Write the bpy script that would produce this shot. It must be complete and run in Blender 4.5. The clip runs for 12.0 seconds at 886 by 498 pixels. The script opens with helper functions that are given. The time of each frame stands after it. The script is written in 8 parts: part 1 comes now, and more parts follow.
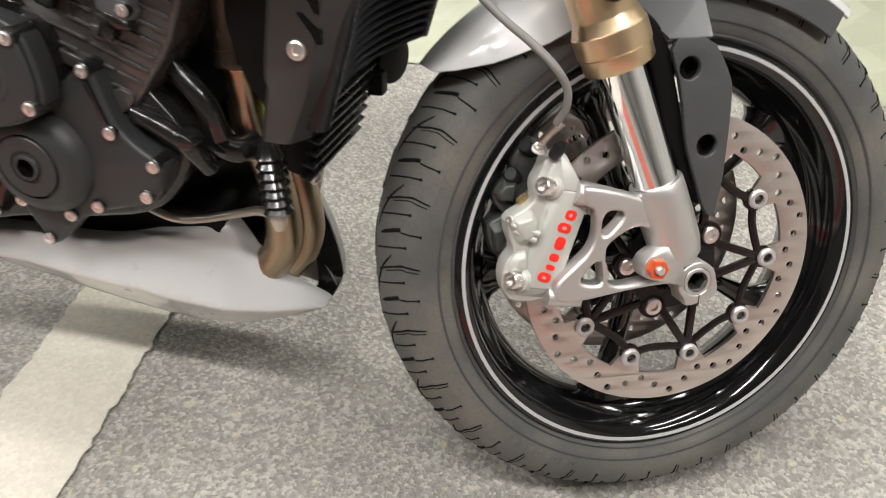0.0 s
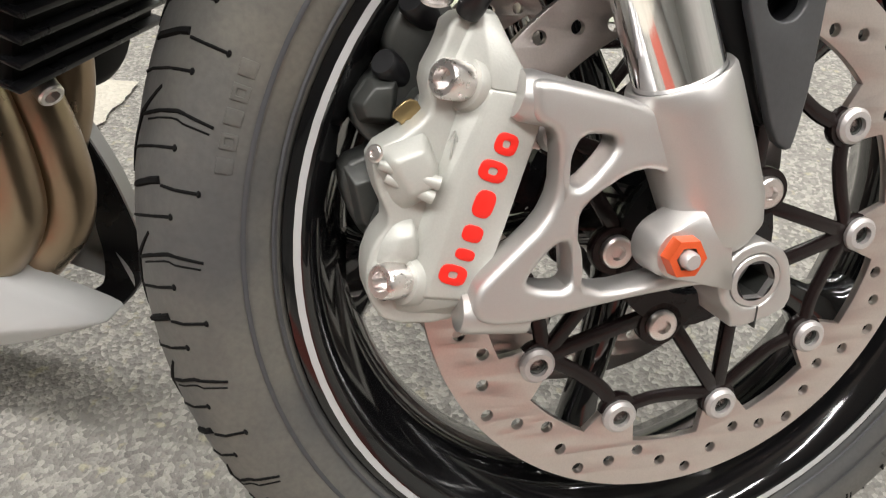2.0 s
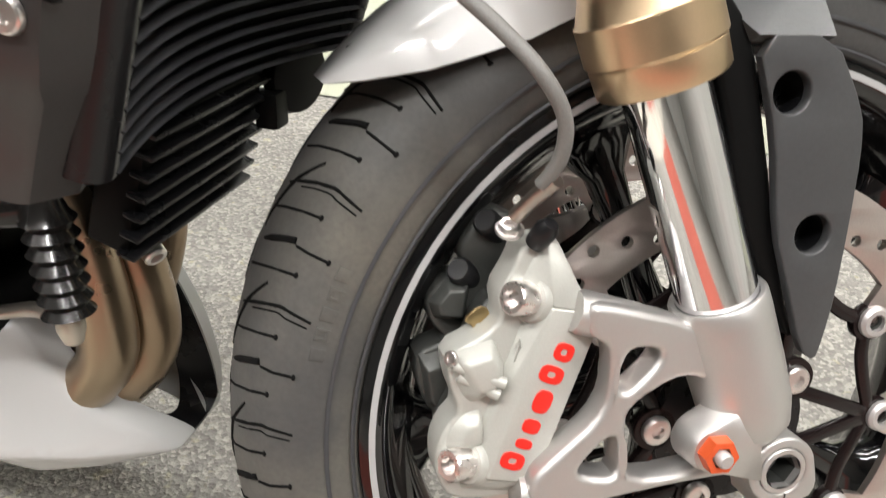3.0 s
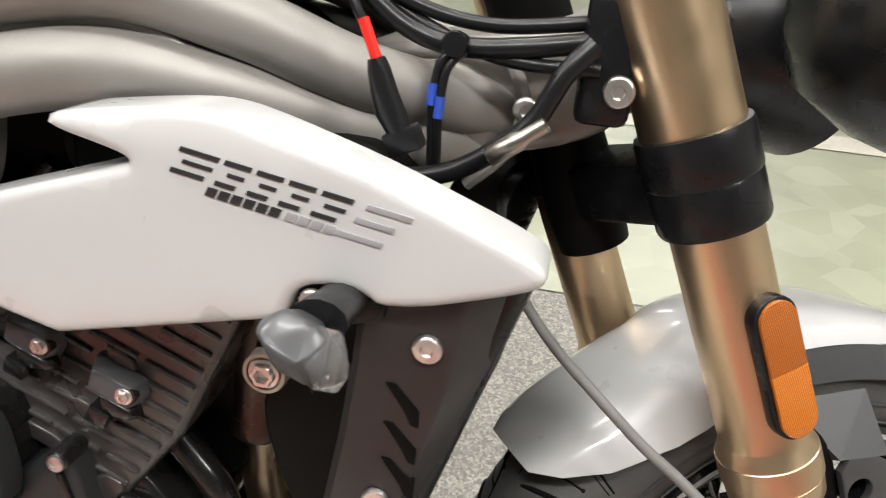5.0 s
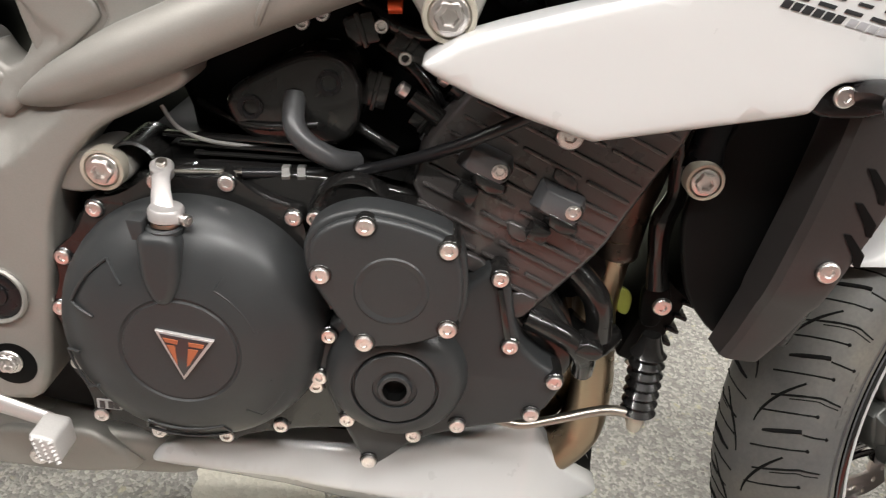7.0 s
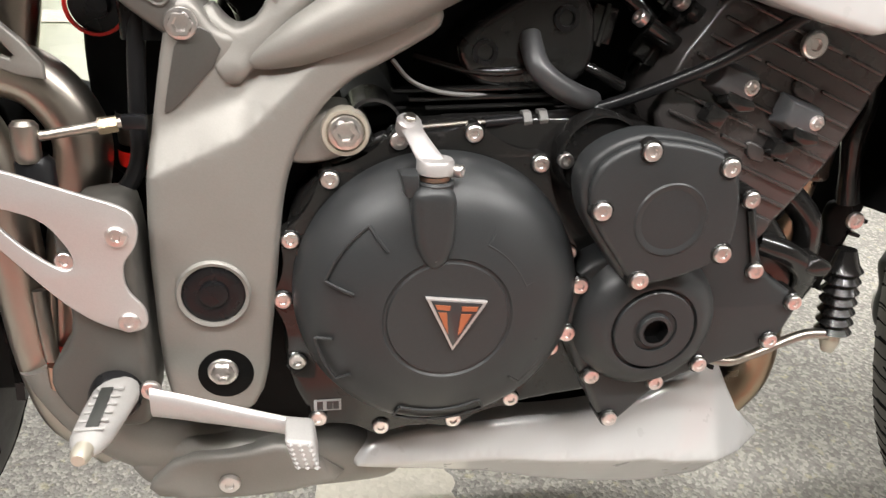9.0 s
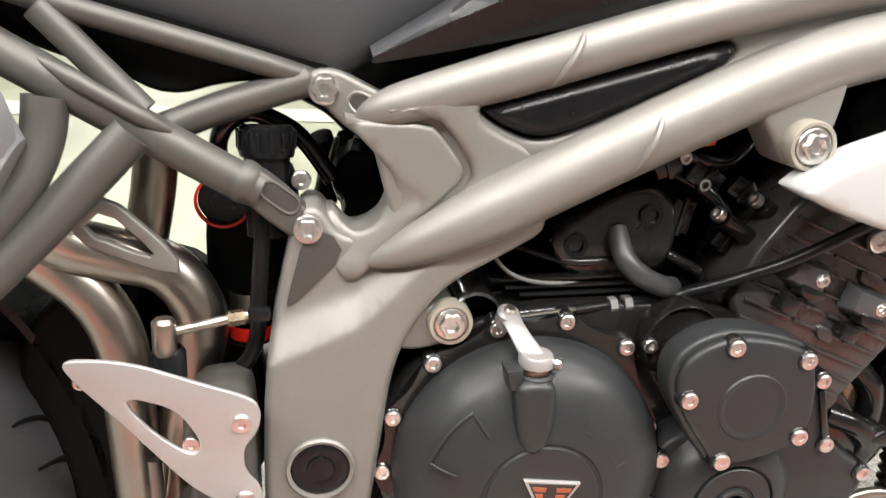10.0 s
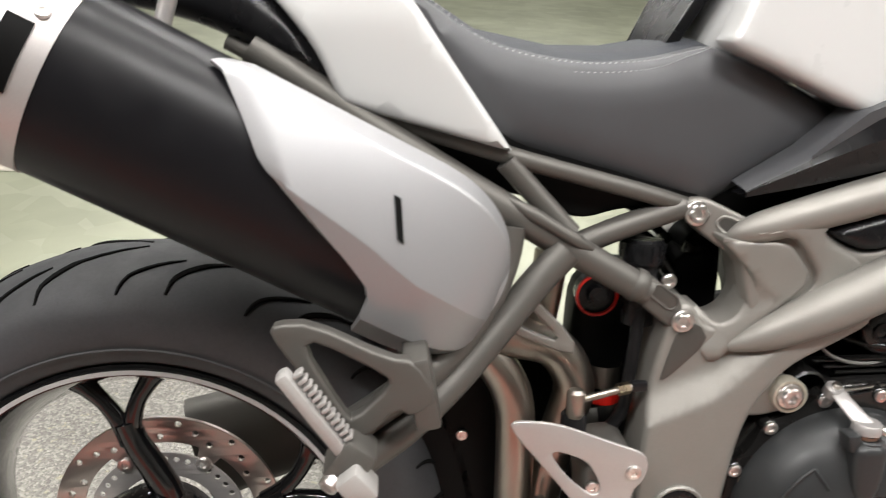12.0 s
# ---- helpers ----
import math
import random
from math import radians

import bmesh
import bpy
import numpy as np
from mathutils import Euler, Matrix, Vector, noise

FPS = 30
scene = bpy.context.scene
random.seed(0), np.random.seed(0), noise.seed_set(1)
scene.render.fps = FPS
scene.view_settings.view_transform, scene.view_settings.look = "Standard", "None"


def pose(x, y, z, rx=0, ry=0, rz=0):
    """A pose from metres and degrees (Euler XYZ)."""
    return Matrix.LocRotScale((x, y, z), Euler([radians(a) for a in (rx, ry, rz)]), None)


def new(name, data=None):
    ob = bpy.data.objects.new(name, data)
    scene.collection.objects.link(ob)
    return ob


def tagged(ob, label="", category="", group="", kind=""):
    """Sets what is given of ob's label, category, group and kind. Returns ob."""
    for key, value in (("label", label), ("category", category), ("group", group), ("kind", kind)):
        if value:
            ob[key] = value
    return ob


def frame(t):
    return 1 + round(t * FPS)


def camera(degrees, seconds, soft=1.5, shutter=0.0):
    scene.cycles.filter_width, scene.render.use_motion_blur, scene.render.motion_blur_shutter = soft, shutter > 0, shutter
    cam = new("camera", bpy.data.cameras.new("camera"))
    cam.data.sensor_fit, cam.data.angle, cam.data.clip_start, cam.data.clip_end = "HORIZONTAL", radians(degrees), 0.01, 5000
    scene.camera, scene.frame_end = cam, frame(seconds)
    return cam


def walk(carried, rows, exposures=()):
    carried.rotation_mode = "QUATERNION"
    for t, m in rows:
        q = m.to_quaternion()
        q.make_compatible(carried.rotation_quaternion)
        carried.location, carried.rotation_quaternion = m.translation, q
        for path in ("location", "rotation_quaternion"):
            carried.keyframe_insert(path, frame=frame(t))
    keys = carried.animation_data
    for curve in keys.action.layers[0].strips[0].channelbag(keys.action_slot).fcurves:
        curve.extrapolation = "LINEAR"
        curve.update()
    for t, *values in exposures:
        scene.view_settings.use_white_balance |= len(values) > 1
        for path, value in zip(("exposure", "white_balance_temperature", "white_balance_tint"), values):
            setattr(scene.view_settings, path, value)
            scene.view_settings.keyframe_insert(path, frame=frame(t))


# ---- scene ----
cam = camera(60.0, 12.0, soft=1.1, shutter=0.25)
PATH = [  # seconds, place in metres, turn in degrees
    (0, -0.0335, -0.6431, 0.8401, 50.67, 1.45, 14.52),
    (0.5, -0.0358, -0.4764, 0.7277, 47.28, 2.08, 11.5),
    (1, -0.0338, -0.4073, 0.6401, 46.89, 1.21, 10.48),
    (1.5, -0.0367, -0.371, 0.5963, 47.78, -0.06, 11.01),
    (2, -0.0413, -0.3477, 0.5909, 49.66, -0.36, 11.91),
    (2.5, -0.0465, -0.3428, 0.6264, 51.97, -0.77, 13.3),
    (3, -0.0627, -0.3542, 0.6761, 54.44, -0.97, 14.85),
    (3.5, -0.0788, -0.3555, 0.7508, 56.91, -1.04, 16.03),
    (3.7, -0.0855, -0.3563, 0.7842, 57.34, -0.91, 16.73),
    (5.3, -0.2634, -0.4318, 0.9381, 59.4, -3.29, 9.79),
    (5.5, -0.2985, -0.4467, 0.9362, 59.05, -3.25, 8.04),
    (6, -0.3886, -0.492, 0.9193, 57.35, -3.85, 5.17),
    (6.5, -0.4947, -0.5428, 0.897, 55.04, -5.05, 4.13),
    (6.7, -0.5374, -0.5524, 0.8873, 54.44, -5.57, 3.6),
    (8.3, -0.7634, -0.5966, 0.8508, 56.45, -3.51, -6.66),
    (8.5, -0.794, -0.5951, 0.825, 56.73, -3.63, -7.82),
    (9, -0.863, -0.5616, 0.7859, 57.99, -3.92, -9.38),
    (9.5, -0.9107, -0.5389, 0.8314, 60.44, -4.28, -9.47),
    (10, -0.9342, -0.5429, 0.8788, 62.78, -4.35, -8.44),
    (10.5, -0.9559, -0.562, 0.9424, 65.08, -4.35, -7.05),
    (11, -1.0131, -0.607, 0.9959, 66.01, -4.17, -5.94),
    (11.5, -1.1025, -0.6735, 1.0208, 66.05, -3.06, -4.31),
    (12, -1.2074, -0.6407, 0.9808, 65.22, -2.25, -3.43),
]
walk(cam, [(t, pose(*p)) for t, *p in PATH],
     [(0, -0.08), (1.5, -0.08), (2.5, 0.0), (3.5, 0.14), (4.5, -0.02), (5.5, -0.2), (6.0, -0.12), (6.5, 0.04), (8.5, 0.28), (9.5, 0.38), (10.0, 0.38), (10.5, 0.18), (11.0, 0.0), (11.5, -0.08), (12.0, -0.08)])

# ---------------------------------------------------------------- light
world = bpy.data.worlds.new("world")
scene.world = world
world.use_nodes = True
world.node_tree.nodes["Background"].inputs[0].default_value = (0.75, 0.85, 1.0, 1)
world.node_tree.nodes["Background"].inputs[1].default_value = 0.03
scene.view_settings.exposure = 0.0


# ---------------------------------------------------------------- materials
def material(name, base, rough=0.5, metal=0.0, coat=0.0, grain=0.0, grain_scale=400.0, stain=0.0, stain_scale=12.0,
             bump=0.0, bump_scale=500.0, tint=None, rough_var=0.0, spec=0.5, each=0.0):
    m = bpy.data.materials.new(name)
    m.use_nodes = True
    nt = m.node_tree
    b = nt.nodes["Principled BSDF"]
    b.inputs["Roughness"].default_value = rough
    b.inputs["Metallic"].default_value = metal
    b.inputs["Coat Weight"].default_value = coat
    b.inputs["Coat Roughness"].default_value = 0.06
    b.inputs["Specular IOR Level"].default_value = spec
    co = nt.nodes.new("ShaderNodeTexCoord").outputs["Object"]

    def tex(scale, detail=4.0):
        n = nt.nodes.new("ShaderNodeTexNoise")
        n.inputs["Scale"].default_value, n.inputs["Detail"].default_value = scale, detail
        nt.links.new(co, n.inputs["Vector"])
        return n.outputs["Fac"]

    def mix(a, c, fac):
        n = nt.nodes.new("ShaderNodeMix")
        n.data_type = "RGBA"
        for sock, v in ((n.inputs["A"], a), (n.inputs["B"], c)):
            if isinstance(v, tuple):
                sock.default_value = (*v, 1)
            else:
                nt.links.new(v, sock)
        nt.links.new(fac, n.inputs["Factor"])
        return n.outputs["Result"]

    def span(fac, lo, hi, a=0.0, c=1.0):
        n = nt.nodes.new("ShaderNodeMapRange")
        n.inputs["From Min"].default_value, n.inputs["From Max"].default_value = lo, hi
        n.inputs["To Min"].default_value, n.inputs["To Max"].default_value = a, c
        nt.links.new(fac, n.inputs["Value"])
        return n.outputs["Result"]

    col = base
    other = tint or tuple(v * 0.6 for v in base)
    if stain:
        col = mix(base, other, span(tex(stain_scale), 0.4, 0.7, 0, stain))
    if grain:
        col = mix(col, tuple(v * 0.5 for v in base), span(tex(grain_scale, 2.0), 0.35, 0.75, 0, grain))
    if isinstance(col, tuple):
        b.inputs["Base Color"].default_value = (*col, 1)
    else:
        nt.links.new(col, b.inputs["Base Color"])
    if rough_var:
        nt.links.new(span(tex(stain_scale * 3), 0.3, 0.7, rough - rough_var, rough + rough_var), b.inputs["Roughness"])
    if bump:
        n = nt.nodes.new("ShaderNodeBump")
        n.inputs["Strength"].default_value, n.inputs["Distance"].default_value = bump, 0.001
        nt.links.new(tex(bump_scale, 3.0), n.inputs["Height"])
        nt.links.new(n.outputs["Normal"], b.inputs["Normal"])
    return m


def hatched(name, a, c):
    """Reflector plastic with fine crossed prisms."""
    m = material(name, a, 0.25, coat=0.5)
    nt = m.node_tree
    b = nt.nodes["Principled BSDF"]
    co = nt.nodes.new("ShaderNodeTexCoord")
    mp = nt.nodes.new("ShaderNodeMapping")
    mp.inputs["Rotation"].default_value = (0, radians(28), 0)
    nt.links.new(co.outputs["Object"], mp.inputs["Vector"])
    facs = []
    for axis, scale in (("X", 260.0), ("Z", 170.0)):
        w = nt.nodes.new("ShaderNodeTexWave")
        w.bands_direction = axis
        w.inputs["Scale"].default_value, w.inputs["Distortion"].default_value = scale, 0.6
        nt.links.new(mp.outputs[0], w.inputs["Vector"])
        facs.append(w.outputs["Fac"])
    mul = nt.nodes.new("ShaderNodeMath")
    mul.operation = "MULTIPLY"
    nt.links.new(facs[0], mul.inputs[0])
    nt.links.new(facs[1], mul.inputs[1])
    mx = nt.nodes.new("ShaderNodeMix")
    mx.data_type = "RGBA"
    mx.inputs["A"].default_value, mx.inputs["B"].default_value = (*c, 1), (*a, 1)
    nt.links.new(facs[0], mx.inputs["Factor"])
    nt.links.new(mx.outputs["Result"], b.inputs["Base Color"])
    bp = nt.nodes.new("ShaderNodeBump")
    bp.inputs["Strength"].default_value, bp.inputs["Distance"].default_value = 0.6, 0.0006
    nt.links.new(mul.outputs[0], bp.inputs["Height"])
    nt.links.new(bp.outputs["Normal"], b.inputs["Normal"])
    return m


WHITE = material("white gloss paint", (0.53, 0.53, 0.525), 0.30, coat=1.0, stain=0.08, tint=(0.52, 0.52, 0.515), rough_var=0.03)
FRAME = material("titanium grey frame paint", (0.275, 0.262, 0.241), 0.50, metal=0.42, grain=0.12, grain_scale=900, stain=0.15, rough_var=0.06, bump=0.05, bump_scale=900)
COVER = material("charcoal engine cover paint", (0.028, 0.0295, 0.0305), 0.40, spec=0.42, coat=0.0, grain=0.2, grain_scale=600, stain=0.25, tint=(0.033, 0.0345, 0.035), bump=0.06, bump_scale=900, rough_var=0.06)
SUBFRAME = material("dark titanium subframe paint", (0.118, 0.112, 0.102), 0.50, metal=0.45, grain=0.12, grain_scale=900, stain=0.15, rough_var=0.05, bump=0.05, bump_scale=900)
# Frame paint darkened: the shade of the recesses is put into the colour.
FRAMESHADE = material("frame paint darkened for recess shade", (0.105, 0.100, 0.092), 0.42, metal=0.5, grain=0.12, grain_scale=900)
BLACKENG = material("satin black engine paint", (0.010, 0.0095, 0.0092), 0.22, spec=0.35, coat=0.5, grain=0.25, grain_scale=500, stain=0.35, tint=(0.015, 0.0145, 0.014), bump=0.12, bump_scale=700, rough_var=0.08)
BLOCK = material("dark brown-black engine paint", (0.044, 0.039, 0.0375), 0.30, spec=0.55, coat=0.35, grain=0.25, grain_scale=500, stain=0.3, tint=(0.036, 0.032, 0.031), bump=0.10, bump_scale=700, rough_var=0.06)
PLASTIC = material("black satin plastic", (0.008, 0.008, 0.009), 0.28, spec=0.32, grain=0.2, stain=0.2, bump=0.1, bump_scale=1200, rough_var=0.06)
# Near-black for inner parts; also puts shade into gaps, slots and recesses.
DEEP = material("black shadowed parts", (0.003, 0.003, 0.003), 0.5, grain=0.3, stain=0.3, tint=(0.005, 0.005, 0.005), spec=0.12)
GLOSSBLACK = material("gloss black wheel paint", (0.004, 0.004, 0.0045), 0.10, coat=0.7, spec=0.3, stain=0.2, tint=(0.007, 0.007, 0.0075))
CAST = material("sand cast silver aluminium", (0.60, 0.585, 0.57), 0.42, metal=0.85, grain=0.14, grain_scale=2200, stain=0.10, bump=0.14, bump_scale=2600, rough_var=0.05)
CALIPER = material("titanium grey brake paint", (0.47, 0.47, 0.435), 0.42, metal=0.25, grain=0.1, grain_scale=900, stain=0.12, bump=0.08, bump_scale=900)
# Darker copy of the caliper grey: shade of inner sides and bores as colour.
CALDARK = material("dark grey for shaded sides and bores", (0.06, 0.062, 0.058), 0.4, metal=0.4, grain=0.2, stain=0.2)
CHROME = material("polished chrome", (0.82, 0.82, 0.83), 0.07, metal=1.0, stain=0.1, tint=(0.7, 0.7, 0.72), rough_var=0.02)
BOLT = material("bright zinc bolt", (0.84, 0.80, 0.78), 0.30, metal=1.0, stain=0.2, stain_scale=90, rough_var=0.06)
GOLD = material("gold anodised aluminium", (0.70, 0.53, 0.34), 0.34, metal=1.0, grain=0.06, grain_scale=600, stain=0.04, rough_var=0.05)
STEEL = material("brushed disc steel", (0.66, 0.59, 0.56), 0.36, metal=1.0, grain=0.15, grain_scale=900, stain=0.15, stain_scale=25, rough_var=0.07, bump=0.06, bump_scale=900)
SLEEVE = material("burnt dark steel", (0.075, 0.058, 0.047), 0.34, metal=0.8, stain=0.5, stain_scale=14, tint=(0.045, 0.036, 0.032), rough_var=0.08)
HEADER = material("heat tinted steel pipe", (0.36, 0.29, 0.205), 0.32, metal=1.0, stain=0.6, stain_scale=9, tint=(0.29, 0.205, 0.135), rough_var=0.08)
SATINSTEEL = material("satin steel pipe", (0.42, 0.39, 0.35), 0.34, metal=1.0, stain=0.3, stain_scale=9, tint=(0.40, 0.31, 0.23), rough_var=0.06)
RUBBER = material("black tyre rubber", (0.046, 0.047, 0.051), 0.62, grain=0.25, grain_scale=300, stain=0.35, stain_scale=14, tint=(0.055, 0.054, 0.052), bump=0.15, bump_scale=400, rough_var=0.08)
DUSTY = material("dusty tyre rubber", (0.066, 0.066, 0.065), 0.60, grain=0.25, grain_scale=300, stain=0.85, stain_scale=9, tint=(0.150, 0.139, 0.116), bump=0.15, bump_scale=400, rough_var=0.06)
SIPE = material("tread groove rubber", (0.006, 0.006, 0.006), 0.9, spec=0.1)
HOSE = material("grey braided hose", (0.20, 0.195, 0.185), 0.5, grain=0.4, grain_scale=1500, bump=0.4, bump_scale=1500)
CABLE = material("black cable sheath", (0.009, 0.009, 0.010), 0.3, spec=0.35, stain=0.2)
VINYL = material("black seat vinyl", (0.062, 0.063, 0.068), 0.46, grain=0.2, grain_scale=1500, stain=0.2, bump=0.25, bump_scale=1800, rough_var=0.05)
VINYLTOP = material("blue black seat top vinyl", (0.020, 0.023, 0.030), 0.6, grain=0.3, grain_scale=1200, bump=0.35, bump_scale=1500)
THREAD = material("light grey thread", (0.40, 0.40, 0.40), 0.8)
RED = material("red paint", (0.78, 0.02, 0.012), 0.4, stain=0.1)
ORANGE = material("orange anodised nut", (0.78, 0.12, 0.035), 0.32, metal=0.4, stain=0.2)
AMBER = hatched("amber reflector plastic", (0.66, 0.20, 0.006), (0.36, 0.085, 0.003))
AMBERDARK = hatched("dark amber reflector plastic", (0.44, 0.12, 0.004), (0.28, 0.065, 0.002))
CANBLACK = material("satin black silencer sleeve", (0.006, 0.006, 0.0075), 0.36, spec=0.3, grain=0.15, stain=0.2, rough_var=0.05)
SHIELD = material("silver heat shield paint", (0.335, 0.335, 0.343), 0.42, metal=0.5, grain=0.1, grain_scale=1500, stain=0.06, rough_var=0.012)
SILVER = material("matt silver aluminium", (0.54, 0.515, 0.505), 0.42, metal=0.6, grain=0.12, grain_scale=900, stain=0.12, bump=0.06, bump_scale=900)
STRIPE = material("silver rim stripe", (0.40, 0.40, 0.40), 0.4, stain=0.1)
DECAL = material("black decal", (0.02, 0.02, 0.022), 0.3, coat=0.5)
DECALGREY = material("grey decal", (0.30, 0.30, 0.31), 0.3, coat=0.5)
LENS = material("smoked indicator lens", (0.050, 0.051, 0.054), 0.32, coat=0.15, stain=0.3, tint=(0.06, 0.06, 0.06))
CLEAR = material("clear lens plastic", (0.80, 0.80, 0.80), 0.05)
CLEAR.node_tree.nodes["Principled BSDF"].inputs["Transmission Weight"].default_value = 0.92
CLEAR.node_tree.nodes["Principled BSDF"].inputs["IOR"].default_value = 1.25
GUARD = material("satin black guard plastic", (0.028, 0.0255, 0.025), 0.34, spec=0.45, grain=0.2, stain=0.2, bump=0.1, bump_scale=1200, rough_var=0.06)
COILGREY = material("grey satin plastic", (0.075, 0.076, 0.080), 0.28, spec=0.5, grain=0.2, stain=0.2, bump=0.06, bump_scale=1200)
STAY = material("dark grey satin plastic", (0.055, 0.056, 0.058), 0.36, spec=0.45, grain=0.2, stain=0.2, bump=0.08, bump_scale=1200, rough_var=0.05)
ALU = material("pale worn aluminium", (0.43, 0.415, 0.40), 0.46, metal=0.25, grain=0.15, grain_scale=900, stain=0.2)
BADGE = material("copper red badge enamel", (0.40, 0.13, 0.06), 0.35, metal=0.4)
ARMS = material("brown black disc carrier", (0.010, 0.006, 0.006), 0.26, spec=0.3, stain=0.2)
BLUE = material("blue tape", (0.03, 0.08, 0.45), 0.5)
BRASS = material("brass coloured plate", (0.42, 0.31, 0.16), 0.34, metal=1.0, stain=0.3, stain_scale=90)
COPPER = material("copper coloured steel", (0.62, 0.40, 0.30), 0.35, metal=1.0, stain=0.2, stain_scale=90)
CREAM = material("pale zinc", (0.52, 0.48, 0.40), 0.42, metal=0.5, stain=0.3)
YELLOW = material("yellow green bracket paint", (0.28, 0.30, 0.05), 0.5)


def ground_material(name, base, other, scale, contrast, rough, bump, dirt, speck=None):
    m = bpy.data.materials.new(name)
    m.use_nodes = True
    nt = m.node_tree
    b = nt.nodes["Principled BSDF"]
    b.inputs["Roughness"].default_value = rough
    co = nt.nodes.new("ShaderNodeTexCoord").outputs["Object"]
    v = nt.nodes.new("ShaderNodeTexVoronoi")
    v.inputs["Scale"].default_value = scale
    v2 = nt.nodes.new("ShaderNodeTexNoise")
    v2.inputs["Scale"].default_value, v2.inputs["Detail"].default_value = 2.2, 6
    v3 = nt.nodes.new("ShaderNodeTexNoise")
    v3.inputs["Scale"].default_value, v3.inputs["Detail"].default_value = scale * 1.7, 3
    for n in (v, v2, v3):
        nt.links.new(co, n.inputs["Vector"])
    sep = nt.nodes.new("ShaderNodeSeparateColor")
    nt.links.new(v.outputs["Color"], sep.inputs[0])
    r = nt.nodes.new("ShaderNodeValToRGB")
    cr = r.color_ramp
    cr.elements[0].color = (*[c * (1 - contrast) for c in base], 1)
    cr.elements[1].color = (*other, 1)
    cr.elements[1].position = 0.95
    e = cr.elements.new(0.55)
    e.color = (*base, 1)
    nt.links.new(sep.outputs[0], r.inputs[0])
    mx = nt.nodes.new("ShaderNodeMix")
    mx.data_type, mx.blend_type = "RGBA", "MULTIPLY"
    mp = nt.nodes.new("ShaderNodeMapRange")
    mp.inputs["From Min"].default_value, mp.inputs["From Max"].default_value = 0.35, 0.65
    mp.inputs["To Min"].default_value, mp.inputs["To Max"].default_value = 1 - dirt, 1.0
    nt.links.new(v2.outputs["Fac"], mp.inputs["Value"])
    mx.inputs["Factor"].default_value = 1.0
    nt.links.new(r.outputs[0], mx.inputs["A"])
    nt.links.new(mp.outputs[0], mx.inputs["B"])
    col = mx.outputs["Result"]
    if speck:
        v4 = nt.nodes.new("ShaderNodeTexNoise")
        v4.inputs["Scale"].default_value, v4.inputs["Detail"].default_value = 55, 2
        nt.links.new(co, v4.inputs["Vector"])
        m4 = nt.nodes.new("ShaderNodeMapRange")
        m4.inputs["From Min"].default_value, m4.inputs["From Max"].default_value = 0.62, 0.72
        m4.inputs["To Max"].default_value = 0.55
        nt.links.new(v4.outputs["Fac"], m4.inputs["Value"])
        mx2 = nt.nodes.new("ShaderNodeMix")
        mx2.data_type = "RGBA"
        mx2.inputs["B"].default_value = (*speck, 1)
        nt.links.new(col, mx2.inputs["A"])
        nt.links.new(m4.outputs[0], mx2.inputs["Factor"])
        col = mx2.outputs["Result"]
    nt.links.new(col, b.inputs["Base Color"])
    bp = nt.nodes.new("ShaderNodeBump")
    bp.inputs["Strength"].default_value, bp.inputs["Distance"].default_value = bump, 0.002
    ad = nt.nodes.new("ShaderNodeMath")
    ad.operation = "ADD"
    nt.links.new(v.outputs["Distance"], ad.inputs[0])
    nt.links.new(v3.outputs["Fac"], ad.inputs[1])
    nt.links.new(ad.outputs[0], bp.inputs["Height"])
    nt.links.new(bp.outputs["Normal"], b.inputs["Normal"])
    return m


ASPHALT = ground_material("worn grey asphalt", (0.33, 0.315, 0.285), (0.50, 0.475, 0.425), 210, 0.30, 0.60, 1.0, 0.30, (0.50, 0.455, 0.30))
LINEPAINT = ground_material("worn cream road paint", (0.62, 0.58, 0.49), (0.66, 0.62, 0.53), 160, 0.08, 0.6, 0.45, 0.22)
EPOXY = ground_material("glossy green floor coating", (0.37, 0.385, 0.28), (0.41, 0.425, 0.32), 8, 0.08, 0.32, 0.04, 0.22)
PLASTER = ground_material("pale wall plaster", (0.66, 0.66, 0.62), (0.72, 0.72, 0.68), 60, 0.06, 0.7, 0.12, 0.12)
REDBOUNCE = ground_material("red bounce strip colour", (0.42, 0.10, 0.07), (0.46, 0.115, 0.08), 60, 0.06, 0.6, 0.12, 0.12)
CEILING = ground_material("grey ceiling paint", (0.34, 0.34, 0.33), (0.38, 0.38, 0.37), 60, 0.05, 0.8, 0.1, 0.1)


# ---------------------------------------------------------------- mesh helpers
def part(name, bm, mat, parent=None, label="", m=None, flat=False):
    if m is not None:
        bm.transform(m)
    if not flat:
        for f in bm.faces:
            f.smooth = True
    me = bpy.data.meshes.new(name)
    bm.to_mesh(me)
    bm.free()
    me.materials.append(mat)
    if not flat:
        me.set_sharp_from_angle(angle=radians(38))
    ob = new(name, me)
    ob.parent = parent
    if label:
        tagged(ob, label)
    return ob


def joined(*bms):
    out = bmesh.new()
    for b in bms:
        me = bpy.data.meshes.new("tmp")
        b.to_mesh(me)
        b.free()
        out.from_mesh(me)
        bpy.data.meshes.remove(me)
    return out


def frame_to(origin, axis):
    """A matrix whose z runs along axis."""
    return Matrix.Translation(origin) @ Vector(axis).normalized().to_track_quat("Z", "Y").to_matrix().to_4x4()


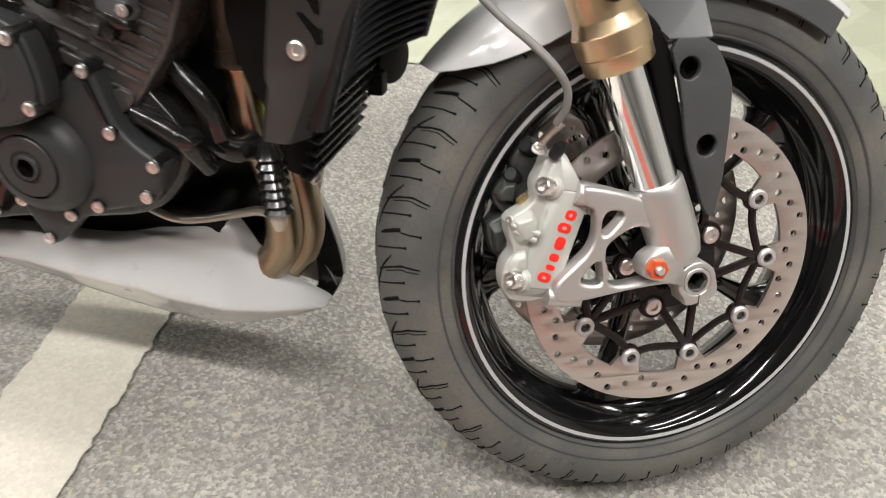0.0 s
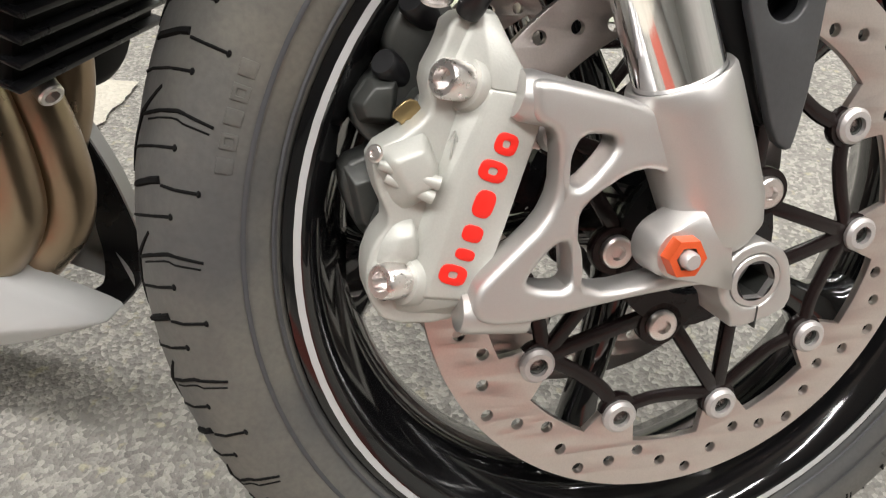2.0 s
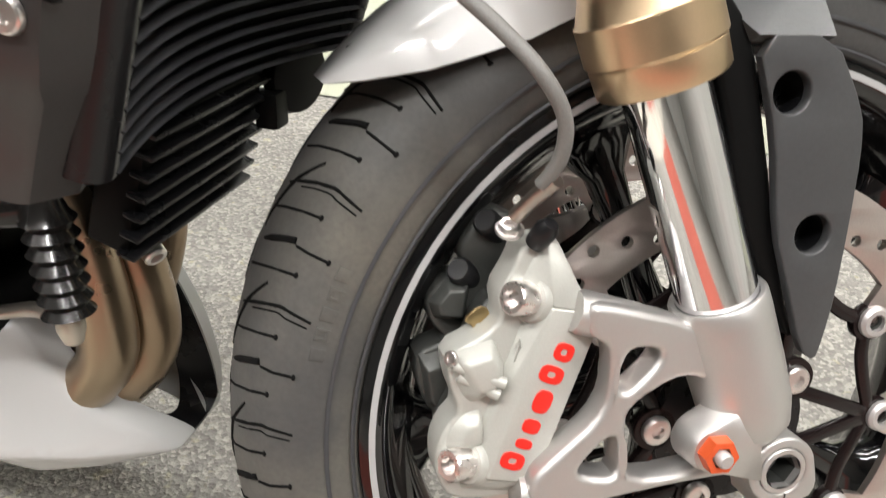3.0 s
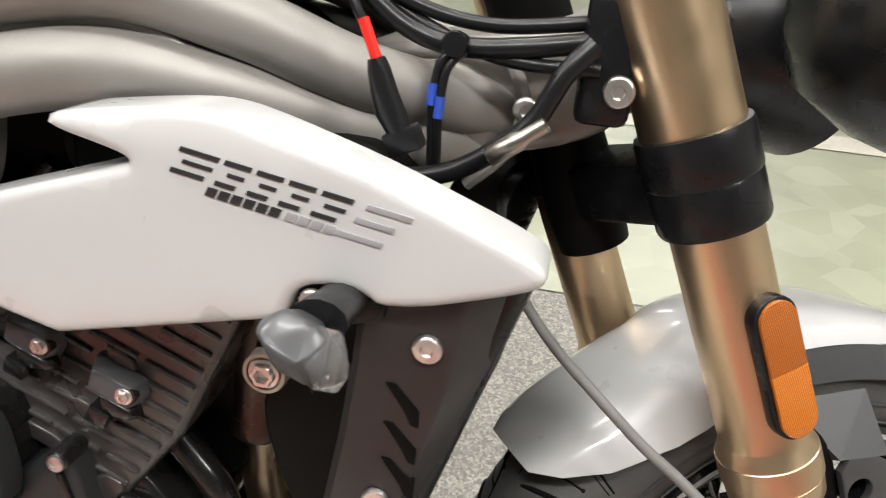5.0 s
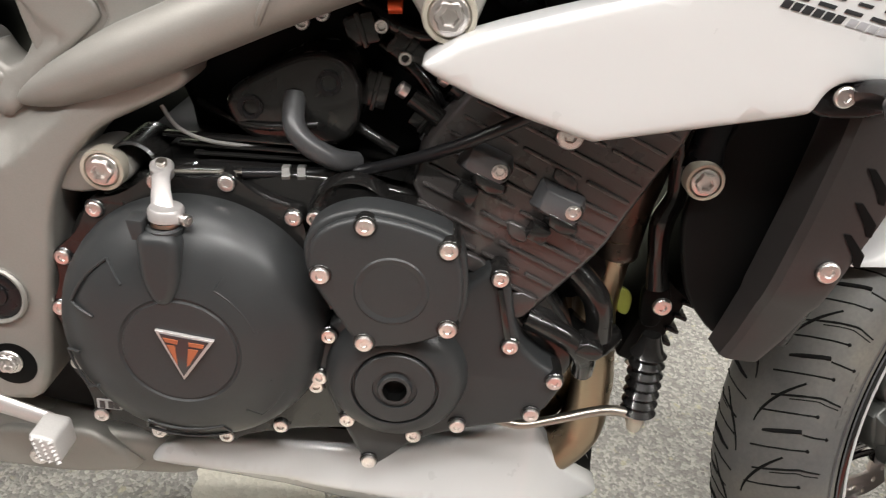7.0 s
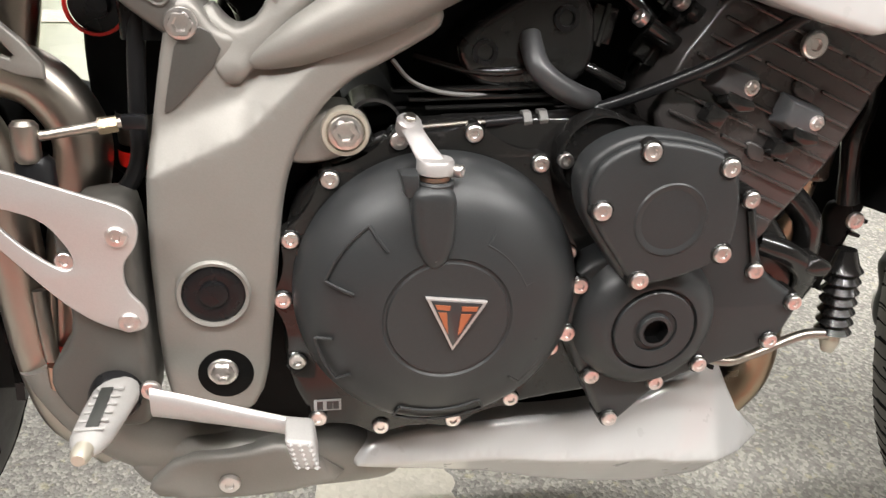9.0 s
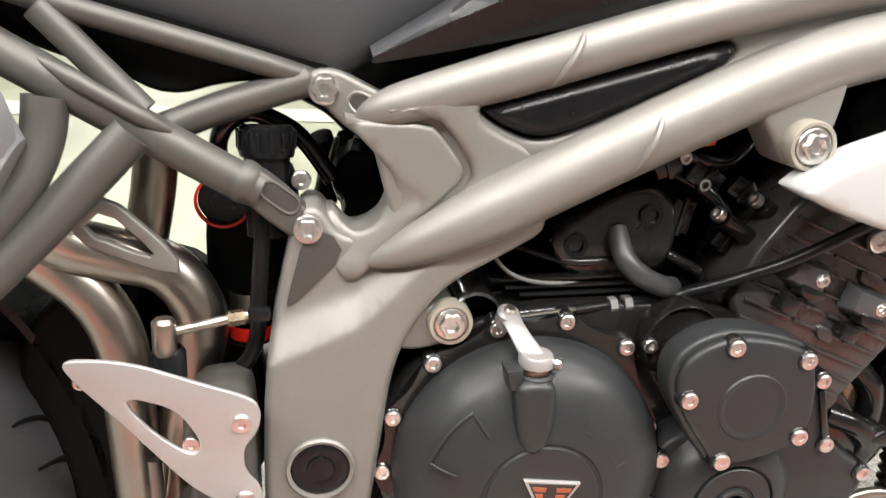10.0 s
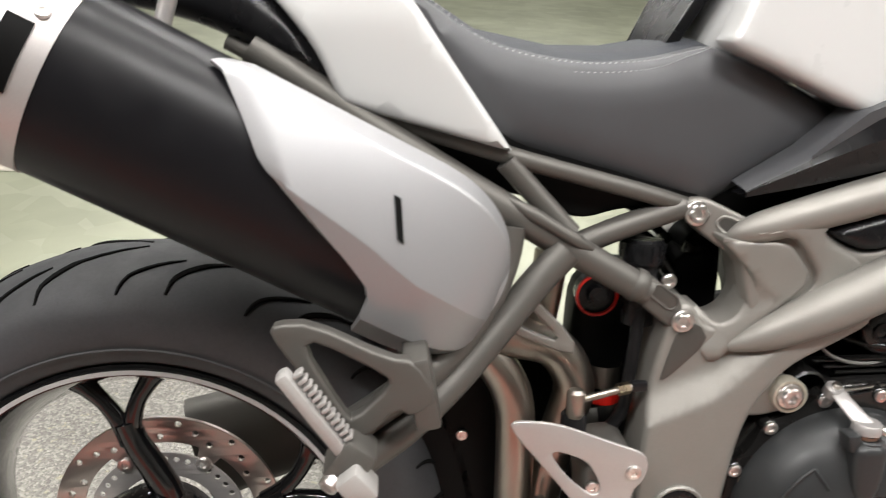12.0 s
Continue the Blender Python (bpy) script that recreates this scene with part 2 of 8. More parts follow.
def lathe(profile, origin=(0, 0, 0), axis=(0, -1, 0), seg=48, close=False):
    """Turns (radius, height) round an axis; ends at radius 0 are closed."""
    bm = bmesh.new()
    rings = []
    for r, h in profile:
        if r < 1e-6:
            rings.append([bm.verts.new((0, 0, h))])
        else:
            rings.append([bm.verts.new((r * math.cos(2 * math.pi * i / seg), r * math.sin(2 * math.pi * i / seg), h)) for i in range(seg)])
    pairs = list(zip(rings, rings[1:])) + ([(rings[-1], rings[0])] if close else [])
    for a, b in pairs:
        for i in range(seg):
            j = (i + 1) % seg
            q = [a[i % len(a)], a[j % len(a)], b[j % len(b)], b[i % len(b)]]
            q = list(dict.fromkeys(q))
            if len(q) > 2:
                bm.faces.new(q)
    bmesh.ops.recalc_face_normals(bm, faces=bm.faces)
    bm.transform(frame_to(origin, axis))
    return bm


def curve_points(pts, n=6, closed=False):
    """A smooth line through points (Catmull-Rom)."""
    p = [Vector(q) for q in pts]
    k = len(p)
    out = []
    for i in range(k if closed else k - 1):
        if closed:
            a, b, c, d = p[i - 1], p[i], p[(i + 1) % k], p[(i + 2) % k]
        else:
            a, b, c, d = p[max(i - 1, 0)], p[i], p[i + 1], p[min(i + 2, k - 1)]
        for j in range(n):
            t = j / n
            out.append(0.5 * ((2 * b) + (c - a) * t + (2 * a - 5 * b + 4 * c - d) * t * t + (3 * b - a - 3 * c + d) * t ** 3))
    if not closed:
        out.append(p[-1])
    return out


def tube(pts, r, seg=14, smooth=6, squash=1.0, closed=False):
    """A pipe along points; r is one radius or one for each point."""
    path = curve_points(pts, smooth, closed) if smooth > 1 else [Vector(q) for q in pts]
    k = len(path)
    if not hasattr(r, "__len__"):
        radii = [r] * k
    else:
        radii = [float(np.interp(i / (k - 1) * (len(r) - 1), range(len(r)), r)) for i in range(k)]
    bm = bmesh.new()
    rings, side = [], None
    for i, p in enumerate(path):
        d = (path[(i + 1) % k] - path[i - 1]) if closed else (path[min(i + 1, k - 1)] - path[max(i - 1, 0)])
        d.normalize()
        if side is None:
            side = d.cross(Vector((0, 1, 0)))
            if side.length < 0.1:
                side = d.cross(Vector((1, 0, 0)))
        side = (side - d * side.dot(d)).normalized()
        up = d.cross(side)
        rings.append([bm.verts.new(p + radii[i] * (math.cos(a) * side + squash * math.sin(a) * up)) for a in (2 * math.pi * j / seg for j in range(seg))])
    for a, b in list(zip(rings, rings[1:])) + ([(rings[-1], rings[0])] if closed else []):
        for j in range(seg):
            bm.faces.new((a[j], a[(j + 1) % seg], b[(j + 1) % seg], b[j]))
    if not closed:
        bm.faces.new(rings[0])
        bm.faces.new(rings[-1])
    bmesh.ops.recalc_face_normals(bm, faces=bm.faces)
    return bm


def rounded(pts, n=2, cut=0.22):
    """Rounds the corners of an outline; a corner given twice stays sharper."""
    p = [Vector((q[0], q[1])) for q in pts]
    for _ in range(n):
        out = []
        for i, a in enumerate(p):
            b = p[(i + 1) % len(p)]
            if (a - b).length < 1e-6:
                out.append(a)
                continue
            out += [a.lerp(b, cut), a.lerp(b, 1 - cut)]
        p = out
    return p


def plate(outline, y0, y1, bevel=0.002, holes=(), soft=2, steps=2, m=None):
    """A sheet or block with rounded edges: an outline in x, z between y0 and y1, with holes."""
    cu = bpy.data.curves.new("tmp", "CURVE")
    cu.dimensions, cu.fill_mode = "2D", "BOTH"
    half = abs(y1 - y0) / 2
    bevel = min(bevel, half * 0.95)
    cu.extrude, cu.bevel_depth, cu.bevel_resolution, cu.offset = half - bevel, bevel, steps, -bevel
    for ring in (outline, *holes):
        pts = rounded(ring, soft) if soft else [Vector((q[0], q[1])) for q in ring]
        sp = cu.splines.new("POLY")
        sp.points.add(len(pts) - 1)
        for q, v in zip(sp.points, pts):
            q.co = (v.x, v.y, 0, 1)
        sp.use_cyclic_u = True
    ob = bpy.data.objects.new("tmp", cu)
    scene.collection.objects.link(ob)
    bpy.context.view_layer.update()
    me = bpy.data.meshes.new_from_object(ob.evaluated_get(bpy.context.evaluated_depsgraph_get()))
    bpy.data.objects.remove(ob)
    bpy.data.curves.remove(cu)
    bm = bmesh.new()
    bm.from_mesh(me)
    bpy.data.meshes.remove(me)
    bmesh.ops.remove_doubles(bm, verts=bm.verts, dist=1e-5)
    bm.transform(Matrix(((1, 0, 0, 0), (0, 0, -1, (y0 + y1) / 2), (0, 1, 0, 0), (0, 0, 0, 1))))
    bmesh.ops.recalc_face_normals(bm, faces=bm.faces)
    return bm


def circle(x, z, r, n=24, a0=0.0):
    return [(x + r * math.cos(a0 + 2 * math.pi * i / n), z + r * math.sin(a0 + 2 * math.pi * i / n)) for i in range(n)]


def panel(outline, y, crown=0.02, width=0.04, depth=0.02, step=0.012, soft=2, lean=None, crease=()):
    """A domed body panel: an outline in x, z, bulging towards -y by crown within width of its edge, with its rim turned in by depth.
    lean(x, z) shifts y over the panel; crease is a line of points along which it bends."""
    from mathutils.geometry import delaunay_2d_cdt
    edge = rounded(outline, soft)
    e2 = []
    for i, a in enumerate(edge):
        b = edge[(i + 1) % len(edge)]
        k = max(1, int((b - a).length / step))
        e2 += [a.lerp(b, j / k) for j in range(k)]
    edge = [v for i, v in enumerate(e2) if (v - e2[i - 1]).length > 1e-5]
    arr = np.array([(v.x, v.y) for v in edge])
    nxt = np.roll(arr, -1, 0)
    lo, hi = arr.min(0), arr.max(0)

    def dist(p):
        d = nxt - arr
        t = np.clip(((p - arr) * d).sum(1) / ((d * d).sum(1) + 1e-12), 0, 1)
        return np.sqrt((((arr + t[:, None] * d) - p) ** 2).sum(1).min())

    def inside(p):
        c = (arr[:, 1] > p[1]) != (nxt[:, 1] > p[1])
        xs = (nxt[:, 0] - arr[:, 0]) * (p[1] - arr[:, 1]) / (nxt[:, 1] - arr[:, 1] + 1e-12) + arr[:, 0]
        return (c & (p[0] < xs)).sum() % 2 == 1

    pts = list(edge)
    m_ = len(edge)
    for f in (0.05, 0.18, 0.4, 0.7, 1.0):
        for i in range(m_):
            t = edge[(i + 1) % m_] - edge[i - 1]
            t = Vector((-t.y, t.x)).normalized()
            for q in (edge[i] + t * (f * width), edge[i] - t * (f * width)):
                a = np.array((q.x, q.y))
                if inside(a) and dist(a) > f * width * 0.93:
                    pts.append(q)
    inner = width + step * 0.4
    row = 0
    z = lo[1] + step * 0.5
    while z < hi[1]:
        x = lo[0] + (step * 0.5 if row % 2 else 0)
        while x < hi[0]:
            q = np.array((x, z))
            if inside(q) and dist(q) > inner:
                pts.append(Vector((x, z)))
            x += step
        z += step * 0.87
        row += 1
    for a, b in zip(crease, crease[1:]):
        a, b = Vector(a), Vector(b)
        side = Vector((a.y - b.y, b.x - a.x)).normalized() * 0.0016
        k = max(2, int((b - a).length / 0.004))
        for j in range(k):
            for q in (a.lerp(b, j / k) + side, a.lerp(b, j / k) - side):
                if inside(np.array((q.x, q.y))) and dist(np.array((q.x, q.y))) > width * 0.2:
                    pts.append(q)
    n = len(edge)
    vs, _, fs, *_ = delaunay_2d_cdt(pts, [(i, (i + 1) % n) for i in range(n)], [], 1, 1e-6)
    bm = bmesh.new()

    def rise(v):
        s = min(dist(np.array((v.x, v.y))) / width, 1.0)
        h = crown * math.sqrt(max(0.0, 1 - (1 - s) ** 2))
        return y - h + (lean(v.x, v.y) if lean else 0.0)

    front = [bm.verts.new((v.x, rise(v), v.y)) for v in vs]
    for f in fs:
        c = sum((vs[i] for i in f), Vector((0, 0))) / len(f)
        if inside(np.array((c.x, c.y))):
            bm.faces.new([front[i] for i in f])
    back = [bm.verts.new((v.x, front[i].co.y + depth, v.y)) for i, v in enumerate(vs[:n])]
    for i in range(n):
        j = (i + 1) % n
        bm.faces.new((front[i], front[j], back[j], back[i]))
    bmesh.ops.recalc_face_normals(bm, faces=bm.faces)
    return bm


def loft(rings, closed=True, cap=True):
    """Joins rings of equally many points."""
    bm = bmesh.new()
    vs = [[bm.verts.new(p) for p in r] for r in rings]
    k = len(vs[0])
    for a, b in zip(vs, vs[1:]):
        for i in range(k if closed else k - 1):
            j = (i + 1) % k
            bm.faces.new((a[i], a[j], b[j], b[i]))
    if cap and closed:
        bm.faces.new(vs[0])
        bm.faces.new(vs[-1])
    bmesh.ops.recalc_face_normals(bm, faces=bm.faces)
    return bm


def box(lo, hi, bevel=0.002, m=None):
    bm = bmesh.new()
    bmesh.ops.create_cube(bm, size=1)
    bm.transform(Matrix.Translation([(a + b) / 2 for a, b in zip(lo, hi)]) @ Matrix.Diagonal((*[abs(b - a) for a, b in zip(lo, hi)], 1)))
    if bevel:
        bmesh.ops.bevel(bm, geom=list(bm.edges), offset=bevel, segments=2, affect="EDGES", profile=0.5)
    if m is not None:
        bm.transform(m)
    return bm


def hull(pts, bevel=0.001, segments=2):
    """A faceted casting: the convex hull of points with softened edges."""
    bm = bmesh.new()
    vs = [bm.verts.new(p) for p in pts]
    bmesh.ops.convex_hull(bm, input=vs)
    bmesh.ops.delete(bm, geom=[v for v in bm.verts if not v.link_faces], context="VERTS")
    bmesh.ops.dissolve_limit(bm, angle_limit=radians(4), verts=bm.verts, edges=bm.edges)
    if bevel:
        bmesh.ops.bevel(bm, geom=list(bm.edges), offset=bevel, segments=segments, affect="EDGES", profile=0.5)
    bmesh.ops.recalc_face_normals(bm, faces=bm.faces)
    return bm


def raised(low, y0, top, y1):
    """Points of a block whose outline low lies at y0 and whose smaller face top lies at y1."""
    return [(x, y0, z) for x, z in low] + [(x, y1, z) for x, z in top]


def bar(a, b, w, h, bevel=0.002):
    """A straight bar from a to b in the plane of the bike's side: h high there, w across."""
    a, b = Vector(a), Vector(b)
    d = b - a
    x = d.normalized()
    y = Vector((0, 1, 0))
    y = (y - x * y.dot(x)).normalized()
    z = x.cross(y)
    m = Matrix.Translation((a + b) / 2) @ Matrix((x, y, z)).transposed().to_4x4()
    return box((-d.length / 2, -w / 2, -h / 2), (d.length / 2, w / 2, h / 2), bevel, m)


def bolt_mesh(kind):
    if kind == "socket":      # cap screw with a hexagon socket
        bm = lathe([(1.0, 0), (1.0, 0.95), (0.88, 1.1), (0.58, 1.1)], axis=(0, 0, 1), seg=24)
        b2 = lathe([(0.58, 1.1), (0.5, 0.5), (0, 0.5)], axis=(0, 0, 1), seg=6)
        bm = joined(bm, b2)
    elif kind == "button":    # domed flange screw with a star socket
        bm = lathe([(1.0, 0), (1.0, 0.16), (0.94, 0.32), (0.82, 0.41), (0.45, 0.43)], axis=(0, 0, 1), seg=24)
        star = lathe([(0.45, 0.43), (0.38, 0.20), (0, 0.20)], axis=(0, 0, 1), seg=12)
        for v in star.verts:
            a = math.atan2(v.co.y, v.co.x)
            if v.co.xy.length > 0.1 and v.co.z < 0.4:
                v.co.xy *= 1.0 + 0.2 * math.cos(6 * a)
        bm = joined(bm, star)
    else:                      # flanged hexagon bolt with a star recess
        bm = lathe([(1.0, 0), (1.0, 0.12), (0.94, 0.2), (0.72, 0.24)], axis=(0, 0, 1), seg=24)
        hexa = lathe([(0.72, 0.22), (0.72, 0.52), (0.66, 0.60), (0.44, 0.60), (0.36, 0.2), (0, 0.2)], axis=(0, 0, 1), seg=36)
        for v in hexa.verts:
            a = math.atan2(v.co.y, v.co.x)
            if v.co.xy.length > 0.3:
                v.co.xy *= 1.0 + 0.09 * math.cos(6 * a)
        bm = joined(bm, hexa)
    for f in bm.faces:
        f.smooth = True
    me = bpy.data.meshes.new("bolt")
    bm.to_mesh(me)
    bm.free()
    me.set_sharp_from_angle(angle=radians(30))
    return me


BOLTS = {k: bolt_mesh(k) for k in ("socket", "button", "flange")}
BOLT_SKINS = {}


def bolt(place, r, parent, kind="button", mat=None, axis=(0, -1, 0), m=None, name="bolt", turn=0.0, label=""):
    mat = mat or BOLT
    key = (kind, mat.name)
    if key not in BOLT_SKINS:
        me = BOLTS[kind].copy()
        me.materials.append(mat)
        BOLT_SKINS[key] = me
    ob = new(name, BOLT_SKINS[key])
    ob.parent = parent
    t = frame_to(place, axis) @ Matrix.Rotation(turn, 4, "Z") @ Matrix.Diagonal((r, r, r, 1))
    ob.matrix_local = (m @ t) if m is not None else t
    if label:
        tagged(ob, label)
    return ob


# ---------------------------------------------------------------- the place
def sheet(name, x0, x1, y0, y1, z, mat, label, category, turn=0.0, at=(0, 0), worn=0.0):
    bm = bmesh.new()
    ring = [(x0, y0, 0), (x1, y0, 0), (x1, y1, 0), (x0, y1, 0)]
    if worn:     # ragged long edges
        k = int((y1 - y0) / 0.012)
        ys = [y0 + (y1 - y0) * i / k for i in range(k + 1)]
        ring = [(x1 + random.uniform(-worn, worn), y, 0) for y in ys] + [(x0 + random.uniform(-worn, worn), y, 0) for y in reversed(ys)]
    bm.faces.new([bm.verts.new(p) for p in ring])
    bm.transform(Matrix.Translation((at[0], at[1], z)) @ Matrix.Rotation(turn, 4, "Z"))
    return tagged(part(name, bm, mat, flat=True), label, category, kind="structure")


def block(name, lo, hi, mat, label, category, bevel=0.004):
    return tagged(part(name, box(lo, hi, bevel), mat, flat=True), label, category, kind="structure")


sheet("ground", -30, 30, -30, 30, 0.0, ASPHALT, "worn grey asphalt floor with fine light chippings", "floor")
sheet("road_marking", -0.085, 0.085, -4, 0.62, 0.005, LINEPAINT, "wide worn cream parking line on the asphalt", "marking", radians(5), (-0.765, 0), 0.005)
# Unseen red strip, added so the metal parts pick up pink reflections.
sheet("floor_red", -30, 30, -1.65, -0.90, 0.004, REDBOUNCE, "unseen red strip added for pink reflections", "floor")
sheet("floor_green", -30, 30, 1.02, 30, 0.004, EPOXY, "glossy pale green coated garage floor", "floor")
sheet("floor_strip", -30, 30, 2.10, 2.24, 0.008, LINEPAINT, "pale strip across the coated floor", "marking")
sheet("kerb_marking", -0.06, 0.06, -0.7, 2.2, 0.012, LINEPAINT, "worn cream floor line", "marking", radians(14), (0.86, 2.45))
# Unseen walls, added to close the place and lend pale reflections.
block("wall_1", (-12, -7.2, 0), (12, -7.0, 2.8), PLASTER, "unseen pale wall added for bounce light", "wall")
block("wall_2", (4.2, -7.0, 0), (4.4, 7.0, 2.8), PLASTER, "unseen pale wall added for bounce light", "wall")
block("wall_3", (-8.4, -7.0, 0), (-8.2, 7.0, 2.8), PLASTER, "unseen pale wall added for bounce light", "wall")
block("ceiling", (-30, -30, 2.8), (30, 30, 3.0), CEILING, "grey painted flat ceiling", "ceiling")


def ceiling_lamp(x, y, length, power, turn):
    body = part("ceiling_lamp", box((-0.08, -length / 2 - 0.03, 0.0), (0.08, length / 2 + 0.03, 0.04), 0.006), CEILING)
    tagged(body, "long white ceiling lamp with a bright tube", "lamp", "ceiling lamps")
    body.matrix_local = Matrix.Translation((x, y, 2.75)) @ Matrix.Rotation(turn, 4, "Z")
    part("lamp_tube", tube([(0, -length / 2, -0.025), (0, length / 2, -0.025)], 0.018, smooth=1), TUBE, body)
    lamp = bpy.data.lights.new("lamp_light", "AREA")
    lamp.shape, lamp.size, lamp.size_y, lamp.energy, lamp.color = "RECTANGLE", 0.12, length, power, (1.0, 0.98, 0.955)
    ob = new("lamp_light", lamp)
    ob.parent = body
    ob.matrix_local = Matrix.Translation((0, 0, -0.06))
    return body


TUBE = bpy.data.materials.new("glowing lamp tube")
TUBE.use_nodes = True
TUBE.node_tree.nodes["Principled BSDF"].inputs["Emission Color"].default_value = (1, 0.97, 0.92, 1)
TUBE.node_tree.nodes["Principled BSDF"].inputs["Emission Strength"].default_value = 18
for lx, ly in ((-2.4, -1.15), (-0.4, -1.15), (1.6, -1.15), (-2.4, 1.2), (-0.4, 1.2), (1.6, 1.2)):
    ceiling_lamp(lx, ly, 1.5, 56 if ly < 0 else 36, radians(90))
for lx in (-2.8, -0.9, 1.0):
    ceiling_lamp(lx, 0.02, 1.2, 19, radians(90))
for lx, ly in ((-3.0, 5.0), (0.5, 5.0), (-3.0, 9.0), (0.5, 9.0)):
    ceiling_lamp(lx, ly, 1.5, 60, radians(90))

# ---------------------------------------------------------------- the motorcycle, leaning on its side stand
bike = new("motorcycle")
bike.matrix_local = Matrix.Translation((0, 0, -0.003)) @ Matrix.Rotation(radians(-9), 4, "X")
tagged(bike, "white naked sports motorcycle with gold forks leaning on its stand", "motorcycle")

# ---------------------------------------------------------------- front end, turned to the left round the steering axis
RAKE = radians(23.5)
STEER = Matrix.Translation((0.0953, 0, 0.002)) @ Matrix.Rotation(radians(29), 4, Vector((-math.sin(RAKE), 0, math.cos(RAKE)))) @ Matrix.Translation((-0.0953, 0, -0.002))
AX, AZ = 0.004, 0.302           # front axle
FK = Vector((-math.sin(RAKE), 0, math.cos(RAKE)))   # along the forks


def polar(r, a, x=AX, z=AZ):
    return (x + r * math.cos(radians(a)), z + r * math.sin(radians(a)))


def wheel_ring(profile, seg=96, x=AX, z=AZ):
    return lathe([(r, -y) for r, y in profile], (x, 0, z), (0, -1, 0), seg, close=True)


def tyre_profile(R, half, rim, tip):
    """Section of a tyre: outer line from bead to bead, then back inside."""
    s = [(rim, -half * 0.80), (rim + 0.010, -half * 0.93), (rim + (R - rim) * 0.35, -half), (rim + (R - rim) * 0.56, -half * 0.985),
         (rim + (R - rim) * 0.72, -half * 0.90), (rim + (R - rim) * 0.86, -half * 0.70), (rim + (R - rim) * 0.96, -half * 0.40), (R, -half * 0.12)]
    return s + [(r, -y) for r, y in reversed(s)] + [(rim - 0.004, half * 0.6), (rim - 0.004, -half * 0.6)]


# rim of the front wheel
RIM = [(0.2265, -0.0505), (0.2275, -0.054), (0.2225, -0.0565), (0.2165, -0.0560), (0.212, -0.052), (0.207, -0.047), (0.203, -0.036), (0.196, -0.028),
       (0.189, -0.018), (0.187, 0.0)]
RIM = RIM + [(r, -y) for r, y in reversed(RIM[:-1])] + [(0.222, 0.044), (0.205, 0.030), (0.197, 0.012), (0.197, -0.012), (0.205, -0.030), (0.222, -0.044)]
front_wheel = part("front_wheel", wheel_ring(RIM), GLOSSBLACK, bike, "gloss black cast front wheel rim", STEER)
part("rim_stripe", wheel_ring([(0.2220, -0.0572), (0.2182, -0.0570), (0.2182, -0.0563), (0.2220, -0.0566)]), STRIPE, front_wheel, "thin silver rim stripe", STEER)
tyre = part("tyre", wheel_ring(tyre_profile(0.300, 0.060, 0.2235, 0)), DUSTY, front_wheel, "black sports tyre with slanted grooves", STEER)


def spoke(a, x, z, r0, r1, y, mat, parent, m, w=0.017):
    d = Vector((math.cos(a), 0, math.sin(a)))
    s = Vector((-math.sin(a), 0, math.cos(a)))
    rings = []
    for t, half, thick in ((0, w * 1.1, 0.016), (0.2, w * 0.72, 0.014), (0.55, w * 0.55, 0.012), (0.8, w * 0.75, 0.013), (0.93, w * 1.5, 0.017), (1.0, w * 2.6, 0.022)):
        c = Vector((x, y, z)) + d * (r0 + (r1 - r0) * t)
        ring = []
        for k in range(12):
            b = 2 * math.pi * k / 12
            cx, cy = math.cos(b), math.sin(b)
            cx, cy = math.copysign(abs(cx) ** 0.7, cx), math.copysign(abs(cy) ** 0.7, cy)
            ring.append(c + s * (half * cx) + Vector((0, thick * cy, 0)))
        rings.append(ring)
    return part("spoke", loft(rings), mat, parent, "", m)


for k in range(5):
    spoke(radians(-100 + 72 * k), AX, AZ, 0.03, 0.192, 0.0, GLOSSBLACK, front_wheel, STEER)
part("hub", wheel_ring([(0.040, -0.052), (0.040, -0.02), (0.034, 0.0), (0.040, 0.02), (0.040, 0.052), (0.012, 0.058), (0.012, -0.058)], 40), GLOSSBLACK, front_wheel, "", STEER)


def brake_disc(side, R, r_in, lugs, lug_r, name, parent, y, x, z, m, holes_n=50, rad=(0.135, 0.1435, 0.152, 0.1435)):
    inner = []
    for i in range(180):
        a = 2 * i
        d = min(abs((a - 360 / lugs * k + 180) % 360 - 180) for k in range(lugs))
        f = min(1.0, max(0.0, (7.6 - d) / 2.6))
        inner.append(polar(r_in - 0.020 * f * f * (3 - 2 * f), a, x, z))
    holes = [circle(*polar(rad[i % len(rad)], 360 / holes_n * i + 3, x, z), 0.0037, 10) for i in range(holes_n)]
    return part(name, plate([polar(R, 2 * i, x, z) for i in range(180)], y - 0.0025, y + 0.0025, 0.0004, [inner, *holes], soft=0, steps=1), STEEL, parent, "drilled steel brake disc", m)


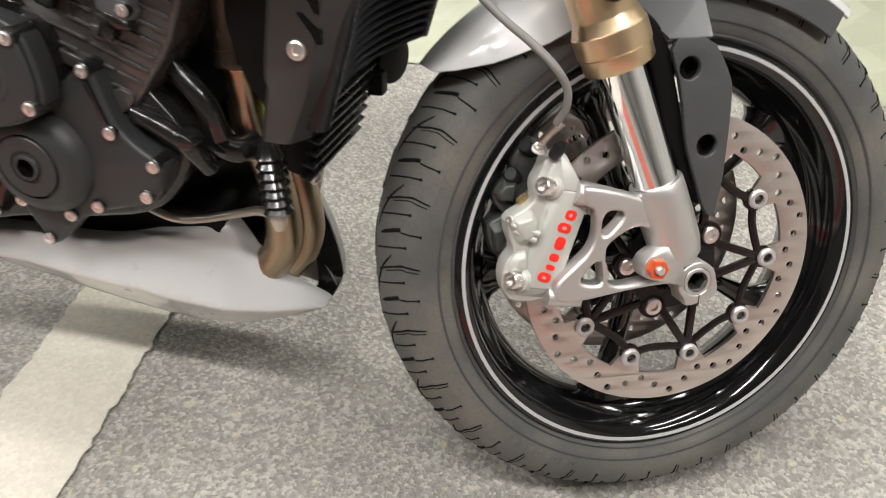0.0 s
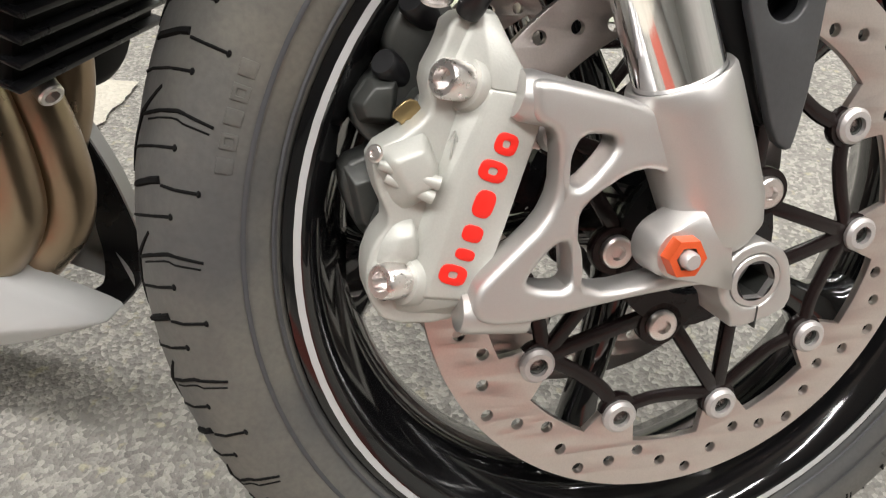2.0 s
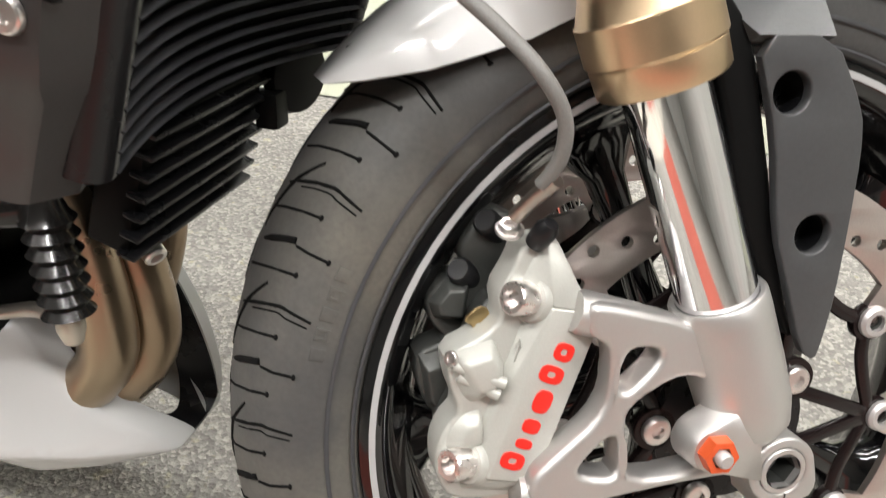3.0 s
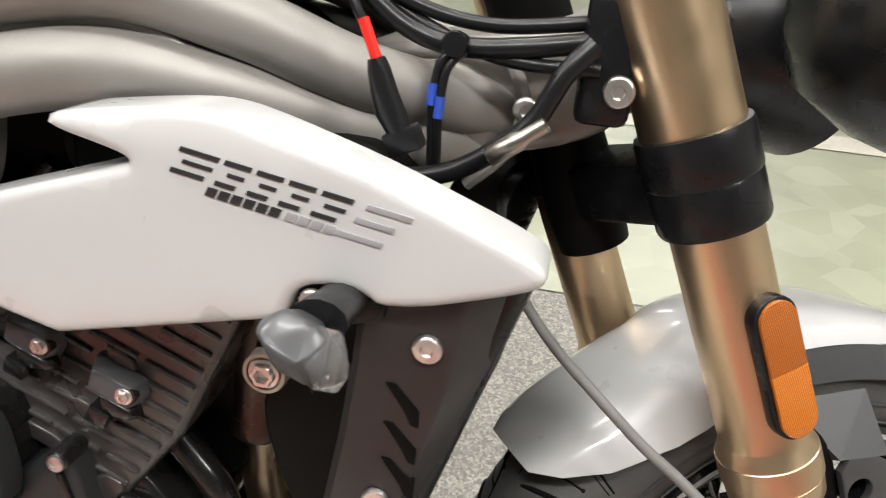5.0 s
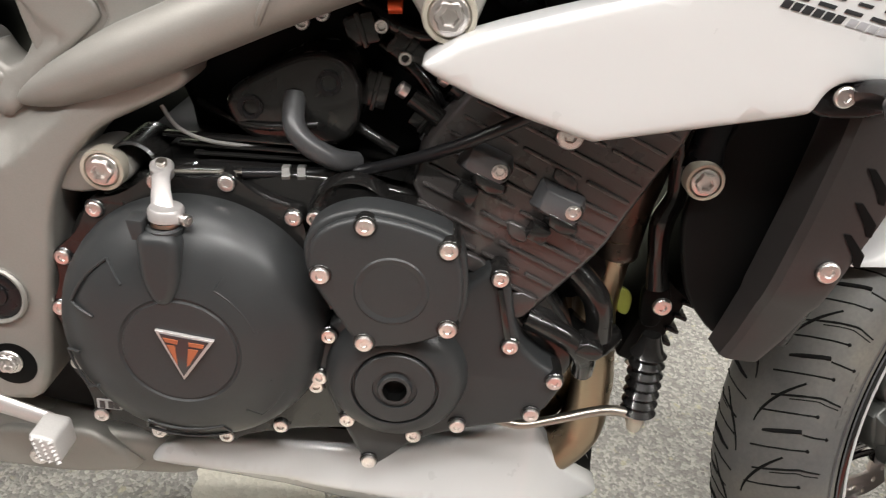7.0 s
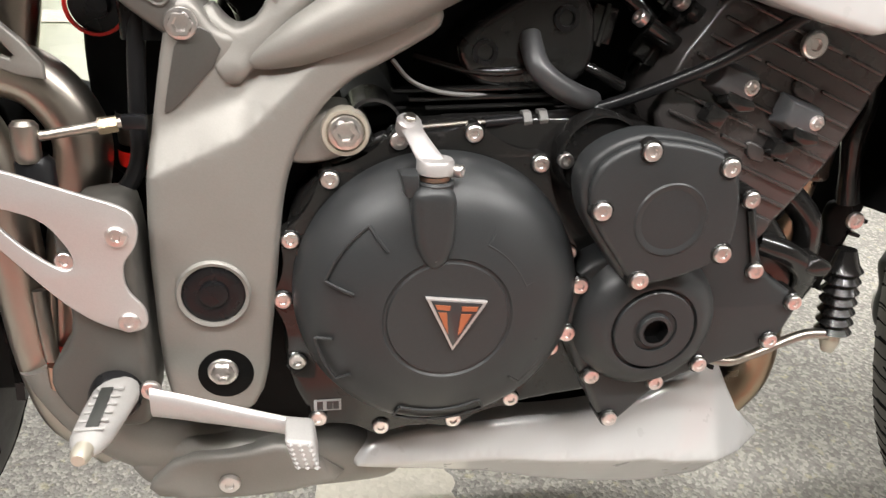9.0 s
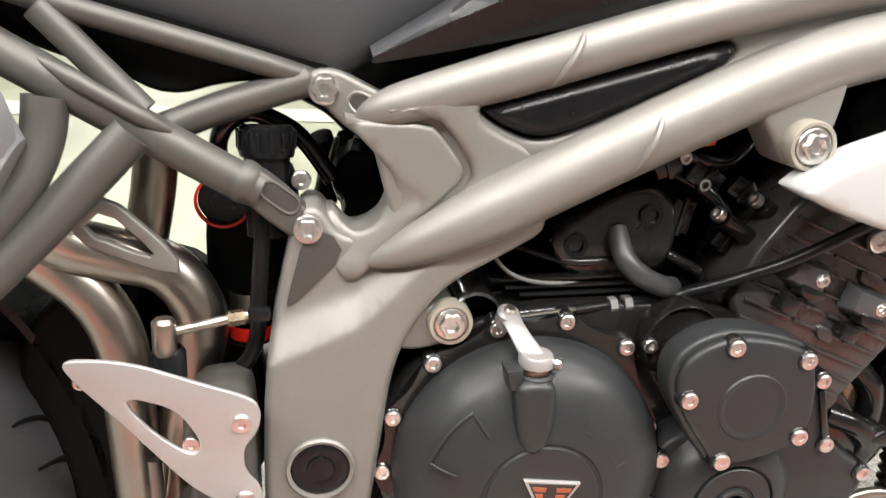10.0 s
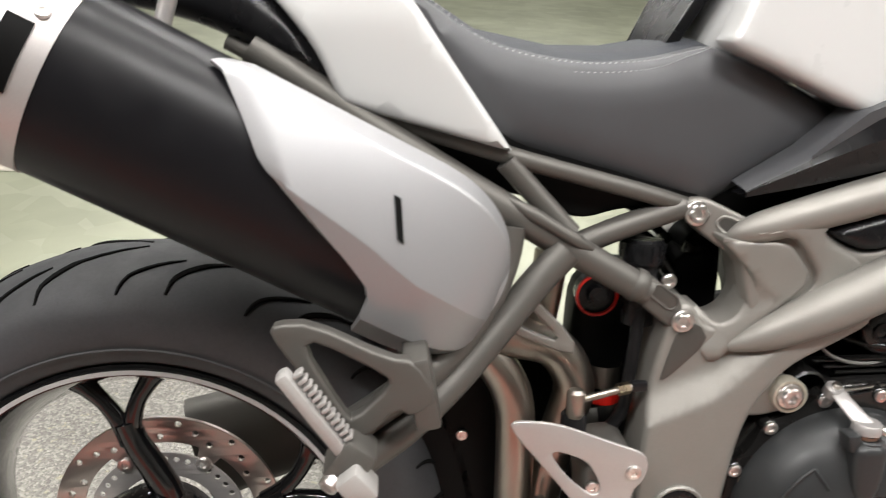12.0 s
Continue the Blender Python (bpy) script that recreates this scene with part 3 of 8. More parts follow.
def disc_set(y, side):
    disc = brake_disc(side, 0.160, 0.128, 10, 0.112, "brake_disc", front_wheel, y, AX, AZ, STEER)
    carrier = part("disc_carrier", lathe([(0.050, -y + 0.004), (0.050, -y - 0.004), (0.030, -y - 0.004), (0.030, -y + 0.004)], (AX, 0, AZ), (0, -1, 0), 40, close=True), PLASTIC, front_wheel, "black disc carrier", STEER)
    for k in range(5):
        a = 36 + 72 * k
        for s in (-1, 1):
            p, q = polar(0.046, a + 7 * s), polar(0.101, a + 35 * s)
            part("carrier_arm", bar((p[0], y, p[1]), (q[0], y, q[1]), 0.006, 0.0088, 0.0015), ARMS, front_wheel, "", STEER)
            pts = [polar(r, a + 36 * s * t) for t, r in ((0.0, 0.108), (0.14, 0.1035), (0.32, 0.0990), (0.62, 0.0985), (0.86, 0.1020), (1.0, 0.104))]
            part("carrier_arm", tube([(u, y, v) for u, v in pts], 0.0046, 10, 4, 0.65), ARMS, front_wheel, "", STEER)
        u, v = polar(0.050, a)
        part("carrier_lobe", lathe([(0.0, -0.004), (0.0135, -0.004), (0.0140, -0.0025), (0.0140, 0.0025), (0.0135, 0.004), (0.0, 0.004)], (u, y, v), (0, -1, 0), 24), ARMS, front_wheel, "", STEER)
    for k in range(10):
        u, v = polar(0.110, 36 * k)
        part("carrier_eye", lathe([(0.0, -0.003), (0.0118, -0.003), (0.0122, -0.002), (0.0122, 0.002), (0.0118, 0.003), (0.0, 0.003)], (u, y + 0.0005 * side, v), (0, -1, 0), 20), ARMS, front_wheel, "", STEER)
    for k in range(10):
        u, v = polar(0.112, 36 * k)
        part("rivet", lathe([(0.0055, -0.006), (0.0055, 0.007), (0.0085, 0.007), (0.0105, 0.005), (0.0105, -0.005), (0.0085, -0.006)], (u, y, v), (0, -1, 0), 20, close=True), SILVER, front_wheel, "", STEER)
        # Added dark fill, so the hollow rivet looks shaded inside.
        part("rivet_core", lathe([(0.0058, -0.005), (0.0058, 0.004), (0.0042, 0.004), (0.0040, 0.0025), (0, 0.0025)], (u, y, v), (0, -1, 0), 18), CALDARK, front_wheel, "dark fill for the hollow of the rivet", STEER)
    for k in range(5):
        u, v = polar(0.050, 36 + 72 * k)
        bolt((u, y - 0.004 * side, v), 0.0095, front_wheel, "button", axis=(0, -side, 0), m=STEER)


disc_set(-0.067, 1)
disc_set(0.067, -1)

# cuts of the front tyre: short nails between long bows and broad notches, on both shoulders
def tread_point(w, ang, s):
    r = float(np.interp(w / 0.060, [0, 0.12, 0.40, 0.70, 0.90, 1.0], [0.300, 0.300, 0.2969, 0.2893, 0.2786, 0.264])) - 0.0002
    u, v = polar(r, ang)
    return (u, s * w, v)


def tread_cut(s, a, ws, turns_, r):
    return tube([tread_point(float(np.interp(t, np.linspace(0, 1, len(ws)), ws)), a + float(np.interp(t, np.linspace(0, 1, len(turns_)), turns_)), s) for t in np.linspace(0, 1, 12)], r, 6, 1)


def nail_head(s, w, ang):
    q = tread_point(w, ang, s)
    return lathe([(0.0, -0.0010), (0.0015, -0.0007), (0.0019, 0.0), (0.0015, 0.0007), (0.0, 0.0010)], q, (q[0] - AX, 1.6 * s * 0.05, q[2] - AZ), 8)


grooves = []
for i in range(25):
    for s in (-1, 1):
        a = 167.0 + 14.4 * (i + (0.5 if s > 0 else 0.0))
        grooves.append(tread_cut(s, a, (0.014, 0.034, 0.052, 0.0595), (0.0, -1.5, -2.8, -2.2), [0.0009, 0.0012, 0.0011, 0.0008]))
        grooves.append(tread_cut(s, a + 0.55, (0.030, 0.050, 0.0590), (-1.1, -2.5, -2.0), 0.0006))
        for d, w1 in ((3.3, 0.0520), (10.2, 0.0525)):
            grooves.append(tread_cut(s, a + d, (0.008, w1), (0.0, -2.5), 0.0009))
            grooves.append(nail_head(s, w1, a + d - 2.5))
        grooves.append(tread_cut(s, a + 6.7, (0.016, 0.046), (0.0, -2.3), [0.0012, 0.0021, 0.0021, 0.0021]))
        grooves.append(tread_cut(s, a + 6.9, (0.047, 0.0585), (-2.0, -2.1), 0.0009))
        grooves.append(nail_head(s, 0.0585, a + 4.8))
for i in range(25):
    for s in (-1, 1):
        pts = []
        for t in np.linspace(0, 1, 14):
            w = 0.006 + 0.032 * t ** 1.6
            r = float(np.interp(w / 0.060, [0, 0.12, 0.40, 0.70, 0.90, 1.0], [0.300, 0.300, 0.2969, 0.2893, 0.2786, 0.264])) - 0.0003
            u, v = polar(r, 14.4 * (i + (0.5 if s > 0 else 0.0)) - 10 * t)
            pts.append((u, s * w, v))
        grooves.append(tube(pts, [0.0008, 0.0014, 0.0016, 0.0010], 6, 1))
part("tread_groove", joined(*grooves), SIPE, tyre, "dark tread grooves", STEER)
tagged(tyre.children[0], kind="stuff")
# raised rings and a faint moulded line on the sidewall
part("sidewall_ring", joined(wheel_ring([(0.2475, -0.0602), (0.2462, -0.0606), (0.2450, -0.0602), (0.2462, -0.0596)], 96),
                             wheel_ring([(0.2325, -0.0572), (0.2312, -0.0580), (0.2300, -0.0570), (0.2312, -0.0562)], 96)), RUBBER, tyre, "", STEER)

# plain raised bars in place of the moulded writing
for a0, n in ((158, 5), (232, 8), (318, 7)):
    for k in range(n):
        a = a0 + 2.6 * k
        q = [polar(r, a + d) for r, d in ((0.2535, -0.85), (0.2535, 0.85), (0.2615, 0.85), (0.2615, -0.85))]
        hole = [polar(r, a + d) for r, d in ((0.2555, -0.4), (0.2555, 0.4), (0.2595, 0.4), (0.2595, -0.4))]
        part("sidewall_bar", plate(q, -0.0603, -0.0575, 0.0002, [hole] if k % 2 else (), soft=0, steps=1), DUSTY, tyre, "", STEER)


def at_fork(z, y, side=0.0, ahead=0.0):
    """A point on the fork leg's axis at height z."""
    return Vector((-0.045 - math.tan(RAKE) * (z - 0.402) + ahead * math.cos(RAKE), y + side, z + ahead * math.sin(RAKE)))


def fork_leg(s):
    y = 0.108 * s
    def along(profile, z0, seg=40):
        return lathe(profile, at_fork(z0, y), FK, seg)
    L = lambda z0, z1: (z1 - z0) / math.cos(RAKE)
    leg = part("fork_outer_tube", along([(0.0, 0.0), (0.0235, 0.0), (0.0235, 0.003)], 0.508), CABLE, bike, "gold anodised fork leg", STEER)
    part("gold_tube", along([(0.022, 0.001), (0.0310, 0.001), (0.0322, 0.0025), (0.0328, 0.016), (0.0326, 0.0162), (0.0338, 0.0178), (0.0340, 0.0180), (0.0340, 0.0365), (0.0336, 0.0370), (0.0332, 0.0372), (0.0290, 0.0480), (0.0289, 0.0485), (0.0289, 0.06),
                             (0.0288, L(0.508, 0.70)), (0.0300, L(0.508, 0.722)), (0.0318, L(0.508, 0.745)), (0.0318, L(0.508, 0.98)), (0, L(0.508, 0.98))], 0.508), GOLD, leg, "gold fork tube", STEER)
    part("stanchion", along([(0.0215, -0.01), (0.0215, L(0.39, 0.52))], 0.39), CHROME, leg, "bright chrome fork slider", STEER)
    part("fork_foot", along([(0.0, -L(0.318, 0.402)), (0.015, -L(0.319, 0.402)), (0.0225, -L(0.327, 0.402)), (0.0255, -L(0.340, 0.402)), (0.0262, -L(0.362, 0.402)), (0.0262, -0.012), (0.0258, -0.002), (0.0245, 0.0), (0.022, -0.001), (0.0215, -0.006)], 0.402), CAST, leg, "silver cast fork foot", STEER)
    # triangulated caliper arm with three windows
    arm_outline = [(-0.121, 0.400), (-0.114, 0.4015), (-0.0869, 0.3958), (-0.070, 0.392), (-0.030, 0.375), (-0.016, 0.335), (-0.010, 0.300), (-0.0306, 0.2995), (-0.060, 0.2965), (-0.0919, 0.2915), (-0.1152, 0.2872), (-0.138, 0.2885),
                   (-0.143, 0.2979), (-0.1400, 0.308), (-0.1320, 0.3165), (-0.1045, 0.3430), (-0.1055, 0.378), (-0.1188, 0.3840)]
    win = [[(-0.1000, 0.3665), (-0.0955, 0.3775), (-0.0795, 0.3765), (-0.0780, 0.3700), (-0.0926, 0.3535), (-0.0995, 0.3535)],
           [(-0.1185, 0.3088), (-0.1042, 0.3270), (-0.0960, 0.3270), (-0.0930, 0.3032), (-0.1110, 0.3046)],
           [(-0.0885, 0.2985), (-0.0300, 0.3080), (-0.0300, 0.3300), (-0.0400, 0.3530), (-0.0640, 0.3630), (-0.0930, 0.3445), (-0.0930, 0.3290)]]
    part("caliper_arm", plate(arm_outline, y + s * 0.013, y - s * 0.007, 0.0040, win, steps=4), CAST, leg, "silver cast caliper arm", STEER)
    # pinch clamp round the axle
    part("axle_clamp", plate([(AX + 0.0205 * math.cos(radians(q)), AZ + 0.0205 * math.sin(radians(q))) for q in range(10, 236, 15)] + [(AX - 0.009, AZ - 0.027), (AX + 0.020, AZ - 0.019), (AX + 0.024, AZ - 0.010)], y + s * 0.016, y - s * 0.014, 0.0018, [circle(AX, AZ, 0.0142, 24)], soft=1), CAST, leg, "", STEER)
    part("clamp_slit", box((AX + 0.0035, min(y + s * 0.0164, y + s * 0.010), AZ - 0.026), (AX + 0.0043, max(y + s * 0.0164, y + s * 0.010), AZ - 0.0142), 0), CALDARK, leg, "dark slit of the axle clamp", STEER)
    part("axle_nut", joined(lathe([(0.0140, -0.02), (0.0140, -0.0006), (0.0134, 0.0), (0.0108, 0.0)], (AX, y + s * 0.0163, AZ), (0, s, 0), 36),
                            lathe([(0.0108, 0.0), (0.0104, -0.004)], (AX, y + s * 0.0163, AZ), (0, s, 0), 6)), CAST, leg, "hollow hexagon axle end", STEER)
    part("axle_bore", lathe([(0.0104, -0.004), (0.0100, -0.03), (0, -0.03)], (AX, y + s * 0.0163, AZ), (0, s, 0), 6), CALDARK, leg, "dark hexagon bore", STEER)
    bolt((AX + 0.021, y + 0.001, AZ - 0.010), 0.006, leg, "socket", axis=(0.9, 0, 0.3), m=STEER)
    part("caliper_boss", lathe([(0.011, -0.024), (0.0118, 0.008), (0.0105, 0.012), (0, 0.012)], (-0.112, y - s * 0.001, 0.391), (-0.97, 0, 0.22), 24), CAST, leg, "", STEER)
    part("caliper_boss", (lathe([(0.010, -0.024), (0.0108, 0.006), (0.0095, 0.010), (0, 0.010)], (-0.136, y - s * 0.001, 0.290), (-0.97, 0, 0.1), 24)), CAST, leg, "", STEER)
    return leg


right_leg = fork_leg(-1)
fork_leg(1)
part("orange_nut", joined(lathe([(0.0098, -0.006), (0.0105, 0.004), (0.0098, 0.011), (0.006, 0.011)], (-0.0465, -0.1275, 0.3225), (0, -1, 0), 6),
                          lathe([(0.010, 0.0), (0.0118, 0.0), (0.0118, 0.003), (0.0105, 0.003)], (-0.0465, -0.1275, 0.3225), (0, -1, 0), 20)), ORANGE, right_leg, "orange anodised nut", STEER)
part("stud", lathe([(0.0045, 0), (0.0045, 0.014), (0.0035, 0.0155), (0, 0.0155)], (-0.0465, -0.1275, 0.3225), (0, -1, 0), 16), SILVER, right_leg, "", STEER)
part("nut_boss", hull([(-0.0465 + r * math.cos(a), y, 0.3225 + r * math.sin(a)) for r, y in ((0.0120, -0.1315), (0.0138, -0.1270), (0.0150, -0.1120)) for a in np.linspace(0, 2 * math.pi, 25)[:-1]] + [(-0.020, -0.126, 0.350), (-0.012, -0.128, 0.300), (-0.012, -0.105, 0.355), (-0.010, -0.105, 0.296)], 0.0), CAST, right_leg, "", STEER)

# amber reflector on the right leg
ra, rb = at_fork(0.577, -0.137, ahead=0.003), at_fork(0.639, -0.137, ahead=0.003)


def stadium(a, b, r, n=14):
    d = (b - a).normalized()
    base = math.atan2(d.z, d.x)
    return [(b.x + r * math.cos(base - math.pi / 2 + math.pi * i / n), b.z + r * math.sin(base - math.pi / 2 + math.pi * i / n)) for i in range(n + 1)] + \
           [(a.x + r * math.cos(base + math.pi / 2 + math.pi * i / n), a.z + r * math.sin(base + math.pi / 2 + math.pi * i / n)) for i in range(n + 1)]


reflector = part("reflector", plate(stadium(ra, rb, 0.0155), -0.1345, -0.145, 0.0015, soft=0), PLASTIC, right_leg, "oblong amber side reflector in a black holder", STEER)


def half_stadium(a, b, r, tip, n=14):
    """The end of an oblong at tip, cut square at the middle."""
    d = (b - a).normalized()
    base = math.atan2(d.z, d.x)
    side = Vector((-d.z, 0, d.x)) * r
    c = a.lerp(b, 0.5)
    if tip:
        arc = [(b.x + r * math.cos(base - math.pi / 2 + math.pi * i / n), b.z + r * math.sin(base - math.pi / 2 + math.pi * i / n)) for i in range(n + 1)]
        return arc + [((c + side).x, (c + side).z), ((c - side).x, (c - side).z)]
    arc = [(a.x + r * math.cos(base + math.pi / 2 + math.pi * i / n), a.z + r * math.sin(base + math.pi / 2 + math.pi * i / n)) for i in range(n + 1)]
    return arc + [((c - side).x, (c - side).z), ((c + side).x, (c + side).z)]


part("lens", plate(half_stadium(ra, rb, 0.0132, False), -0.144, -0.1478, 0.0008, soft=0), AMBER, reflector, "bright amber lens", STEER)
part("lens", plate(half_stadium(ra, rb, 0.0132, True), -0.144, -0.1476, 0.0008, soft=0), AMBERDARK, reflector, "darker amber lens", STEER)

# lower yoke with its two clamps
yoke = part("lower_yoke", bar(at_fork(0.703, -0.085, ahead=-0.022), at_fork(0.703, 0.085, ahead=-0.022), 0.100, 0.052, 0.012), PLASTIC, bike, "black lower fork yoke", STEER)
for s in (-1, 1):
    part("fork_clamp", lathe([(0.0290, -0.031), (0.0338, -0.031), (0.0350, -0.028), (0.0352, -0.002), (0.0345, 0.0), (0.0358, 0.002), (0.0360, 0.027), (0.0350, 0.031), (0.0315, 0.0315)], at_fork(0.721, 0.108 * s), FK, 40), PLASTIC, yoke, "", STEER)
    part("clamp_arm", bar(at_fork(0.716, 0.108 * s), at_fork(0.716, 0.0, ahead=-0.032), 0.046, 0.044, 0.006), PLASTIC, yoke, "", STEER)
part("steering_stem", lathe([(0.026, -0.03), (0.028, 0.0), (0.028, 0.21), (0, 0.21)], at_fork(0.70, 0, ahead=-0.034), FK, 28), DEEP, yoke, "", STEER)
part("upper_yoke", joined(bar(at_fork(0.93, -0.12), at_fork(0.93, 0.12), 0.07, 0.03, 0.006)), PLASTIC, yoke, "", STEER)

# ---------------------------------------------------------------- front brake
body_outline = [(-0.150, 0.425), (-0.1335, 0.429), (-0.127, 0.416), (-0.1125, 0.394), (-0.1085, 0.386), (-0.1115, 0.360), (-0.1215, 0.3374), (-0.1225, 0.331), (-0.1345, 0.287), (-0.150, 0.280), (-0.178, 0.282), (-0.187, 0.296),
                (-0.188, 0.312), (-0.184, 0.324), (-0.176, 0.334), (-0.183, 0.350), (-0.1855, 0.366), (-0.166, 0.377), (-0.158, 0.385), (-0.161, 0.399), (-0.153, 0.414)]
caliper = part("brake_caliper", plate(body_outline, -0.0965, -0.0715, 0.003, soft=1, steps=3), CALIPER, bike, "titanium grey radial brake caliper with red marks", STEER)
FACE_TOP = [(-0.1350, 0.3952), (-0.1136, 0.3920), (-0.1105, 0.3835), (-0.1362, 0.2965), (-0.1615, 0.3008)]
part("face", hull(raised([(-0.1430, 0.3985), (-0.1100, 0.3945), (-0.1080, 0.3860), (-0.1335, 0.2880), (-0.1400, 0.2860), (-0.1735, 0.2960), (-0.1720, 0.3040)], -0.0965, FACE_TOP, -0.1085), 0.0009), CALIPER, caliper, "flat outer face", STEER)
part("shoulder", hull(raised([(-0.1375, 0.4285), (-0.1310, 0.4275), (-0.1245, 0.4150), (-0.1110, 0.3950), (-0.1350, 0.3952), (-0.1510, 0.4020), (-0.1510, 0.4170)], -0.0900, [(-0.1345, 0.3955), (-0.1140, 0.3925)], -0.1080) + [(-0.1380, -0.0985, 0.4270), (-0.1315, -0.0985, 0.4262), (-0.1480, -0.0985, 0.4040)], 0.0009), CALIPER, caliper, "", STEER)
part("piston_bulge", hull(raised([(-0.1858, 0.3646), (-0.1816, 0.3690), (-0.1608, 0.3765), (-0.1540, 0.3600), (-0.1535, 0.3500), (-0.1592, 0.3440), (-0.1704, 0.3380), (-0.1770, 0.3434)], -0.0950,
                              [(-0.1770, 0.3640), (-0.1640, 0.3690), (-0.1590, 0.3610), (-0.1590, 0.3520), (-0.1690, 0.3490)], -0.1062), 0.0018, 3), CALIPER, caliper, "", STEER)
part("piston_bulge", hull(raised([(-0.1850, 0.3130), (-0.1820, 0.3250), (-0.1745, 0.3350), (-0.1655, 0.3370), (-0.1610, 0.3200), (-0.1680, 0.3080)], -0.0950, [(-0.1770, 0.3190), (-0.1725, 0.3280), (-0.1660, 0.3300), (-0.1650, 0.3180)], -0.1025), 0.0018, 3), CALIPER, caliper, "", STEER)
part("foot_wedge", hull(raised([(-0.1815, 0.2835), (-0.1500, 0.2795), (-0.1350, 0.2860), (-0.1365, 0.2960), (-0.1615, 0.3000), (-0.1830, 0.3000)], -0.0900, [(-0.1600, 0.2990), (-0.1375, 0.2945)], -0.1070), 0.0009), CALIPER, caliper, "", STEER)
for p, q in (((-0.1830, -0.1000, 0.3625), (-0.1560, -0.1045, 0.3535)), ((-0.1795, -0.0990, 0.3560), (-0.1585, -0.1035, 0.3470))):
    part("rib", tube([p, q], [0.0026, 0.0034], 12, 3), CALIPER, caliper, "", STEER)
part("arrow_mark", joined(tube([(-0.1510, -0.1012, 0.3640), (-0.1490, -0.1012, 0.3765)], 0.0005, 6, 1), tube([(-0.1520, -0.1012, 0.3720), (-0.1490, -0.1012, 0.3765), (-0.1475, -0.1012, 0.3715)], 0.0005, 6, 1)), CALIPER, caliper, "", STEER)
inner_line = [(-0.1380, 0.4300), (-0.1582, 0.4364), (-0.1701, 0.4176), (-0.1718, 0.4075), (-0.1640, 0.3971), (-0.1789, 0.3957), (-0.1890, 0.3823), (-0.1857, 0.3686), (-0.1749, 0.3589), (-0.1929, 0.3516), (-0.1927, 0.3373), (-0.1862, 0.3190), (-0.1766, 0.3101), (-0.1500, 0.3000), (-0.1300, 0.3400), (-0.1250, 0.3900)]
# Inner half in the darker grey, which carries its shade.
part("inner_half", plate(inner_line, -0.058, -0.032, 0.004, soft=1, steps=3), CALDARK, caliper, "inner caliper half darkened for shade", STEER)
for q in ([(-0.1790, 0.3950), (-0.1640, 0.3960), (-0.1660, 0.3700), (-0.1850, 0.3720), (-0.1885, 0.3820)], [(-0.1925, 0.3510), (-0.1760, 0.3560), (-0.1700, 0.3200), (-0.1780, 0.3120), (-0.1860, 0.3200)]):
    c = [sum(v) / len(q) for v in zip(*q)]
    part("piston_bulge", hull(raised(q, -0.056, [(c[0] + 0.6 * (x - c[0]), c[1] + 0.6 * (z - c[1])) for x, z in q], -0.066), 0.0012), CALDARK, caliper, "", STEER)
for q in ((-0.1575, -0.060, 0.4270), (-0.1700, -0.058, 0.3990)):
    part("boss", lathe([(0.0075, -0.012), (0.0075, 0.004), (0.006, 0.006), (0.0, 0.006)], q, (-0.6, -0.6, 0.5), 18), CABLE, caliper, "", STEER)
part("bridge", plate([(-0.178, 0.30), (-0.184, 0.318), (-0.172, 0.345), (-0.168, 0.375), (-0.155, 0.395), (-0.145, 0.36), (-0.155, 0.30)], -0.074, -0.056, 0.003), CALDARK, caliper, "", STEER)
part("pad_spring", plate([(-0.1745, 0.3800), (-0.1660, 0.3880), (-0.1600, 0.3860), (-0.1590, 0.3740), (-0.1690, 0.3690), (-0.1680, 0.3760)], -0.082, -0.0795, 0.0006, [circle(-0.1655, 0.3765, 0.0016, 10)], soft=1), BRASS, caliper, "brass coloured pad plate", STEER)
for px_, pz_, r in ((-0.1500, 0.3985, 0.0088), (-0.1765, 0.3070, 0.0088)):
    part("boss", lathe([(0.0135, -0.016), (0.0130, -0.004), (0.0115, -0.0015), (0, -0.0015)], (px_ + 0.003, -0.0990, pz_ - 0.001), (-0.80, -0.50, 0.18), 24), CALIPER, caliper, "", STEER)
    part("cap_screw", lathe([(r, -0.008), (r, 0.0065), (r * 0.86, 0.0082), (r * 0.56, 0.0082), (r * 0.5, 0.003), (0, 0.003)], (px_, -0.1010, pz_), (-0.80, -0.50, 0.18), 24), BOLT, caliper, "bright socket cap screw", STEER)
bolt((-0.1846, -0.102, 0.3675), 0.0042, caliper, "button", axis=(-0.7, -0.6, 0.2), m=STEER)
# red marks in place of the maker's writing
m0, m1 = Vector((-0.1490, 0, 0.3085)), Vector((-0.1262, 0, 0.3745))
md = (m1 - m0).normalized()
mn = Vector((md.z, 0, -md.x))
for t, w, h, ring in ((0.03, 0.0098, 0.0135, True), (0.185, 0.0055, 0.0095, False), (0.335, 0.0080, 0.0100, False), (0.545, 0.0130, 0.0100, False), (0.765, 0.0098, 0.0135, True), (0.955, 0.0100, 0.0108, True)):
    c = m0.lerp(m1, t) + mn * (h - 0.011) * -0.5
    def oblong(k):
        return [(p.x, p.z) for p in (c + md * (w / 2 * k * i) + mn * (h / 2 * k * j) for i, j in ((-1, -1), (1, -1), (1, 1), (-1, 1)))]
    part("red_mark", plate(oblong(1.0), -0.1093, -0.1080, 0.0003, [oblong(0.34)] if ring else (), soft=2, steps=1), RED, caliper, "raised red mark", STEER)
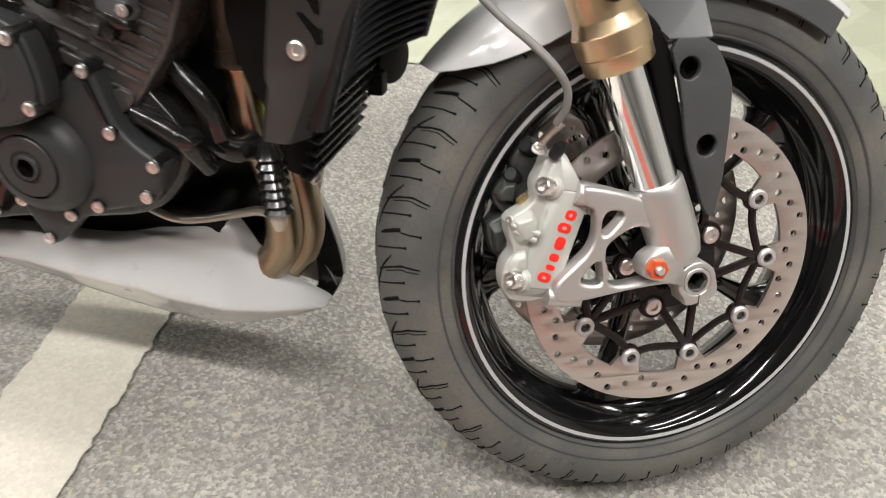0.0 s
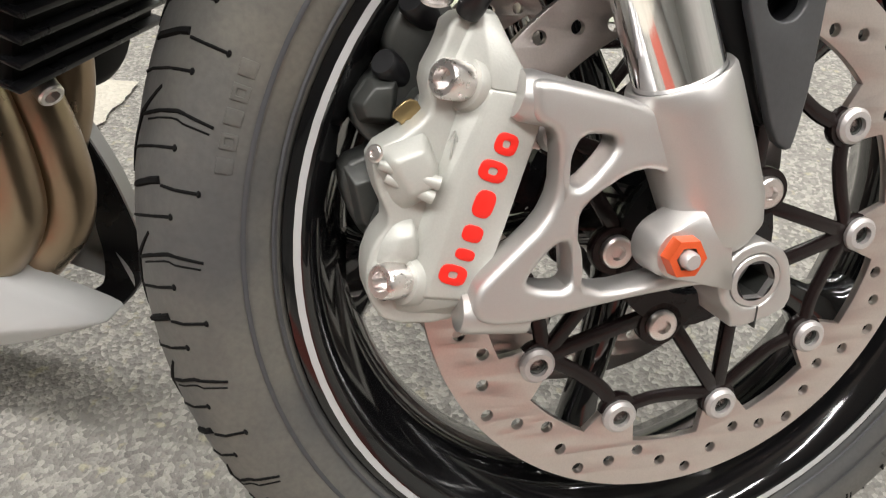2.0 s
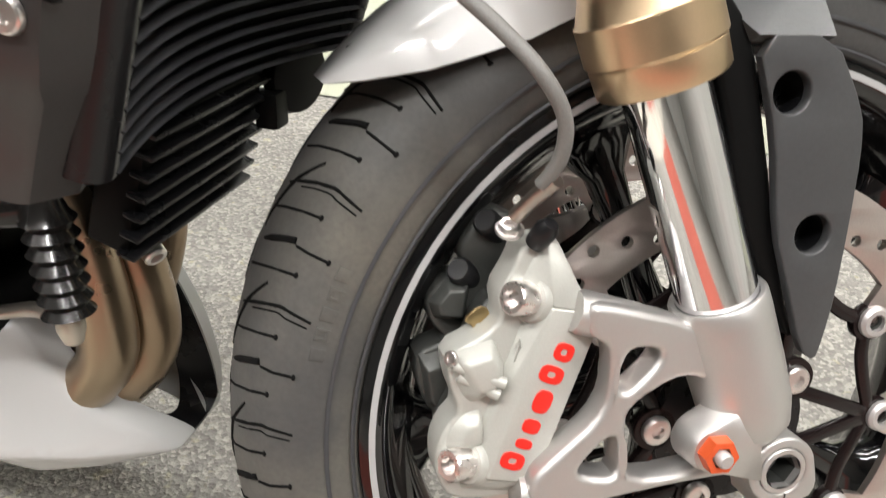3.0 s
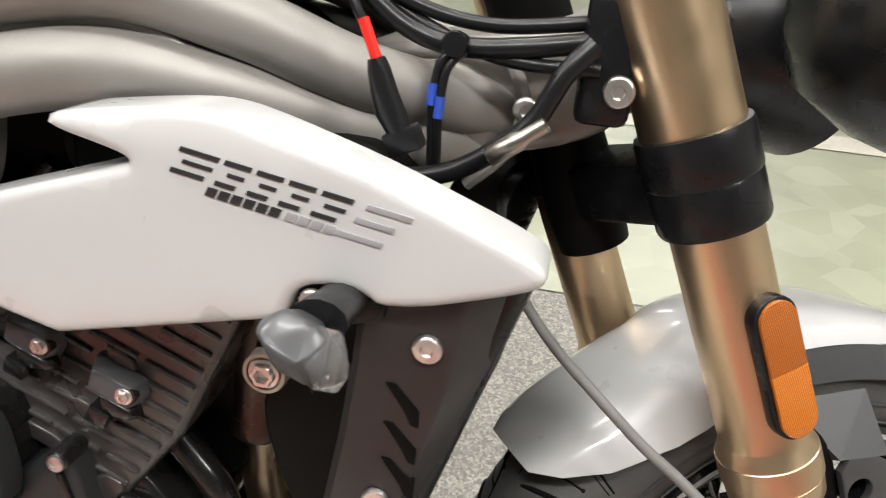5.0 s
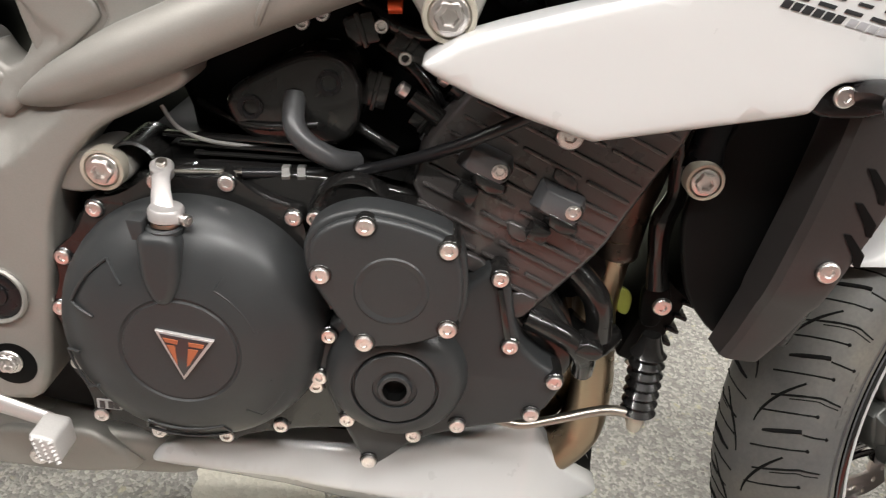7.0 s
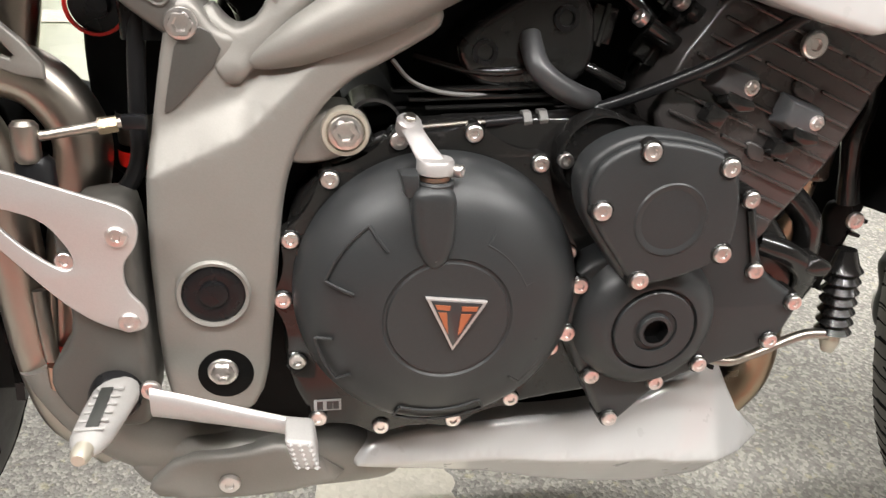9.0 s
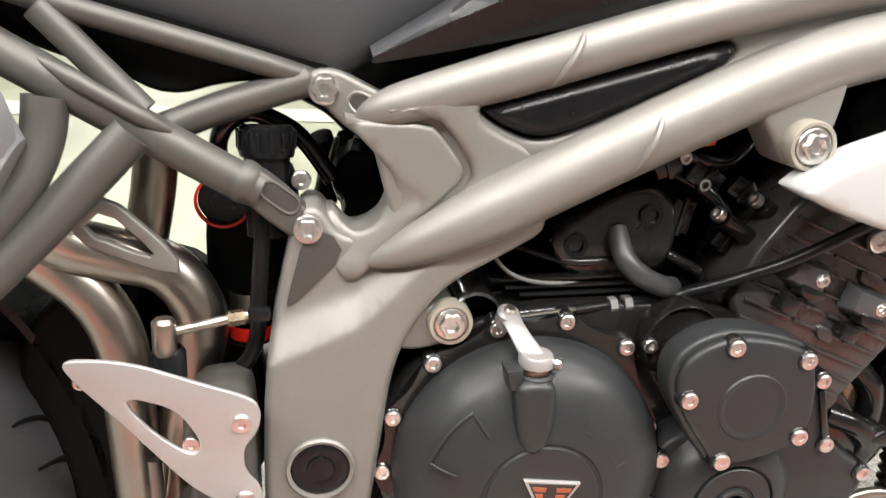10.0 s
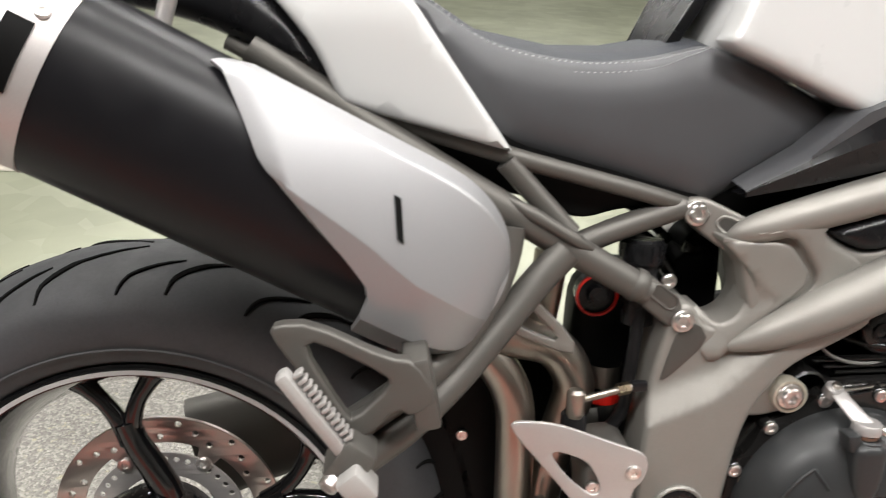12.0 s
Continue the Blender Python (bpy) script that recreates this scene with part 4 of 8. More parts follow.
# bleed nipple, banjo and hose
part("bleed_cap", joined(lathe([(0.0055, 0.0), (0.0062, 0.004), (0.0062, 0.012), (0.0040, 0.016), (0, 0.017)], (-0.144, -0.097, 0.426), (0.25, -0.55, 0.75), 18)), CABLE, caliper, "black rubber bleed cap", STEER)
bolt((-0.157, -0.094, 0.432), 0.0075, caliper, "flange", axis=(-0.1, -0.5, 0.85), m=STEER)
part("hose_fitting", joined(tube([(-0.156, -0.098, 0.440), (-0.150, -0.108, 0.452), (-0.144, -0.118, 0.462)], 0.0042, 10, 2)), SATINSTEEL, caliper, "brass hose end", STEER)
hose_line = [STEER @ Vector(p) for p in ((-0.150, -0.114, 0.459), (-0.146, -0.124, 0.473), (-0.149, -0.132, 0.492), (-0.163, -0.135, 0.511))] + [Vector(p) for p in ((-0.120, -0.130, 0.555), (-0.147, -0.126, 0.573), (-0.178, -0.117, 0.596), (-0.209, -0.099, 0.6155), (-0.233, -0.075, 0.632), (-0.258, -0.045, 0.655), (-0.275, -0.02, 0.69))]
part("brake_hose", tube(hose_line, 0.0037, 10, 6), HOSE, bike, "grey braided brake hose")
# second caliper, on the left disc, seen from behind; its shade is in the colour
part("brake_caliper", plate([(x, z) for x, z in body_outline], 0.035, 0.100, 0.008, steps=3), CALDARK, bike, "brake caliper on the second disc, darkened for shade", STEER)

# ---------------------------------------------------------------- mudguard
rings = []
for a in np.linspace(142.2, 56, 34):
    skirt = float(np.interp(a, [38, 60, 84, 100, 108, 113, 119, 124, 130, 135, 139, 141, 142.2], [0.302, 0.297, 0.296, 0.298, 0.296, 0.270, 0.2665, 0.268, 0.277, 0.288, 0.302, 0.311, 0.316]))
    top = float(np.interp(a, [56, 100, 111, 113, 115, 142.2], [0.3165, 0.3185, 0.3255, 0.3255, 0.3185, 0.3185]))
    half = float(np.interp(a, [38, 60, 108, 134, 140, 142.2], [0.055, 0.064, 0.069, 0.069, 0.056, 0.038]))
    ring = []
    for t in np.linspace(-1, 1, 19):
        y = half * math.copysign(abs(t) ** 0.75, t)
        r = skirt + (top - skirt) * max(0.0, 1 - abs(t) ** 2.6) ** 0.55
        u, v = polar(r, a)
        ring.append((u, y, v))
    rings.append(ring)
shell = loft(rings, closed=False)
bmesh.ops.solidify(shell, geom=list(shell.faces), thickness=0.003)
mudguard = part("front_mudguard", shell, WHITE, bike, "gloss white front mudguard", STEER)
stay = []
for a in np.linspace(108, 58, 16):
    stay.append([(polar(r, a)[0], y, polar(r, a)[1]) for r, y in ((0.300, -0.060), (0.297, -0.0665), (0.283, -0.070), (0.270, -0.0715), (0.269, -0.068), (0.283, -0.0665), (0.297, -0.061))])
part("mudguard_stay", loft(stay), STAY, mudguard, "dark grey inner section of the mudguard", STEER)
bracket = part("mudguard_bracket", plate([(-0.052, 0.533), (-0.010, 0.535), (0.0135, 0.500), (0.0175, 0.480), (0.0190, 0.44), (0.0190, 0.401), (0.0165, 0.376), (0.0140, 0.3655), (0.0040, 0.372), (-0.0116, 0.410), (-0.0231, 0.4367), (-0.0336, 0.4864)], -0.119, -0.112, 0.0012,
                 [circle(-0.0285, 0.507, 0.0105, 20), circle(-0.002, 0.4365, 0.0105, 20)], soft=1), STAY, bike, "dark grey mudguard bracket plate", STEER)
part("upper_fold", loft([[(-0.0515, -0.1190, 0.5325), (-0.0100, -0.1190, 0.5345), (-0.0100, -0.112, 0.5315), (-0.0515, -0.112, 0.5295)], [(-0.0800, -0.086, 0.563), (-0.0060, -0.086, 0.571), (-0.0060, -0.080, 0.568), (-0.0800, -0.080, 0.560)]]), STAY, bracket, "", STEER)
part("inner_plate", plate([(-0.085, 0.565), (-0.052, 0.540), (-0.034, 0.485), (-0.010, 0.410), (0.006, 0.372), (-0.008, 0.388), (-0.040, 0.442), (-0.054, 0.485), (-0.080, 0.550)], -0.112, -0.085, 0.003), DEEP, bracket, "", STEER)
for px, pz in ((-0.0285, 0.507), (-0.002, 0.4365)):
    part("hole_wall", lathe([(0.0112, 0.0), (0.0108, -0.014), (0.0, -0.014)], (px, -0.1135, pz), (0, -1, 0), 24), PLASTIC, bracket, "dark bolt recess", STEER)
    bolt((px, -0.0995, pz), 0.0062, bracket, "button", PLASTIC, m=STEER)
part("cable_tie", box((-0.006, -0.004, -0.005), (0.006, 0.004, 0.005), 0.001, Matrix.Translation((-0.165, 0.29, 0.545))), CABLE, bike, "black cable tie")
part("sensor_cable", tube([(-0.20, 0.24, 0.66), (-0.185, 0.27, 0.60), (-0.165, 0.288, 0.55), (-0.155, 0.295, 0.50)], 0.0035, 8), CABLE, bike, "thin black sensor cable")
part("sensor_cable", tube([(-0.20, 0.25, 0.66), (-0.180, 0.28, 0.60), (-0.165, 0.296, 0.55), (-0.148, 0.30, 0.50)], 0.004, 8), HOSE, bike, "grey sensor cable")
# headlamp bowl
part("headlamp", lathe([(0.0, -0.10), (0.045, -0.095), (0.075, -0.07), (0.092, -0.02), (0.098, 0.03), (0.10, 0.05), (0.085, 0.06), (0, 0.06)], (0.03, -0.055, 0.835), (0.95, 0, -0.15), 40), PLASTIC, bike, "black headlamp bowl", STEER)
part("headlamp", lathe([(0.0, -0.10), (0.045, -0.095), (0.075, -0.07), (0.092, -0.02), (0.098, 0.03), (0.10, 0.05), (0.085, 0.06), (0, 0.06)], (0.03, 0.13, 0.835), (0.95, 0, -0.15), 40), PLASTIC, bike, "black headlamp bowl", STEER)

# ---------------------------------------------------------------- bodywork and frame
FACE = -0.2150
fairing = part("side_fairing", panel([(-0.605, 0.668), (-0.603, 0.674), (-0.574, 0.694), (-0.443, 0.738), (-0.436, 0.741), (-0.443, 0.745), (-0.484, 0.754), (-0.481, 0.762), (-0.406, 0.773), (-0.378, 0.771), (-0.300, 0.750), (-0.228, 0.720),
               (-0.219, 0.710), (-0.226, 0.701), (-0.299, 0.6815), (-0.313, 0.690), (-0.338, 0.690), (-0.348, 0.683), (-0.353, 0.668), (-0.36, 0.665), (-0.42, 0.650), (-0.487, 0.633), (-0.49, 0.633), (-0.556, 0.649)],
               FACE + 0.006, 0.006, 0.007, 0.03, 0.012, lean=lambda x, z: 0.22 * max(0, z - 0.7555) + 0.12 * max(0, x + 0.275)), WHITE, bike, "gloss white pointed side panel with dark script")
# the script on the panel, as plain slanted shapes
d0 = Vector((-0.413, 0.7405))
dd, dn = Vector((0.093, -0.0150)).normalized(), Vector((0.45, 0.89)).normalized()


def mark(u0, u1, v0, v1, mat):
    q = [d0 + dd * u + dn * v for u, v in ((u0, v0), (u1, v0), (u1, v1), (u0, v1))]
    part("script_mark", plate([(p.x, p.y) for p in q], FACE - 0.0008, FACE + 0.002, 0.0002, soft=0, steps=1), mat, fairing, "plain slanted script mark")


for u0, u1 in ((0.000, 0.021), (0.024, 0.038), (0.041, 0.055), (0.058, 0.072), (0.075, 0.091)):
    mark(u0, u1, 0.0125, 0.0152, DECAL)
    mark(u0, u1 - 0.003, 0.0000, 0.0026, DECAL)
    mark(u0 + 0.004, u1 - 0.001, 0.0064, 0.0086, DECAL)
for i in range(6):
    mark(0.022 + 0.0068 * i, 0.0275 + 0.0068 * i, -0.0072, -0.0020, DECAL)
for i in range(4):
    mark(0.0645 + 0.0068 * i, 0.0700 + 0.0068 * i, -0.0072, -0.0020, DECALGREY)
mark(0.098, 0.121, 0.0120, 0.0152, DECALGREY)
mark(0.096, 0.116, 0.0035, 0.0068, DECALGREY)
mark(0.090, 0.115, -0.0062, -0.0030, DECALGREY)
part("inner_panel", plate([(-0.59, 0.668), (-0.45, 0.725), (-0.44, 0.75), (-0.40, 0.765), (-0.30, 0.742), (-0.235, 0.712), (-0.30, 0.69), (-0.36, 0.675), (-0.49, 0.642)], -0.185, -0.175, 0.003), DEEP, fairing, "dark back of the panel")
bolt((-0.337, -0.213, 0.681), 0.0072, fairing, "button")
part("indicator_recess", plate([(-0.352, 0.662), (-0.349, 0.684), (-0.338, 0.690), (-0.312, 0.690), (-0.300, 0.682), (-0.302, 0.668)], -0.205, -0.190, 0.003), PLASTIC, fairing, "black indicator mount")

for s in (-1, 1):
    part("frame_spar", tube([(-0.905, s * 0.142, 0.702), (-0.880, s * 0.148, 0.713), (-0.80, s * 0.150, 0.738), (-0.66, s * 0.152, 0.782), (-0.54, s * 0.150, 0.812), (-0.475, s * 0.146, 0.820), (-0.41, s * 0.135, 0.806), (-0.343, s * 0.11, 0.779), (-0.27, s * 0.05, 0.757)],
                            [0.004, 0.014, 0.0175, 0.0178, 0.0185, 0.020, 0.021, 0.021, 0.02], 20), FRAME, bike, "matt titanium grey upper frame tube")
    part("frame_spar", tube([(-0.895, s * 0.150, 0.600), (-0.862, s * 0.156, 0.616), (-0.807, s * 0.162, 0.645), (-0.70, s * 0.164, 0.700), (-0.60, s * 0.162, 0.746), (-0.54, s * 0.160, 0.766), (-0.48, s * 0.152, 0.774), (-0.418, s * 0.138, 0.766), (-0.349, s * 0.105, 0.748), (-0.28, s * 0.05, 0.73)],
                            [0.004, 0.016, 0.0225, 0.0230, 0.0235, 0.0235, 0.0235, 0.0230, 0.022, 0.02], 22), FRAME, bike, "matt titanium grey lower frame tube")
for wx, wz, wr, t in ((-0.764, 0.749, 0.0178, -0.35), (-0.708, 0.696, 0.0232, -0.45)):
    ring = [(wx + 0.010 * math.sin(a), -0.151 - (0.013 if wr > 0.02 else 0.0) - wr * math.cos(a), wz + (wr + 0.0005) * math.sin(a) * 1.0) for a in np.linspace(-1.35, 1.35, 9)]
    part("weld", tube(ring, 0.0030, 8, 3), FRAME, bike, "raised weld bead")
web = part("frame_web", plate([(-0.900, 0.706), (-0.80, 0.740), (-0.66, 0.784), (-0.50, 0.815), (-0.42, 0.79), (-0.50, 0.770), (-0.60, 0.745), (-0.70, 0.70), (-0.81, 0.645), (-0.872, 0.612), (-0.885, 0.65)], -0.152, -0.13, 0.004,
                          [[(-0.822, 0.711), (-0.818, 0.716), (-0.72, 0.746), (-0.648, 0.768), (-0.637, 0.762), (-0.642, 0.750), (-0.70, 0.722), (-0.762, 0.694), (-0.785, 0.692), (-0.806, 0.700)]]), FRAME, bike, "matt titanium grey frame web")
part("frame_plug", panel([(-0.822, 0.711), (-0.818, 0.716), (-0.72, 0.745), (-0.648, 0.767), (-0.637, 0.762), (-0.642, 0.750), (-0.70, 0.722), (-0.762, 0.695), (-0.785, 0.693), (-0.806, 0.701)], -0.142, 0.018, 0.010, 0.02, 0.006), PLASTIC, web, "gloss black wedge insert")
leg = [(-0.893, 0.694), (-0.870, 0.706), (-0.830, 0.715), (-0.80, 0.690), (-0.785, 0.660), (-0.764, 0.630), (-0.800, 0.608), (-0.840, 0.586), (-0.865, 0.552), (-0.878, 0.515), (-0.886, 0.44), (-0.899, 0.335), (-0.945, 0.330), (-0.972, 0.345),
       (-0.972, 0.517), (-0.952, 0.618), (-0.944, 0.640), (-0.930, 0.640), (-0.918, 0.620), (-0.902, 0.618), (-0.886, 0.627), (-0.879, 0.645), (-0.884, 0.664)]
side_plate = part("frame_plate", panel(leg, -0.1575, 0.0065, 0.006, 0.045, 0.0075, lean=lambda x, z: min(0.017, 0.62 * max(0.0, z - float(np.interp(x, [-0.971, -0.904, -0.866, -0.80], [0.522, 0.553, 0.589, 0.66])))), crease=[(-0.971, 0.522), (-0.904, 0.553), (-0.866, 0.589), (-0.84, 0.617)]), FRAME, bike, "matt titanium grey cast frame plate")
part("pivot_ring", lathe([(0.0255, 0.0), (0.0265, 0.004), (0.0250, 0.006), (0.0225, 0.005), (0.0225, 0.0)], (-0.930, -0.163, 0.439), (0, -1, 0), 36), FRAME, side_plate)
part("pivot_cap", lathe([(0.0225, 0.003), (0.0190, 0.0045), (0.0105, 0.003), (0.0100, 0.0045), (0.0080, 0.005), (0, 0.004)], (-0.930, -0.163, 0.439), (0, -1, 0), 36), PLASTIC, side_plate, "round black plastic cap")
part("pivot_recess", lathe([(0.0205, 0.0), (0.0205, 0.0008), (0.019, 0.0012), (0, 0.0012)], (-0.926, -0.1635, 0.371), (0, -1, 0), 32), DEEP, side_plate, "dark recess")
bolt((-0.928, -0.1645, 0.3735), 0.0112, side_plate, "flange")
# Lies on the plate's face; its darker colour stands for recess shade.
part("recess", plate([(-0.9420, 0.6195), (-0.9230, 0.6230), (-0.9130, 0.6045), (-0.9452, 0.5700), (-0.9545, 0.5645), (-0.9530, 0.5732)], -0.1484, -0.136, 0.0006, soft=1), FRAMESHADE, side_plate, "triangular recess with its shade painted on")
def chevron_lean(x, z):
    """The face folds back towards the hole along two lines that meet in a point."""
    d1 = (x + 0.8615) * -0.649 + (z - 0.6538) * -0.760
    d2 = (x + 0.8611) * -0.728 + (z - 0.6436) * 0.686
    return 0.5 * max(0.0, min(d1, d2)) + min(0.004, 0.12 * max(0.0, 0.640 - z))


part("chevron", panel([(-0.918, 0.705), (-0.898, 0.7025), (-0.8560, 0.7025), (-0.845, 0.692), (-0.8284, 0.6694), (-0.835, 0.659), (-0.8644, 0.6306), (-0.890, 0.600), (-0.908, 0.582), (-0.926, 0.600), (-0.931, 0.622), (-0.9237, 0.637), (-0.9126, 0.625), (-0.904, 0.6207), (-0.8905, 0.628), (-0.8797, 0.650), (-0.880, 0.665), (-0.8964, 0.684)],
                      -0.1530, 0.0035, 0.0045, 0.03, 0.007, soft=1, lean=chevron_lean, crease=[(-0.9144, 0.699), (-0.8615, 0.6538), (-0.8611, 0.6436), (-0.906, 0.596)]), FRAME, side_plate, "folded face round the frame opening")
part("web_step", panel([(-0.893, 0.7085), (-0.853, 0.7075), (-0.8405, 0.695), (-0.8230, 0.670), (-0.830, 0.656), (-0.864, 0.622), (-0.807, 0.645), (-0.760, 0.668), (-0.785, 0.688), (-0.806, 0.697), (-0.824, 0.709), (-0.818, 0.719), (-0.795, 0.738), (-0.885, 0.714)],
                       -0.1565, 0.0070, 0.0065, 0.03, 0.007, soft=1, lean=lambda x, z: 0.16 * max(0.0, x + 0.850)), FRAME, side_plate, "raised rim of the folded face")


def lobe_y(x):
    return float(np.interp(x, [-0.945, -0.925, -0.875], [-0.116, -0.119, -0.146]))


part("seat_lobe", panel([(-0.9410, 0.7250), (-0.9340, 0.7325), (-0.9206, 0.7333), (-0.9092, 0.7289), (-0.8923, 0.7215), (-0.8769, 0.7141), (-0.8900, 0.7020), (-0.8980, 0.6860), (-0.9115, 0.6928), (-0.9246, 0.7036), (-0.9370, 0.7152)],
                        0.0, 0.0035, 0.004, 0.022, 0.006, soft=1, lean=lambda x, z: lobe_y(x)), FRAME, side_plate, "frame lug under the seat")
pocket = [(-0.9125, 0.7112), (-0.9066, 0.7205), (-0.8900, 0.7145), (-0.9022, 0.7015)]
# Lies on the lug; the darker colour replaces the pocket's shade.
part("recess", panel(pocket, 0.0, 0.0006, 0.001, 0.004, 0.004, soft=2, lean=lambda x, z: lobe_y(x) - 0.0036), FRAMESHADE, side_plate, "pocket of the lug with its shade painted on")
part("recess_edge", tube([(v.x, lobe_y(v.x) - 0.0034, v.y) for v in rounded([(x, z) for x, z in pocket], 2)], 0.0016, 8, 1, closed=True), FRAME, side_plate)


def washer_bolt(p, r, parent, sleeve=0.012):
    part("spacer", lathe([(r * 1.34, -sleeve), (r * 1.34, -0.001), (r * 1.28, 0.0008), (r * 1.08, 0.0008), (r * 1.04, -0.002), (0, -0.002)], p, (0, -1, 0), 36), CREAM, parent, "pale metal spacer")
    bolt((p[0], p[1] + 0.0012, p[2]), r * 0.98, parent, "flange")


washer_bolt((-0.835, -0.163, 0.556), 0.0125, bike)
part("engine_lug", plate([(-0.885, 0.535), (-0.875, 0.552), (-0.845, 0.572), (-0.82, 0.566), (-0.815, 0.55), (-0.83, 0.538), (-0.86, 0.530)], -0.155, -0.11, 0.004), FRAME, bike, "matt titanium grey engine lug")
part("engine_lug", lathe([(0.020, 0.0), (0.020, 0.05), (0.018, 0.052)], (-0.815, -0.105, 0.558), (0, -1, 0), 28), BLACKENG, bike, "black engine mount boss")
washer_bolt((-0.590, -0.190, 0.699), 0.0135, bike)
part("engine_lug", plate([(-0.640, 0.735), (-0.560, 0.765), (-0.565, 0.715), (-0.575, 0.685), (-0.60, 0.680), (-0.612, 0.70)], -0.178, -0.14, 0.005), FRAME, bike, "matt titanium grey engine lug")
washer_bolt((-0.388, -0.158, 0.5955), 0.0110, bike)
part("engine_strut", tube([(-0.372, -0.12, 0.68), (-0.380, -0.13, 0.635), (-0.387, -0.14, 0.597)], [0.016, 0.0155, 0.0150], 16), PLASTIC, bike, "dark grey engine strut")
part("hose_clump", tube([(-0.3950, -0.095, 0.64), (-0.3900, -0.098, 0.600), (-0.3870, -0.10, 0.5629), (-0.3930, -0.10, 0.5364), (-0.3896, -0.10, 0.5049), (-0.3830, -0.10, 0.475)], [0.016, 0.0115, 0.0085, 0.0105, 0.0085, 0.0105], 12), BLACKENG, bike, "knobbly black hose below the strut")
part("hose_clump", tube([(-0.418, -0.075, 0.65), (-0.410, -0.075, 0.61), (-0.402, -0.08, 0.59)], 0.010, 12), PLASTIC, bike, "black hose behind the strut")

# seat, tail and tank
seat = part("seat", panel([(-1.203, 0.902), (-1.196, 0.910), (-1.130, 0.866), (-1.054, 0.850), (-0.99, 0.852), (-0.932, 0.866), (-0.922, 0.866), (-0.872, 0.848), (-0.798, 0.813), (-0.790, 0.804), (-0.80, 0.796), (-0.905, 0.728), (-0.920, 0.722), (-1.028, 0.752), (-1.112, 0.772), (-1.157, 0.825)],
                           -0.098, 0.022, 0.040, 0.05, 0.013), VINYL, bike, "black vinyl rider's seat with light stitching")
top = []
for x, z, h in ((-1.24, 0.935, 0.06), (-1.196, 0.912, 0.095), (-1.130, 0.872, 0.10), (-1.054, 0.858, 0.10), (-0.99, 0.859, 0.10), (-0.930, 0.870, 0.095), (-0.90, 0.866, 0.07)):
    top.append([(x, h * math.copysign(abs(t) ** 0.8, t) * 1.0 , z - 0.012 * abs(t) ** 3 + 0.004) for t in np.linspace(-1, 1, 13)] + [(x, h * t, z - 0.05) for t in np.linspace(1, -1, 13)])
part("seat_top", loft(top), VINYLTOP, seat, "blue-black grained seat top")
for k in range(2):
    dz = -0.0045 + 0.009 * (1 - k)
    line = curve_points([(-1.190, -0.0995, 0.905 + dz), (-1.126, -0.1035, 0.861 + dz), (-1.053, -0.1055, 0.846 + dz * 0.9), (-0.985, -0.1055, 0.849 + dz * 0.9), (-0.945, -0.104, 0.8605 + dz * 0.5), (-0.925, -0.102, 0.866)], 26)
    for i in range(0, len(line) - 1, 2):
        p, q = line[i], line[i + 1]
        off = Vector((0, -0.0115 if not k else -0.006, 0.0))
        part("stitch", tube([p + off, p.lerp(q, 0.75) + off], 0.00045, 5, 1), THREAD, seat)
tail = part("tail_panel", panel([(-1.1050, 0.7760), (-1.1045, 0.7775), (-1.154, 0.845), (-1.197, 0.906), (-1.225, 0.940), (-1.30, 1.0), (-1.43, 1.02), (-1.352, 0.932), (-1.308, 0.903), (-1.269, 0.858), (-1.250, 0.818), (-1.243, 0.811)], -0.146, 0.006, 0.008, 0.05, 0.013, lean=lambda x, z: 0.25 * max(0, z - 0.88)), WHITE, bike, "gloss white pointed tail panel")
part("under_tail", panel([(-1.24, 0.812), (-1.245, 0.825), (-1.272, 0.865), (-1.312, 0.908), (-1.36, 0.935), (-1.46, 0.99), (-1.55, 0.96), (-1.45, 0.888), (-1.376, 0.878), (-1.30, 0.848)], -0.128, 0.022, 0.03, 0.05, 0.014), PLASTIC, tail, "black under-tail moulding")
part("passenger_seat", loft([[(x, h * t, z + 0.03 * (1 - t * t)) for t in np.linspace(-1, 1, 11)] + [(x, h * t, z - 0.04) for t in np.linspace(1, -1, 11)] for x, z, h in ((-1.205, 0.925, 0.07), (-1.23, 0.96, 0.09), (-1.30, 1.0, 0.10), (-1.45, 1.04, 0.08))]), VINYLTOP, bike, "black passenger seat pad")
tank_rings = []
for x, zb, zt, h in ((-0.920, 0.855, 0.872, 0.060), (-0.902, 0.852, 0.912, 0.080), (-0.874, 0.845, 0.945, 0.096), (-0.835, 0.835, 0.972, 0.108), (-0.79, 0.83, 0.992, 0.114), (-0.70, 0.84, 1.01, 0.120), (-0.60, 0.86, 1.02, 0.122), (-0.50, 0.87, 1.01, 0.118), (-0.42, 0.87, 0.97, 0.10), (-0.36, 0.87, 0.93, 0.09)):
    ring = []
    for k in range(28):
        a = 2 * math.pi * k / 28
        c, n = math.cos(a), math.sin(a)
        ex = 0.62
        ring.append((x, h * math.copysign(abs(c) ** ex, c) * (1 - 0.10 * max(0, n)), (zb + zt) / 2 + (zt - zb) / 2 * math.copysign(abs(n) ** ex, n)))
    tank_rings.append(ring)
tank = part("fuel_tank", loft(tank_rings), WHITE, bike, "gloss white fuel tank")
